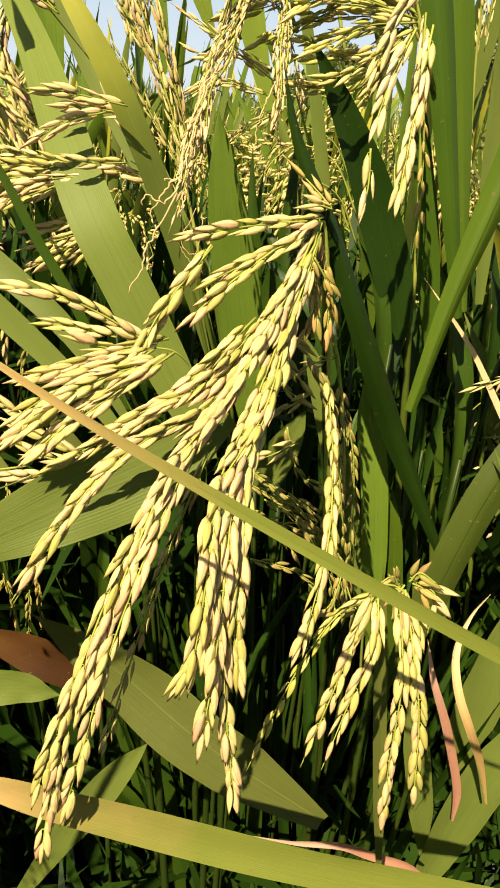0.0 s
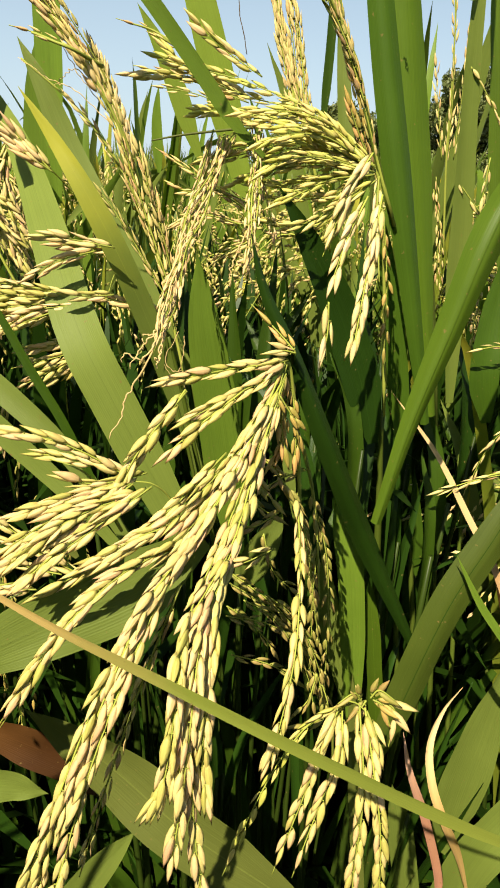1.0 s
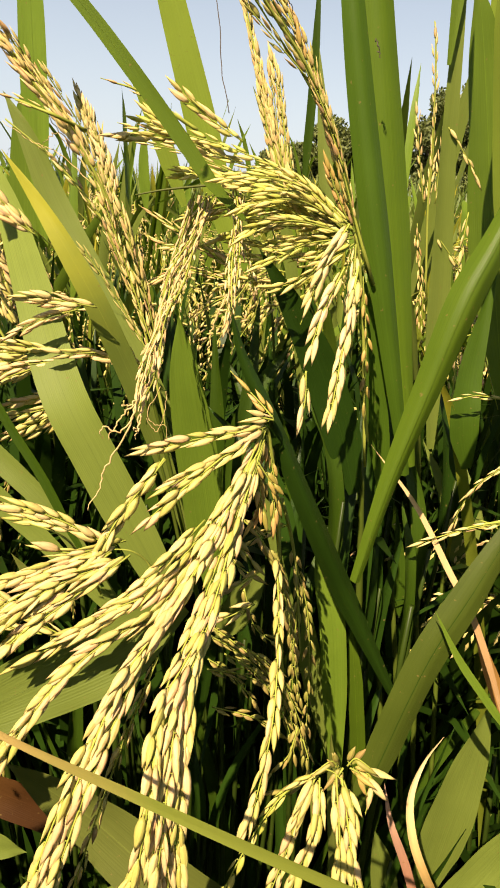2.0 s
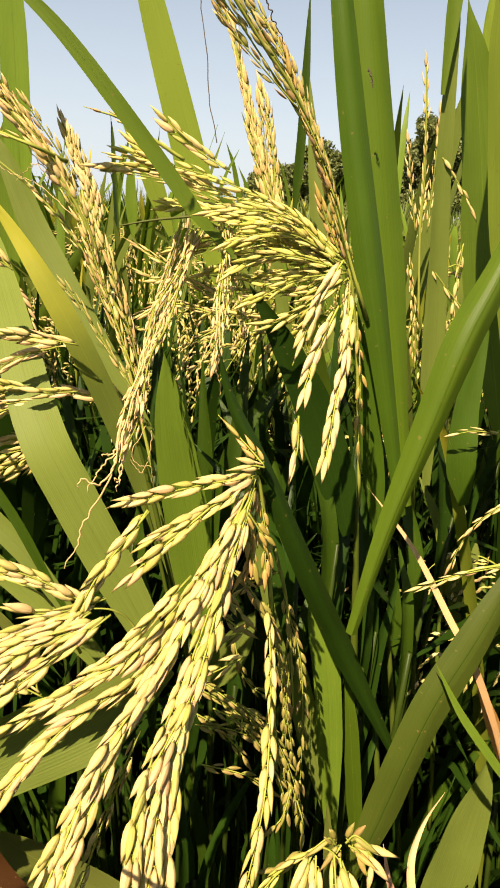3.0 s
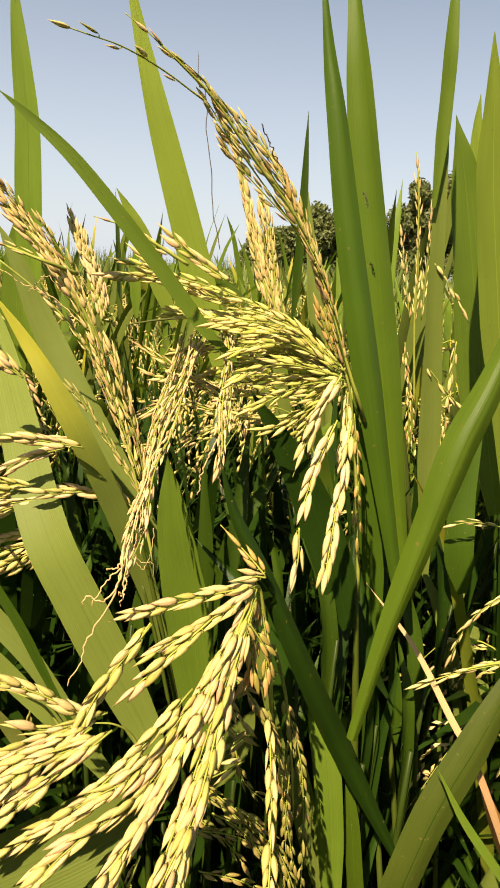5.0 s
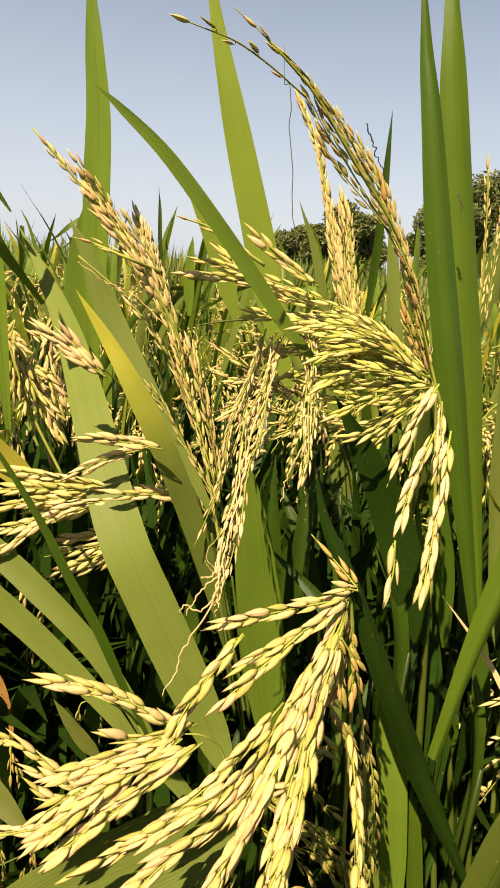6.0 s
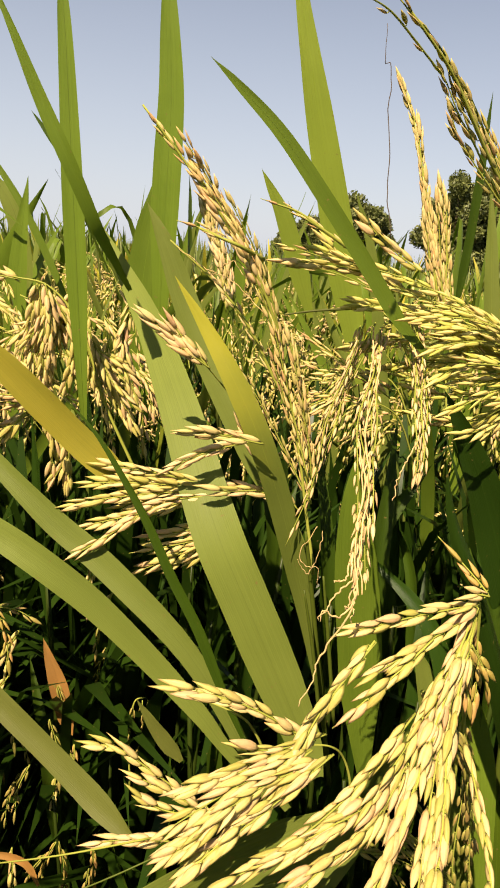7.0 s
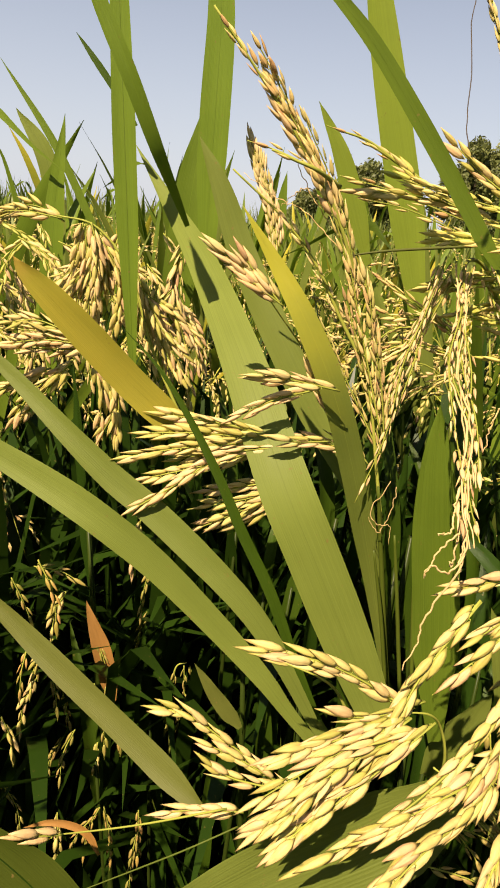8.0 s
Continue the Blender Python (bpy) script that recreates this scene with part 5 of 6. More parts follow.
spikelets(head, [(-0.0704, 0.3263, 0.8263), (-0.0886, 0.3263, 0.8245), (-0.1092, 0.3263, 0.8249)], "gold", 0.0030, 9)
spikelets(head, [(-0.0643, 0.3285, 0.8113), (-0.0778, 0.3285, 0.8049), (-0.1034, 0.3285, 0.7971)], "gold", 0.0030, 9)
spikelets(head, [(-0.0641, 0.3285, 0.8088), (-0.0797, 0.3285, 0.7995), (-0.1051, 0.3285, 0.7851)], "gold", 0.0030, 9)
spikelets(head, [(-0.0638, 0.3296, 0.8059), (-0.0770, 0.3296, 0.7954), (-0.0957, 0.3296, 0.7882)], "gold", 0.0030, 9)
spikelets(head, [(-0.0669, 0.3285, 0.8136), (-0.0829, 0.3285, 0.8094), (-0.1014, 0.3285, 0.8050)], "gold", 0.0030, 9)
spikelets(head, [(-0.0664, 0.3208, 0.8310), (-0.0881, 0.3164, 0.8272), (-0.1088, 0.3120, 0.8129), (-0.1261, 0.3098, 0.8010)], "pink", 0.0031, 7)
spikelets(head, [(-0.0581, 0.3186, 0.8551), (-0.0727, 0.3142, 0.8509), (-0.0919, 0.3120, 0.8399)], "pink", 0.0031, 7)
spikelets(head, [(-0.0483, 0.3120, 0.8576), (-0.0695, 0.3087, 0.8610), (-0.0808, 0.3065, 0.8613)], "gold", 0.0031, 7)
spikelets(head, [(-0.0498, 0.3142, 0.8371), (-0.0627, 0.3120, 0.8365), (-0.0736, 0.3098, 0.8384)], "gold", 0.0031, 7)
head = panicle(plant_d, [(-0.1133, 0.4000, 0.8093), (-0.1325, 0.4000, 0.8487), (-0.1450, 0.4000, 0.8860), (-0.1616, 0.4000, 0.9053), (-0.1804, 0.4000, 0.9088)])
spikelets(head, [(-0.1643, 0.4000, 0.9051), (-0.1572, 0.4000, 0.8849), (-0.1694, 0.4000, 0.8622)], "gold", 0.0031, 12)
spikelets(head, [(-0.1635, 0.3985, 0.9072), (-0.1597, 0.3955, 0.8906), (-0.1620, 0.3975, 0.8600)], "gold", 0.0031, 12)
spikelets(head, [(-0.1630, 0.4000, 0.9052), (-0.1489, 0.4000, 0.8803), (-0.1551, 0.4000, 0.8466)], "gold", 0.0031, 12)
spikelets(head, [(-0.1597, 0.4001, 0.9031), (-0.1510, 0.4070, 0.8826), (-0.1525, 0.4043, 0.8490)], "gold", 0.0031, 12)
spikelets(head, [(-0.1670, 0.4000, 0.9061), (-0.1668, 0.4000, 0.8867), (-0.1778, 0.4000, 0.8724)], "gold", 0.0031, 12)
spikelets(head, [(-0.1674, 0.3983, 0.9066), (-0.1708, 0.3998, 0.8929), (-0.1759, 0.4002, 0.8726)], "gold", 0.0031, 12)
spikelets(head, [(-0.1778, 0.4000, 0.9077), (-0.1965, 0.4000, 0.9094), (-0.2127, 0.4000, 0.9070)], "gold", 0.0031, 12)
spikelets(head, [(-0.1770, 0.4010, 0.9064), (-0.1959, 0.4060, 0.9121), (-0.2154, 0.3976, 0.8998)], "gold", 0.0031, 12)
spikelets(head, [(-0.1616, 0.4000, 0.9002), (-0.1612, 0.4000, 0.8739), (-0.1637, 0.4000, 0.8543)], "gold", 0.0031, 12)
spikelets(head, [(-0.1624, 0.4017, 0.9001), (-0.1642, 0.3980, 0.8735), (-0.1641, 0.3988, 0.8516)], "gold", 0.0031, 12)
spikelets(head, [(-0.1422, 0.4000, 0.8863), (-0.1303, 0.4000, 0.8630), (-0.1116, 0.4000, 0.8304)], "gold", 0.0031, 12)
spikelets(head, [(-0.1416, 0.4016, 0.8857), (-0.1322, 0.4042, 0.8578), (-0.1137, 0.3987, 0.8310)], "gold", 0.0031, 12)
spikelets(head, [(-0.1364, 0.4000, 0.8761), (-0.1221, 0.4000, 0.8665), (-0.1139, 0.4000, 0.8448)], "gold", 0.0031, 12)
spikelets(head, [(-0.1367, 0.3991, 0.8764), (-0.1262, 0.3939, 0.8594), (-0.1112, 0.3939, 0.8463)], "gold", 0.0031, 12)
spikelets(head, [(-0.1534, 0.4000, 0.8983), (-0.1419, 0.4000, 0.8756), (-0.1383, 0.4000, 0.8539)], "gold", 0.0031, 12)
spikelets(head, [(-0.1527, 0.4008, 0.8982), (-0.1438, 0.4003, 0.8735), (-0.1428, 0.4044, 0.8507)], "gold", 0.0031, 12)
clump = random.Random(31)
for k in range(14):
    x, z, fall = clump.uniform(-0.172, -0.118), clump.uniform(0.875, 0.905), clump.uniform(0.03, 0.055)
    spikelets(head, [(x, 0.408, z), (x - 0.004 + clump.gauss(0, 0.006), 0.404, z - 0.5 * fall), (x + clump.gauss(0, 0.008), 0.402, z - fall)], clump.choice(("gold", "pale", "rosy")), 0.0034, 14)
heap = random.Random(5)
for k in range(44):
    x, y, z, fall = heap.uniform(-0.25, -0.115), heap.uniform(0.43, 0.50), heap.uniform(0.835, 0.905), heap.uniform(0.03, 0.05)
    slant = heap.uniform(-0.012, 0.03)
    spikelets(head, [(x - slant, y, z), (x, y - 0.004, z - 0.3 * fall), (x + 0.6 * slant, y - 0.008, z - fall)], heap.choice(("gold", "pale", "rosy", "green")), 0.0036, 12)
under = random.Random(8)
# Some low strands take the darkened tone, with shade put into it.
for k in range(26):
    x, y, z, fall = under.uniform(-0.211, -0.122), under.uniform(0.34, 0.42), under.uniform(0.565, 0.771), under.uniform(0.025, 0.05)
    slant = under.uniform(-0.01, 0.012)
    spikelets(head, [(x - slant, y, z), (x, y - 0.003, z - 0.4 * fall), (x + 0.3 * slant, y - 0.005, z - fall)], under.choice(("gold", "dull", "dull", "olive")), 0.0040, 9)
spikelets(head, [(-0.1545, 0.3560, 0.8570), (-0.1717, 0.3560, 0.8579), (-0.1940, 0.3560, 0.8538)], "pink", 0.0031, 12)
spikelets(head, [(-0.1526, 0.3565, 0.8565), (-0.1701, 0.3603, 0.8531), (-0.1972, 0.3523, 0.8544)], "pink", 0.0031, 12)
spikelets(head, [(-0.1545, 0.3560, 0.8595), (-0.1741, 0.3560, 0.8613), (-0.1913, 0.3560, 0.8610)], "gold", 0.0031, 12)
spikelets(head, [(-0.1541, 0.3560, 0.8587), (-0.1759, 0.3602, 0.8652), (-0.1908, 0.3514, 0.8632)], "gold", 0.0031, 12)
spikelets(head, [(-0.1626, 0.3670, 0.8467), (-0.1808, 0.3670, 0.8318), (-0.1945, 0.3670, 0.8113)], "gold", 0.0031, 12)
spikelets(head, [(-0.1623, 0.3673, 0.8485), (-0.1779, 0.3636, 0.8284), (-0.1896, 0.3677, 0.8144)], "gold", 0.0031, 12)
spikelets(head, [(-0.1523, 0.3670, 0.8476), (-0.1494, 0.3670, 0.8321), (-0.1517, 0.3670, 0.8072)], "gold", 0.0031, 12)
spikelets(head, [(-0.1524, 0.3660, 0.8480), (-0.1438, 0.3684, 0.8284), (-0.1525, 0.3655, 0.8080)], "gold", 0.0031, 12)
spikelets(head, [(-0.1445, 0.3670, 0.8458), (-0.1415, 0.3670, 0.8275), (-0.1423, 0.3670, 0.8053)], "gold", 0.0031, 12)
spikelets(head, [(-0.1434, 0.3692, 0.8461), (-0.1427, 0.3676, 0.8279), (-0.1434, 0.3674, 0.8056)], "gold", 0.0031, 12)
spikelets(head, [(-0.1729, 0.3670, 0.8431), (-0.1912, 0.3670, 0.8334), (-0.2072, 0.3670, 0.8265)], "gold", 0.0031, 12)
spikelets(head, [(-0.1740, 0.3677, 0.8428), (-0.1943, 0.3691, 0.8321), (-0.2008, 0.3690, 0.8271)], "gold", 0.0031, 12)
head = panicle(plant_g, [(-0.0352, 0.2405, 0.7604), (-0.0448, 0.2405, 0.7804), (-0.0524, 0.2405, 0.7867), (-0.0627, 0.2438, 0.7881)], 0.0006)
spikelets(head, [(-0.0423, 0.2405, 0.7868), (-0.0577, 0.2438, 0.7892), (-0.0717, 0.2460, 0.7883)], "gold", 0.0029, 7)
spikelets(head, [(-0.0608, 0.2570, 0.7321), (-0.0776, 0.2570, 0.7446), (-0.0917, 0.2570, 0.7543), (-0.1043, 0.2570, 0.7556)], "gold", 0.0029, 7)
spikelets(head, [(-0.0530, 0.2515, 0.7312), (-0.0713, 0.2515, 0.7422), (-0.0879, 0.2515, 0.7495)], "gold", 0.0029, 7)
spikelets(head, [(-0.0627, 0.2515, 0.7324), (-0.0765, 0.2515, 0.7355), (-0.0866, 0.2515, 0.7438)], "gold", 0.0029, 7)
spikelets(head, [(-0.0699, 0.2405, 0.7322), (-0.0846, 0.2405, 0.7315), (-0.1011, 0.2405, 0.7270)], "pink", 0.0029, 7)
head = panicle(plant_b, [(0.1674, 0.3120, 0.7630), (0.1508, 0.3120, 0.7629), (0.1401, 0.3120, 0.7612), (0.1295, 0.3120, 0.7583)])
spikelets(head, [(0.1508, 0.3120, 0.7629), (0.1244, 0.3120, 0.7556), (0.1029, 0.3120, 0.7466)], "pale", 0.0040, 7)
spikelets(head, [(0.1653, 0.3560, 0.7766), (0.1469, 0.3560, 0.7593), (0.1369, 0.3560, 0.7295)], "pale", 0.0040, 7)
spikelets(head, [(0.1649, 0.3780, 0.8053), (0.1488, 0.3780, 0.8072), (0.1337, 0.3780, 0.8033)], "pale", 0.0040, 7)
head = panicle(plant_g, [(-0.0102, 0.2405, 0.7458), (-0.0120, 0.2350, 0.7665), (-0.0160, 0.2328, 0.7792), (-0.0214, 0.2284, 0.7867), (-0.0280, 0.2262, 0.7886)], 0.0006)
spikelets(head, [(-0.0105, 0.2372, 0.8189), (-0.0252, 0.2284, 0.8006), (-0.0332, 0.2218, 0.7861), (-0.0405, 0.2174, 0.7739)], "gold", 0.0030, 7)
spikelets(head, [(-0.0109, 0.2370, 0.8194), (-0.0263, 0.2300, 0.7968), (-0.0326, 0.2235, 0.7869), (-0.0403, 0.2195, 0.7724)], "gold", 0.0030, 7)
spikelets(head, [(-0.0274, 0.2284, 0.7876), (-0.0442, 0.2262, 0.7985), (-0.0586, 0.2240, 0.8046), (-0.0764, 0.2240, 0.8056)], "gold", 0.0030, 7)
spikelets(head, [(-0.0234, 0.2284, 0.7910), (-0.0398, 0.2218, 0.7891), (-0.0521, 0.2185, 0.7932)], "gold", 0.0030, 7)
spikelets(head, [(-0.0280, 0.2262, 0.7886), (-0.0486, 0.2174, 0.7844), (-0.0695, 0.2108, 0.7805)], "gold", 0.0030, 7)
spikelets(head, [(-0.0286, 0.2253, 0.7894), (-0.0478, 0.2187, 0.7858), (-0.0676, 0.2101, 0.7806)], "gold", 0.0030, 7)
spikelets(head, [(-0.0276, 0.2240, 0.7886), (-0.0499, 0.2130, 0.7748), (-0.0704, 0.2064, 0.7647)], "gold", 0.0030, 7)
spikelets(head, [(-0.0282, 0.2241, 0.7887), (-0.0506, 0.2145, 0.7807), (-0.0724, 0.2082, 0.7668)], "gold", 0.0030, 7)
spikelets(head, [(-0.0218, 0.2240, 0.7873), (-0.0457, 0.2108, 0.7737), (-0.0659, 0.2020, 0.7568)], "gold", 0.0030, 7)
spikelets(head, [(-0.0211, 0.2236, 0.7881), (-0.0442, 0.2108, 0.7733), (-0.0652, 0.2040, 0.7588)], "gold", 0.0030, 7)
spikelets(head, [(-0.0248, 0.2240, 0.7854), (-0.0425, 0.2152, 0.7815), (-0.0579, 0.2075, 0.7733), (-0.0720, 0.2020, 0.7610)], "gold", 0.0030, 7)
spikelets(head, [(-0.0234, 0.2239, 0.7859), (-0.0430, 0.2170, 0.7821), (-0.0587, 0.2053, 0.7722), (-0.0713, 0.2051, 0.7627)], "gold", 0.0030, 7)
head = panicle(plant_c, [(-0.0351, 0.3560, 0.8608), (-0.0471, 0.3560, 0.8789), (-0.0590, 0.3560, 0.8987), (-0.0747, 0.3560, 0.9161), (-0.0962, 0.3560, 0.9327)])
spikelets(head, [(-0.0442, 0.3560, 0.8745), (-0.0617, 0.3560, 0.9018), (-0.0773, 0.3560, 0.9191)], "pale", 0.0045, 8)
head = panicle(plant_a, [(-0.0114, 0.3890, 0.9349), (-0.0278, 0.3890, 0.9439), (-0.0383, 0.3890, 0.9488), (-0.0435, 0.3890, 0.9501)])
spikelets(head, [(-0.0167, 0.3890, 0.9368), (-0.0304, 0.3890, 0.9449), (-0.0423, 0.3890, 0.9507)], "brown", 0.0050, 8)
spikelets(head, [(0.0097, 0.3890, 0.9153), (-0.0198, 0.3890, 0.9248), (-0.0428, 0.3890, 0.9276)], "brown", 0.0050, 8)
spikelets(head, [(0.0059, 0.3890, 0.9222), (-0.0258, 0.3890, 0.9314), (-0.0515, 0.3890, 0.9362)], "brown", 0.0050, 8)
# Ear behind the front one; its shade is put into the grain tone.
head = panicle(plant_a, [(0.0357, 0.2900, 0.7808), (0.0421, 0.2900, 0.7590), (0.0457, 0.2845, 0.7370), (0.0489, 0.2790, 0.7056)])
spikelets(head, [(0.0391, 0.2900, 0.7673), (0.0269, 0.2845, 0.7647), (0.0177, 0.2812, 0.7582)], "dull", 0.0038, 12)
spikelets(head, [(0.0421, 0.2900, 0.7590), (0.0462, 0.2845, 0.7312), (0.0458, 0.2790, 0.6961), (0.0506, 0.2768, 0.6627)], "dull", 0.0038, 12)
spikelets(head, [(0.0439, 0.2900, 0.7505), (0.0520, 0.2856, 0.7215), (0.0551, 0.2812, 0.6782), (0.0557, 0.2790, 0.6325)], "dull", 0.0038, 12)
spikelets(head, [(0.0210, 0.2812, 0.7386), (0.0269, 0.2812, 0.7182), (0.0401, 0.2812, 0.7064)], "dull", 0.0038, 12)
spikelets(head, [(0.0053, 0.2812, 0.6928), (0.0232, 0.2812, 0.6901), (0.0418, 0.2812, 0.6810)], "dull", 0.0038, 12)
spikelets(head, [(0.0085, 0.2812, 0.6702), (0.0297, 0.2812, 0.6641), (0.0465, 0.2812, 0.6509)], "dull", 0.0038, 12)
spikelets(head, [(0.0261, 0.2768, 0.7335), (0.0143, 0.2735, 0.7285), (0.0085, 0.2702, 0.7281)], "gold", 0.0038, 12)
head = panicle(plant_d, [(-0.0755, 0.2350, 0.7389), (-0.1006, 0.2262, 0.7390), (-0.1206, 0.2185, 0.7415), (-0.1285, 0.2130, 0.7459)], 0.0004)
spikelets(head, [(-0.1219, 0.2174, 0.7422), (-0.1285, 0.2130, 0.7455), (-0.1362, 0.2086, 0.7492)], "pink", 0.0036, 8)
# Dim low ear, its shade put into the grain colour.
head = panicle(plant_d, [(-0.1178, 0.4550, 0.5503), (-0.1200, 0.4550, 0.5940), (-0.1175, 0.4550, 0.6223), (-0.1100, 0.4550, 0.6277)])
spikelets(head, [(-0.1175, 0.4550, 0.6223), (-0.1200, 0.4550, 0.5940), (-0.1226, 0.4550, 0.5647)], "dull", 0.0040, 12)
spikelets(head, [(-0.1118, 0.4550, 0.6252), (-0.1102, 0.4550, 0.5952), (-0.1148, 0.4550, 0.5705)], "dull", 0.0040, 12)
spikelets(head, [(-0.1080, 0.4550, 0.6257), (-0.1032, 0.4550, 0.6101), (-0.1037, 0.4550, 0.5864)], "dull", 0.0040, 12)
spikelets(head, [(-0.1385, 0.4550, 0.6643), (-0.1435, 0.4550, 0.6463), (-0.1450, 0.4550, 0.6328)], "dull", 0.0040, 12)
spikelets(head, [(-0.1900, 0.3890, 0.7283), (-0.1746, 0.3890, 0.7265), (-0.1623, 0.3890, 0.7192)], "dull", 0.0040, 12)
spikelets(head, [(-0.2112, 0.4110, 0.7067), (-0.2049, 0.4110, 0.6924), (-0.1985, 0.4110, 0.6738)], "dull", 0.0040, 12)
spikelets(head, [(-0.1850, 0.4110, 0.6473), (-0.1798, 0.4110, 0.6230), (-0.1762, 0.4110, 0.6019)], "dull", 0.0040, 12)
head = panicle(plant_c, [(-0.0554, 0.3340, 0.9283), (-0.0648, 0.3230, 0.9325), (-0.0730, 0.3230, 0.9351), (-0.0811, 0.3230, 0.9377)])
spikelets(head, [(-0.0689, 0.3230, 0.9339), (-0.0792, 0.3230, 0.9375), (-0.0898, 0.3230, 0.9398)], "brown", 0.0090, 5)
head = panicle(plant_a, [(-0.0114, 0.3890, 0.9349), (-0.0278, 0.3890, 0.9439), (-0.0412, 0.3890, 0.9512), (-0.0538, 0.3890, 0.9542)])
spikelets(head, [(-0.0304, 0.3890, 0.9453), (-0.0436, 0.3890, 0.9515), (-0.0594, 0.3890, 0.9556)], "brown", 0.0080, 5)
head = panicle(plant_c, [(-0.0555, 0.3480, 0.8590), (-0.0734, 0.3340, 0.8814), (-0.0853, 0.3120, 0.8967), (-0.1025, 0.3065, 0.9069)], 0.0004)
spikelets(head, [(-0.0743, 0.3098, 0.8883), (-0.0870, 0.3087, 0.8978), (-0.1025, 0.3065, 0.9068)], "rosy", 0.0026, 9)
spikelets(head, [(-0.0732, 0.3098, 0.8874), (-0.0830, 0.3087, 0.8972), (-0.0895, 0.3076, 0.9060)], "rosy", 0.0026, 9)
spikelets(head, [(-0.0721, 0.3098, 0.8865), (-0.0816, 0.3087, 0.8926), (-0.0930, 0.3076, 0.9011)], "pink", 0.0026, 9)

stalk(plant_h, [(-0.0194, 0.2370, 0.8431), (-0.0208, 0.2290, 0.8358), (-0.0251, 0.2270, 0.8318), (-0.0293, 0.2260, 0.8345), (-0.0311, 0.2260, 0.8310)], 0.00030, STRAW, "bare_stalk")
stalk(plant_h, [(-0.0195, 0.2340, 0.8414), (-0.0211, 0.2280, 0.8343), (-0.0264, 0.2260, 0.8245), (-0.0299, 0.2240, 0.8196), (-0.0306, 0.2220, 0.8139), (-0.0347, 0.2190, 0.8072)], 0.00030, STRAW, "bare_stalk")
stalk(plant_h, [(-0.0182, 0.2460, 0.8486), (-0.0196, 0.2380, 0.8398), (-0.0254, 0.2350, 0.8350), (-0.0293, 0.2320, 0.8273)], 0.00030, STRAW, "bare_stalk")
stalk(plant_h, [(-0.0160, 0.2500, 0.8513), (-0.0183, 0.2430, 0.8399), (-0.0204, 0.2380, 0.8300), (-0.0213, 0.2370, 0.8294)], 0.00030, STRAW, "bare_stalk")
stalk(plant_h, [(-0.0200, 0.2460, 0.8466), (-0.0218, 0.2400, 0.8389), (-0.0259, 0.2380, 0.8372)], 0.00030, STRAW, "bare_stalk")
stalk(plant_h, [(-0.0170, 0.2470, 0.8464), (-0.0188, 0.2380, 0.8360), (-0.0201, 0.2320, 0.8278)], 0.00030, STRAW, "bare_stalk")
stalk(plant_h, [(-0.0152, 0.2620, 0.8578), (-0.0167, 0.2500, 0.8453), (-0.0194, 0.2400, 0.8347)], 0.00030, STRAW, "bare_stalk")
stalk(plant_h, [(-0.0062, 0.3430, 0.9046), (-0.0080, 0.3230, 0.8904), (-0.0151, 0.2930, 0.8722), (-0.0161, 0.2640, 0.8629), (-0.0197, 0.2440, 0.8492), (-0.0201, 0.2290, 0.8389)], 0.00035, STRAW, "bare_stalk")
stalk(plant_h, [(-0.0025, 0.3430, 0.9048), (-0.0084, 0.3230, 0.8904), (-0.0122, 0.2930, 0.8724), (-0.0167, 0.2640, 0.8628), (-0.0175, 0.2440, 0.8493)], 0.00035, STRAW, "bare_stalk")
stalk(plant_h, [(-0.0027, 0.3430, 0.9048), (-0.0050, 0.3230, 0.8906), (-0.0127, 0.2930, 0.8723), (-0.0142, 0.2640, 0.8630), (-0.0182, 0.2440, 0.8493), (-0.0189, 0.2290, 0.8389)], 0.00035, STRAW, "bare_stalk")
stalk(plant_h, [(0.0010, 0.3430, 0.9050), (-0.0054, 0.3230, 0.8906), (-0.0098, 0.2930, 0.8725), (-0.0148, 0.2640, 0.8629), (-0.0160, 0.2440, 0.8494)], 0.00035, STRAW, "bare_stalk")
stalk(plant_h, [(0.0111, 0.2966, 0.8707), (0.0093, 0.2944, 0.8572), (0.0109, 0.2922, 0.8449)], 0.00030, STRAW, "bare_stalk")
stalk(plant_h, [(0.0079, 0.2966, 0.8682), (0.0030, 0.2944, 0.8568), (0.0009, 0.2922, 0.8460)], 0.00030, STRAW, "bare_stalk")
stalk(plant_b, [(0.0040, 0.3890, 0.9433), (0.0005, 0.3890, 0.9583), (-0.0009, 0.3890, 0.9731), (-0.0043, 0.3890, 0.9969), (-0.0060, 0.3890, 1.0157), (-0.0094, 0.3890, 1.0177), (-0.0105, 0.3890, 1.0328)], 0.00025, HAIR, "bare_stalk")
stalk(plant_b, [(0.0184, 0.2955, 0.9846), (0.0226, 0.2988, 0.9777), (0.0286, 0.3065, 0.9690)], 0.00025, HAIR, "bare_stalk")
stalk(plant_h, [(-0.0221, 0.3230, 0.8202), (-0.0282, 0.3230, 0.8073), (-0.0251, 0.3230, 0.8013), (-0.0192, 0.3230, 0.8006), (-0.0190, 0.3230, 0.7917)], 0.00020, STRAW, "bare_stalk")
stalk(plant_h, [(-0.0195, 0.3230, 0.8181), (-0.0201, 0.3230, 0.8069), (-0.0234, 0.3230, 0.7976), (-0.0288, 0.3230, 0.8034)], 0.00020, STRAW, "bare_stalk")
stalk(plant_a, [(0.0550, 0.3175, 0.5925), (0.0452, 0.3098, 0.6870), (0.0346, 0.2900, 0.7690), (0.0282, 0.2680, 0.8173), (0.0267, 0.2570, 0.8296)], 0.00130)
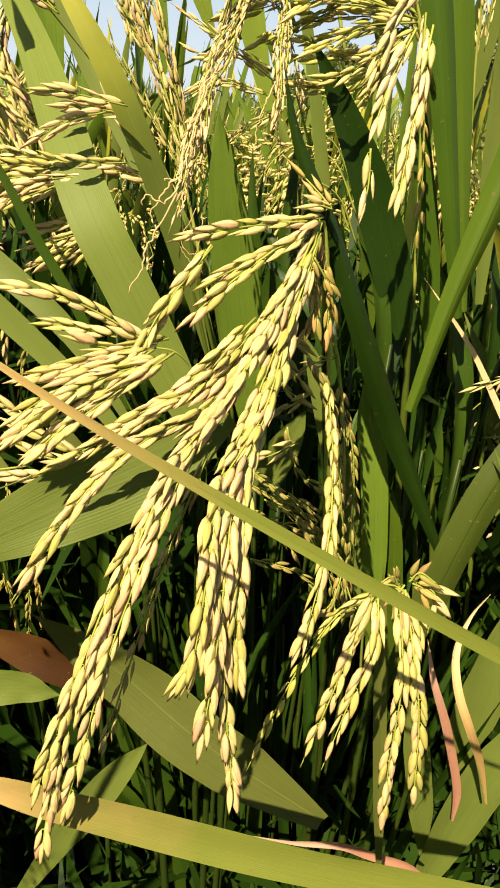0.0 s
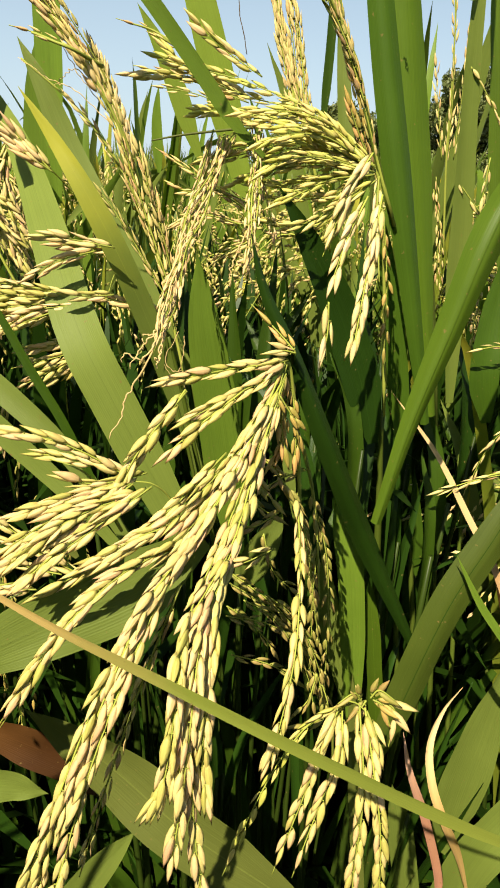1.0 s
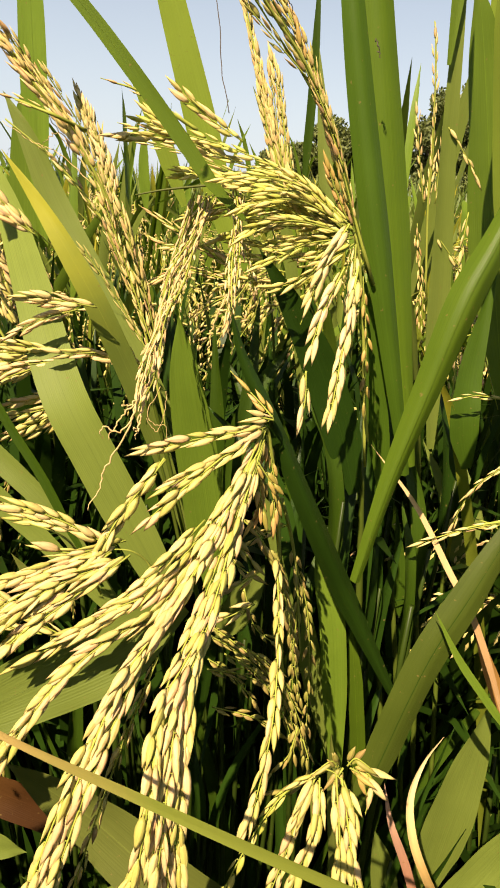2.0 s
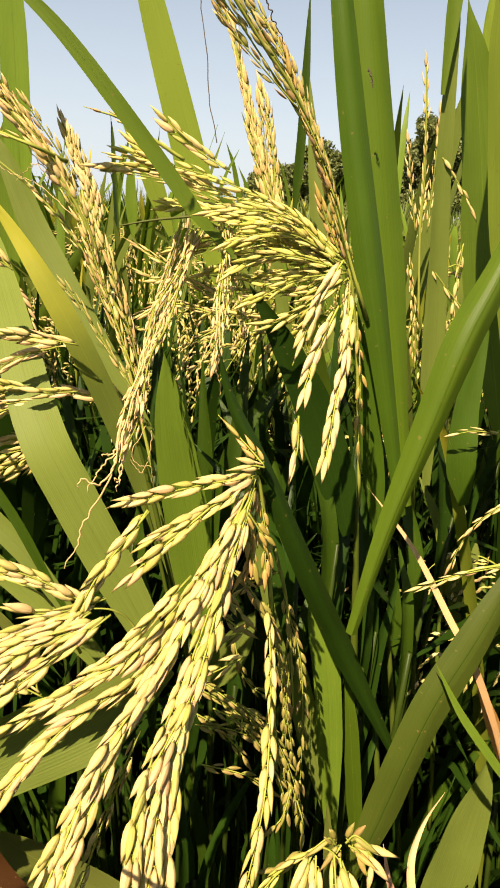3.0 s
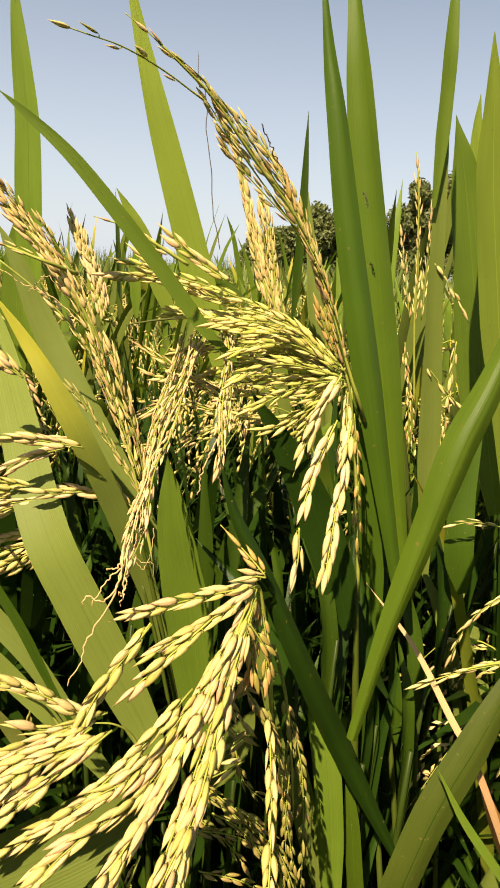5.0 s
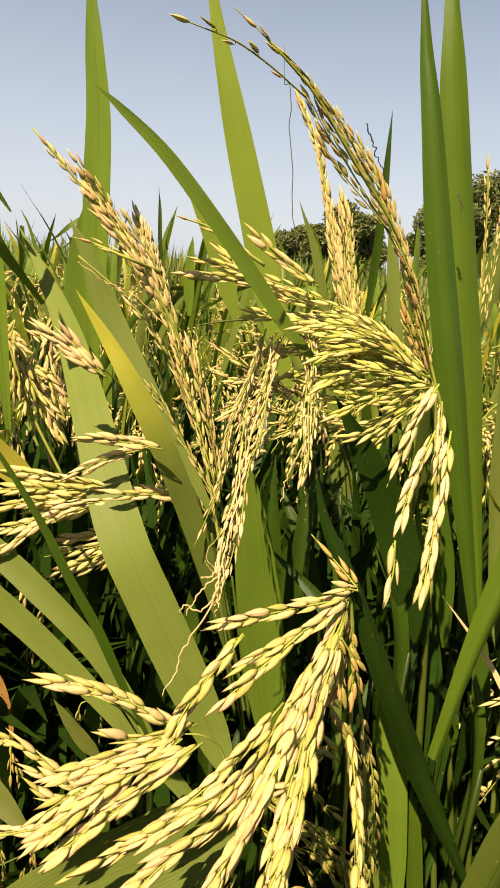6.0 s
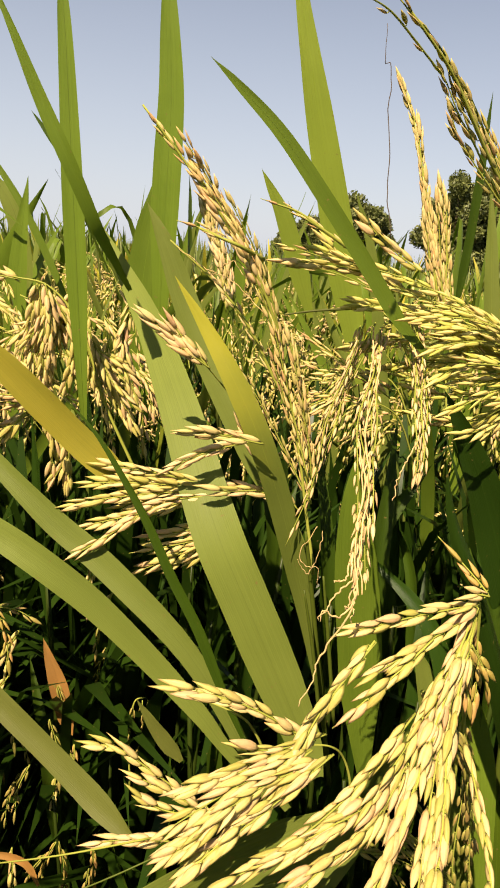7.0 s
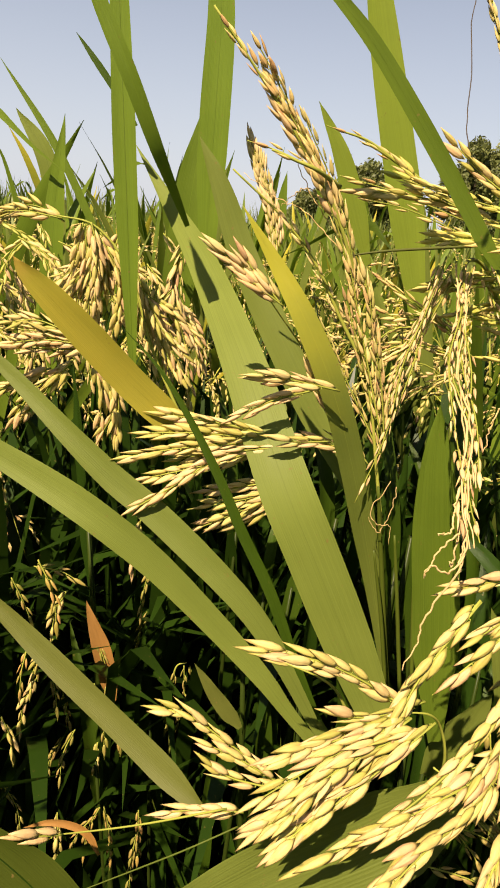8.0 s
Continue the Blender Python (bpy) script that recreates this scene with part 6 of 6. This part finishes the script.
stalk(plant_b, [(0.1012, 0.3450, 0.5346), (0.0905, 0.3450, 0.6757), (0.0804, 0.3395, 0.7803)], 0.00240, STALK)
stalk(plant_b, [(0.1428, 0.3670, 0.5076), (0.1234, 0.3725, 0.6335), (0.1159, 0.3780, 0.6845)], 0.00200, STALK)
stalk(plant_b, [(0.1511, 0.3780, 0.5226), (0.1429, 0.3890, 0.6194), (0.1356, 0.3945, 0.6973)], 0.00200, STALK)
stalk(plant_b, [(0.1693, 0.3890, 0.5099), (0.1620, 0.4000, 0.6103), (0.1568, 0.4110, 0.6954)], 0.00180, STALK)
stalk(plant_b, [(0.1246, 0.3615, 0.5416), (0.1107, 0.3670, 0.6379), (0.1034, 0.3725, 0.6918)], 0.00200, STALK)
stalk(plant_c, [(0.0013, 0.3340, 0.6777), (-0.0099, 0.3340, 0.7341), (-0.0210, 0.3285, 0.7900), (-0.0267, 0.3230, 0.8173)], 0.00130, STALK)
stalk(plant_c, [(-0.0020, 0.3270, 0.7183), (-0.0101, 0.3270, 0.7632), (-0.0161, 0.3270, 0.7951)], 0.0010, STALK)
stalk(plant_c, [(0.0041, 0.3300, 0.7167), (-0.0020, 0.3300, 0.7593), (-0.0059, 0.3300, 0.7905)], 0.0010, STALK)
stalk(plant_c, [(-0.0095, 0.3250, 0.7222), (-0.0167, 0.3250, 0.7579), (-0.0241, 0.3250, 0.7884)], 0.0010, STALK)
stalk(plant_b, [(0.0746, 0.3340, 0.8702), (0.0525, 0.3296, 0.9256), (0.0367, 0.3230, 0.9534), (0.0240, 0.3164, 0.9706), (0.0104, 0.3076, 0.9867), (-0.0025, 0.3010, 0.9980), (-0.0122, 0.2933, 1.0036)], 0.00045, STALK)
stalk(plant_b, [(0.0713, 0.3340, 0.8751), (0.0483, 0.3285, 0.9322), (0.0354, 0.3230, 0.9511), (0.0223, 0.3153, 0.9653), (0.0116, 0.3087, 0.9765), (0.0019, 0.3032, 0.9852)], 0.00040, STALK)
stalk(plant_b, [(0.0639, 0.3340, 0.9688), (0.0653, 0.3340, 0.9656), (0.0667, 0.3340, 0.9619)], 0.00025, HAIR, "bare_stalk")
stalk(plant_d, [(-0.0716, 0.2295, 0.7382), (-0.0863, 0.2240, 0.7336), (-0.1004, 0.2185, 0.7304), (-0.1140, 0.2130, 0.7277)], 0.00030, STALK)
stalk(plant_c, [(-0.0526, 0.3340, 0.9066), (-0.0668, 0.3340, 0.9185), (-0.0777, 0.3340, 0.9225), (-0.0909, 0.3340, 0.9301)], 0.00020, STRAW, "bare_stalk")
stalk(plant_c, [(-0.0532, 0.3340, 0.9106), (-0.0629, 0.3340, 0.9218), (-0.0692, 0.3340, 0.9310), (-0.0750, 0.3340, 0.9465)], 0.00020, STRAW, "bare_stalk")
stalk(plant_c, [(-0.0562, 0.3340, 0.9184), (-0.0666, 0.3340, 0.9264), (-0.0716, 0.3340, 0.9240), (-0.0763, 0.3340, 0.9197)], 0.00020, STRAW, "bare_stalk")
stalk(plant_h, [(0.0122, 0.3900, 0.9118), (-0.0062, 0.3900, 0.9093), (-0.0268, 0.3900, 0.9063), (-0.0430, 0.3900, 0.9029)], 0.0007, LEAF["moss"], "dead_stalk")

for (ear, tone), (verts, faces, ends) in massed.items():
    me = bpy.data.meshes.new("grain_mass")
    me.from_pydata(verts, [], faces)
    layer = me.uv_layers.new(name="UVMap")
    layer.data.foreach_set("uv", [c for f in faces for i in f for c in ends[i]])
    hang("grain_mass", me, grain_material("grain_mass_" + tone, TONES[tone], True), bpy.data.objects[ear], kind="stuff")

# ---- stems of the plants at hand ----
chance = random.Random(23)
for plant, spread, count in ((plant_a, 0.030, 9), (plant_b, 0.035, 12), (plant_c, 0.03, 9), (plant_d, 0.045, 10), (plant_e, 0.04, 9), (plant_g, 0.02, 4), (plant_h, 0.03, 7), (plant_i, 0.02, 4)):
    foot = plant.location
    for k in range(count):
        a = k * 2.4 + chance.random()
        low = Vector((foot.x + 0.4 * spread * math.cos(a), foot.y + 0.02 + 0.4 * spread * math.sin(a), 0.0))
        top = Vector((foot.x + 1.5 * spread * math.cos(a) + chance.gauss(0, 0.008), foot.y + 0.03 + 1.1 * spread * math.sin(a), chance.uniform(0.54, 0.77)))
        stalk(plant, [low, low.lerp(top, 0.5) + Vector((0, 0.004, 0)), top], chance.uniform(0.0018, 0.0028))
        # Inner leaves take shade-darkened greens.
        tilt = Vector((chance.gauss(0, 0.02), chance.uniform(0.01, 0.05), chance.uniform(0.04, 0.10)))
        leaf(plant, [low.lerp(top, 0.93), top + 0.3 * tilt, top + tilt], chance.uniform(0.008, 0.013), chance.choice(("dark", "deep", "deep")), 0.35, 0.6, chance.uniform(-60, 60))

# Low leaves whose near-black greens stand for shade between the stems.
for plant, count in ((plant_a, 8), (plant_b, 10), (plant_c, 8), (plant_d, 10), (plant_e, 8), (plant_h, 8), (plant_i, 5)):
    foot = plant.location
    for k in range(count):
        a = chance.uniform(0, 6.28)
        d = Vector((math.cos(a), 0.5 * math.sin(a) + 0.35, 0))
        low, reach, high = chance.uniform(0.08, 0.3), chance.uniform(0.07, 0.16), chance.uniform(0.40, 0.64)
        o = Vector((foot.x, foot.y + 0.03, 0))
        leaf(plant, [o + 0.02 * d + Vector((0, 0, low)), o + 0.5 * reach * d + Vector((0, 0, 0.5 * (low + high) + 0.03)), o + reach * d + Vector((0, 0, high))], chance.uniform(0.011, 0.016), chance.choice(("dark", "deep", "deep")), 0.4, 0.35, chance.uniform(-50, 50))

# ---- the field behind and around ----


def drooping_ear(bm, start, heading, rng, fine):
    """One ear of a plant farther off: bm takes the grains along its hanging side stalks; returns the stalks."""
    reach = Vector((math.cos(heading), math.sin(heading), 0))
    line = spline([start, start + 0.03 * reach + Vector((0, 0, 0.05)), start + 0.075 * reach + Vector((0, 0, 0.055)), start + 0.12 * reach + Vector((0, 0, -0.01))], 16)
    stem = bmesh.new()
    tube(stem, line, [0.001 - 0.00004 * i for i in range(16)], 4 if fine else 3)
    sides, step = (5, 0.0046) if fine else (3, 0.0062)
    for k in range(9 if fine else 7):
        p = line[3 + int(12 * k / (9 if fine else 7))]
        swing = Vector((rng.gauss(0, 0.014), rng.gauss(0, 0.014), 0))
        long = rng.uniform(0.045, 0.075)
        twig = spline([p, p + 0.35 * long * reach + swing * 0.5 + Vector((0, 0, -0.1 * long)), p + 0.6 * long * reach + swing + Vector((0, 0, -0.85 * long))], 12)
        if fine:
            tube(stem, twig, [0.0003] * 12, 3)
        way = tangents(twig)
        for n in range(int(long / step)):
            i = min(11, 1 + int(11 * n * step / long))
            side = way[i].cross(Vector((rng.gauss(0, 1), rng.gauss(0, 1), 0.3))).normalized()
            up = side.cross(way[i])
            aim = (way[i] + side * rng.uniform(0.05, 0.35)).normalized()
            foot = twig[i] + 0.001 * side
            tip = foot + aim * 0.0088
            rings = []
            for at, r in ((0.25, 0.0012), (0.62, 0.00125)) if fine else ((0.45, 0.0016),):
                rings.append([bm.verts.new(foot.lerp(tip, at) + r * (math.cos(a) * side + math.sin(a) * up)) for a in (6.2832 * q / sides for q in range(sides))])
            lo, hi = bm.verts.new(foot), bm.verts.new(tip)
            for q in range(sides):
                w = (q + 1) % sides
                bm.faces.new((lo, rings[0][w], rings[0][q]))
                bm.faces.new((hi, rings[-1][q], rings[-1][w]))
                if fine:
                    bm.faces.new((rings[0][q], rings[0][w], rings[1][w], rings[1][q]))
    return stem


def gather(foot, pieces, whole):
    """Hang pieces (name, bmesh, material) under a plant: each by itself, or joined by kind where the plant stands far off."""
    if whole:
        for name, bm, material, smooth in pieces:
            if name == "grain_mass":
                part(name, bm, material, last, smooth=smooth, kind="stuff")
            else:
                last = part(name, bm, material, foot, smooth=smooth)
        return
    kinds_of = {}
    for name, bm, material, smooth in pieces:
        kinds_of.setdefault((name, material, smooth), []).append(bm)
    for (name, material, smooth), group in kinds_of.items():
        joined = bmesh.new()
        for bm in group:
            me = bpy.data.meshes.new(name)
            bm.to_mesh(me)
            bm.free()
            joined.from_mesh(me)
            bpy.data.meshes.remove(me)
        part({"stem": "straw", "leaf": "greenery", "panicle": "ear_stalk", "grain_mass": "grain_mass"}[name], joined, material, foot, smooth=smooth, kind="stuff")


def field_plant(seed, whole):
    """A whole rice plant for the field: stems, upright and low leaves, and ears."""
    rng = random.Random(seed)
    foot = hill(0, 0, "rice plant with green leaves and drooping golden ears")
    pieces = []
    for k in range(9):
        a = k * 2.4
        top = Vector((0.08 * math.cos(a), 0.08 * math.sin(a), rng.uniform(0.6, 0.75)))
        bm = bmesh.new()
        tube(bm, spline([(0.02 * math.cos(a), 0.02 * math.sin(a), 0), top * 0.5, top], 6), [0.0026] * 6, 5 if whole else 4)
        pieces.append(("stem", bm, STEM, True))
    for k in range(25):
        a = k * 2.4 + rng.random()
        d = Vector((math.cos(a), math.sin(a), 0))
        bm = bmesh.new()
        if k < 14:
            reach, high, low = rng.uniform(0.05, 0.20), rng.uniform(0.82, 1.05), rng.uniform(0.40, 0.60)
            kind = rng.choice(("green", "light", "light", "green", "yellow"))
        else:
            reach, high, low = rng.uniform(0.10, 0.22), rng.uniform(0.45, 0.75), rng.uniform(0.10, 0.35)
            # Low leaves mostly get greens with the shade already in them.
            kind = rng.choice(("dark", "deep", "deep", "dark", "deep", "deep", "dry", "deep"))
        bend = rng.random() < 0.3
        pts = [0.03 * d + Vector((0, 0, low)), (0.03 + reach * 0.35) * d + Vector((0, 0, low + (high - low) * 0.5)), (0.03 + reach * 0.75) * d + Vector((0, 0, high * 0.93)), (0.03 + reach * (1.3 if bend else 1.0)) * d + Vector((0, 0, high * 0.9 if bend else high))]
        ribbon(bm, spline(pts, 14), rng.uniform(0.011, 0.017), 0.4, 0.35, rng.uniform(-60, 60), TOWARDS, rng.uniform(-0.5, 0.5), 0, (-1, 0, 1))
        pieces.append(("leaf", bm, LEAF[kind], True))
    for k in range(8 if whole else 6):
        a = k * (0.8 if whole else 1.05) + rng.random()
        bm = bmesh.new()
        stem = drooping_ear(bm, Vector((0.05 * math.cos(a), 0.05 * math.sin(a), rng.uniform(0.70, 0.82))), a, rng, whole)
        pieces += [("panicle", stem, EAR_STALK, True), ("grain_mass", bm, GRAIN_FAR, whole)]
    gather(foot, pieces, whole)
    return foot


spots = {True: [], False: []}
rows = random.Random(3)
for j in range(-9, 15):
    for i in range(-14, 15):
        x, y = 0.15 * i + rows.uniform(-0.04, 0.04), 0.66 + 0.15 * j + rows.uniform(-0.03, 0.03)
        if -0.16 < y < 0.58 and abs(x) < (0.27 if y > 0.38 else 0.36):
            continue
        if y > 0.55 and abs(x + 0.03) > 0.42 * y + 0.25 or y < 0.55 and abs(x) > 0.8 or y < -0.4:
            continue
        if y < 0.72 and -0.40 < x < 0.04:
            continue
        spots[0.36 < y < 0.95 and abs(x + 0.03) < 0.52].append((x, y))
# Low unseen plants below the camera, added to cut sun on the lower stems.
for j in range(3):
    for i in range(-3, 4):
        spots[False].append((0.11 * i + rows.uniform(-0.03, 0.03), -0.12 + 0.11 * j + rows.uniform(-0.02, 0.02)))
# The last four are added unseen at the left to shade the lower plants.
spots[False] += [(0.27, 0.42), (0.22, 0.56), (0.33, 0.30), (-0.36, 0.60), (-0.42, -0.05), (-0.42, 0.07), (-0.43, 0.19), (-0.42, 0.31)]
for whole, places in spots.items():
    kinds = [field_plant(s + 10 * whole, whole) for s in range(5)]
    for n, (x, y) in enumerate(places):
        m = Matrix.Translation((x, y, 0.01)) @ Matrix.Rotation(rows.uniform(0, 6.28), 4, "Z") @ Matrix.Scale(rows.uniform(0.9, 1.03) if y > 0.4 else 1.0 if x < -0.3 else 0.86 if y < -0.17 or abs(x) > 0.37 else 0.52, 4)
        if n < len(kinds):
            kinds[n].matrix_basis = m
        else:
            copy_thing(kinds[n % 5], m)

# ---- the crop farther off ----


def crop(name, count, near, far, wide, high, material, seed, label, half=0.75, droop=False):
    """Many bent blades scattered over a wedge of the field, in one mesh."""
    rng = np.random.default_rng(seed)
    d = near * (far / near) ** rng.random(count)
    a = rng.uniform(-half, half, count)
    x, y = d * np.sin(a) - 0.03, d * np.cos(a)
    h = high * rng.uniform(0.86, 1.04, count)
    w = wide * np.maximum(1.0, d / 9.0) * rng.uniform(0.6, 1.2, count)
    lean, turn = rng.uniform(0.02, 0.16, count), rng.uniform(0, 6.283, count)
    lx, ly = lean * np.cos(turn), lean * np.sin(turn)
    verts = np.zeros((count, 5, 3))
    cx, cy = np.cos(turn + 1.2), np.sin(turn + 1.2)
    low = h * 0.55
    top = h * (0.86 if droop else 1.0)
    for k, (f, hh, ww) in enumerate(((0, low, -1), (0, low, 1), (0.5, h * (0.97 if droop else 0.85), -0.8), (0.5, h * (0.97 if droop else 0.85), 0.8), (1.0, top, 0))):
        verts[:, k, 0] = x + lx * f + cx * w * ww / 2
        verts[:, k, 1] = y + ly * f + cy * w * ww / 2
        verts[:, k, 2] = hh
    base = (np.arange(count) * 5)[:, None]
    quads = (base + np.array([[0, 1, 3, 2]])).tolist()
    tris = (base + np.array([[2, 3, 4]])).tolist()
    me = bpy.data.meshes.new(name)
    me.from_pydata(verts.reshape(-1, 3).tolist(), [], quads + tris)
    me.update()
    return tagged(hang(name, me, material, None, smooth=False), label=label, category="crop", kind="stuff")


def arching(name, count, near, far, material, seed, label, tall=(0.7, 1.0), ahead=False):
    """Arching blades of the crop beside and behind, in one mesh."""
    rng = np.random.default_rng(seed)
    d = np.sqrt(rng.uniform(near * near, far * far, count))
    a = rng.uniform(0, 2 * np.pi, count)
    x, y = d * np.sin(a), 0.1 + d * np.cos(a)
    seen = (y > 0.4) & (np.abs(x + 0.03) < 0.42 * y + 0.25)
    keep = seen if ahead else ~seen
    x, y = x[keep], y[keep]
    count = len(x)
    h, w = rng.uniform(*tall, count), rng.uniform(0.010, 0.018, count)
    lean, turn = rng.uniform(0.05, 0.28, count), rng.uniform(0, 6.283, count)
    verts = np.zeros((count, 9, 3))
    for k in range(9):
        s = min(k // 2, 4) / 4
        side = 0 if k == 8 else (1 - 0.6 * s) * (0.5 if k % 2 else -0.5)
        verts[:, k, 0] = x + lean * s * np.cos(turn) - side * w * np.sin(turn)
        verts[:, k, 1] = y + lean * s * np.sin(turn) + side * w * np.cos(turn)
        verts[:, k, 2] = h * (0.35 + 1.0 * s - (0.35 + lean) * s * s)
    base = (np.arange(count) * 9)[:, None]
    faces = []
    for k in (0, 2, 4):
        faces += (base + np.array([[k, k + 1, k + 3, k + 2]])).tolist()
    faces += (base + np.array([[6, 7, 8]])).tolist()
    me = bpy.data.meshes.new(name)
    me.from_pydata(verts.reshape(-1, 3).tolist(), [], faces)
    return tagged(hang(name, me, material, None), label=label, category="crop", kind="stuff")


def hanging_ears(name, count, near, far, seed, label):
    """Drooping ears of the crop beside and behind, grain by grain, in one mesh."""
    rng = np.random.default_rng(seed)
    d = np.sqrt(rng.uniform(near * near, far * far, count))
    a = rng.uniform(0, 2 * np.pi, count)
    x, y = d * np.sin(a), 0.1 + d * np.cos(a)
    keep = ~((y > 0.4) & (np.abs(x + 0.03) < 0.42 * y + 0.25))
    x, y = x[keep], y[keep]
    count, each = len(x), 22
    turn, top = rng.uniform(0, 6.283, (count, 1)), rng.uniform(0.76, 0.9, (count, 1))
    s = rng.uniform(0, 1, (count, each))
    gx = x[:, None] + 0.13 * s * np.cos(turn) + rng.normal(0, 0.008, s.shape)
    gy = y[:, None] + 0.13 * s * np.sin(turn) + rng.normal(0, 0.008, s.shape)
    gz = top + 0.06 * s - 0.17 * s * s + rng.normal(0, 0.008, s.shape)
    foot = np.stack([gx, gy, gz], -1).reshape(-1, 3)
    aim = np.stack([np.cos(turn) * (1.2 - s), np.sin(turn) * (1.2 - s), -0.2 - 1.2 * s], -1).reshape(-1, 3) + rng.normal(0, 0.25, foot.shape)
    aim *= 0.011 / np.linalg.norm(aim, axis=1)[:, None]
    side = np.cross(aim, (0.3, 0.5, 0.8))
    side *= 0.0017 / np.linalg.norm(side, axis=1)[:, None]
    up = np.cross(side, aim)
    up *= 0.0017 / np.linalg.norm(up, axis=1)[:, None]
    mid = foot + 0.45 * aim
    verts = np.stack([foot, mid + side, mid - 0.5 * side + 0.87 * up, mid - 0.5 * side - 0.87 * up, foot + aim], 1)
    base = (np.arange(len(foot)) * 5)[:, None]
    faces = []
    for k in ((0, 2, 1), (0, 3, 2), (0, 1, 3), (4, 1, 2), (4, 2, 3), (4, 3, 1)):
        faces += (base + np.array([k])).tolist()
    me = bpy.data.meshes.new(name)
    me.from_pydata(verts.reshape(-1, 3).tolist(), [], faces)
    return tagged(hang(name, me, GRAIN_FAR, None, smooth=False), label=label, category="crop", kind="stuff")


crop("rice_crop", 30000, 2.5, 90, 0.016, 0.97, BLADES, 1, "green rice leaves filling the far field")
crop("rice_ears", 17000, 2.5, 90, 0.018, 0.88, GRAIN_FAR, 2, "golden rice ears filling the far field", droop=True)
crop("rice_crop", 40000, 2.6, 60, 0.02, 0.97, BLADES, 3, "green rice leaves of the field all round", half=3.14)
crop("rice_ears", 16000, 2.6, 40, 0.02, 0.88, GRAIN_FAR, 4, "golden rice ears of the field all round", half=3.14, droop=True)
arching("rice_crop", 24000, 0.60, 3.4, BLADES, 5, "arching green rice leaves round the plants at hand")
# Near-black blades put the shade of the gaps into their colour.
arching("rice_crop", 26000, 0.30, 1.7, LEAF["deep"], 7, "lower leaves between the rice stems, shade put into their dark green", (0.26, 0.58), True)
arching("rice_crop", 5000, 0.0, 0.55, LEAF["deep"], 8, "leaves low over the wet earth, shade put into their dark green", (0.18, 0.42))
# Added curtain of near-black leaves stands in for deep shade behind.
arching("rice_crop", 16000, 0.40, 0.95, LEAF["deep"], 9, "added leaves crowded behind the plants at hand, coloured dark as shade", (0.66, 0.92), True)
hanging_ears("rice_ears", 3000, 0.65, 3.1, 6, "drooping golden rice ears round the plants at hand")

rim = np.geomspace(2.6, 290, 40)
turns = np.linspace(0, 2 * np.pi, 121)[:-1]
verts = [(r * math.cos(t), r * math.sin(t), 0.56 + 0.08 * noise.noise(Vector((2.3 * r * math.cos(t), 2.3 * r * math.sin(t), 1)))) for r in rim for t in turns]
faces = [(120 * i + k, 120 * i + (k + 1) % 120, 120 * (i + 1) + (k + 1) % 120, 120 * (i + 1) + k) for i in range(39) for k in range(120)]
me = bpy.data.meshes.new("crop_canopy")
me.from_pydata(verts, [], faces)
tagged(hang("crop_canopy", me, CANOPY, None), label="dense green and golden canopy of the far rice field", category="crop", kind="stuff")

# ---- trees at the field's edge ----


def tree(x, y, high, wide, seed, label):
    """A broad tree: trunk, limbs and a crown of leaf tufts with gaps."""
    rng = random.Random(seed)
    foot = new("tree")
    foot.location = (x, y, 0)
    foot.matrix_world = Matrix.Translation((x, y, 0))
    tagged(foot, label=label, category="tree", group="trees at the edge of the field")
    o = Vector((x, y, 0))
    bm = bmesh.new()
    tube(bm, spline([o, o + Vector((0.15, 0, high * 0.25)), o + Vector((0.0, 0.1, high * 0.6))], 8), [0.26 - 0.02 * i for i in range(8)], 8)
    part("trunk", bm, BARK, foot)
    lumps = []
    for k in range(36):
        a, r = k * 2.4, wide * rng.uniform(0.05, 0.5)
        end = o + Vector((r * math.cos(a), r * math.sin(a), high * rng.uniform(0.16, 0.90 - 0.3 * r / wide)))
        lumps.append((end, wide * rng.uniform(0.14, 0.24)))
        if k % 2 == 0:
            bm = bmesh.new()
            tube(bm, spline([o + Vector((0, 0, high * rng.uniform(0.22, 0.4))), o.lerp(end, 0.6) + Vector((0, 0, 0.15 * high)), end], 6), [0.11 - 0.015 * i for i in range(6)], 5)
            part("limb", bm, BARK, foot)
    verts, faces = [], []
    for end, r in lumps:
        for _ in range(620):
            d = Vector((rng.gauss(0, 1), rng.gauss(0, 1), rng.gauss(0, 0.75)))
            p = end + d.normalized() * r * rng.uniform(0.55, 1.12)
            u = Vector((rng.gauss(0, 1), rng.gauss(0, 1), rng.gauss(0, 1))).normalized()
            v = u.cross(Vector((rng.gauss(0, 1), rng.gauss(0, 1), rng.gauss(0, 1)))).normalized()
            s = rng.uniform(0.10, 0.24)
            n = len(verts)
            verts += [p - u * s, p + v * s * 0.5, p + u * s, p - v * s * 0.5]
            faces.append((n, n + 1, n + 2, n + 3))
    me = bpy.data.meshes.new("crown")
    me.from_pydata(verts, [], faces)
    hang("crown", me, CROWN, foot, smooth=False)


for k, (x, y, high, wide) in enumerate(((2.2, 60, 3.9, 3.0), (4.6, 61, 5.0, 3.8), (7.6, 60, 6.9, 4.8), (9.7, 61, 5.6, 3.2), (16.0, 60, 10.0, 5.6), (19.0, 61, 10.8, 6.4), (22.4, 60, 10.6, 6.6), (26.4, 62, 11.0, 7.2), (31.0, 61, 11.0, 7.2), (36.0, 62, 11.2, 7.4))):
    tree(x, y, high, wide, 40 + k, "broad olive-green tree beyond the rice field")
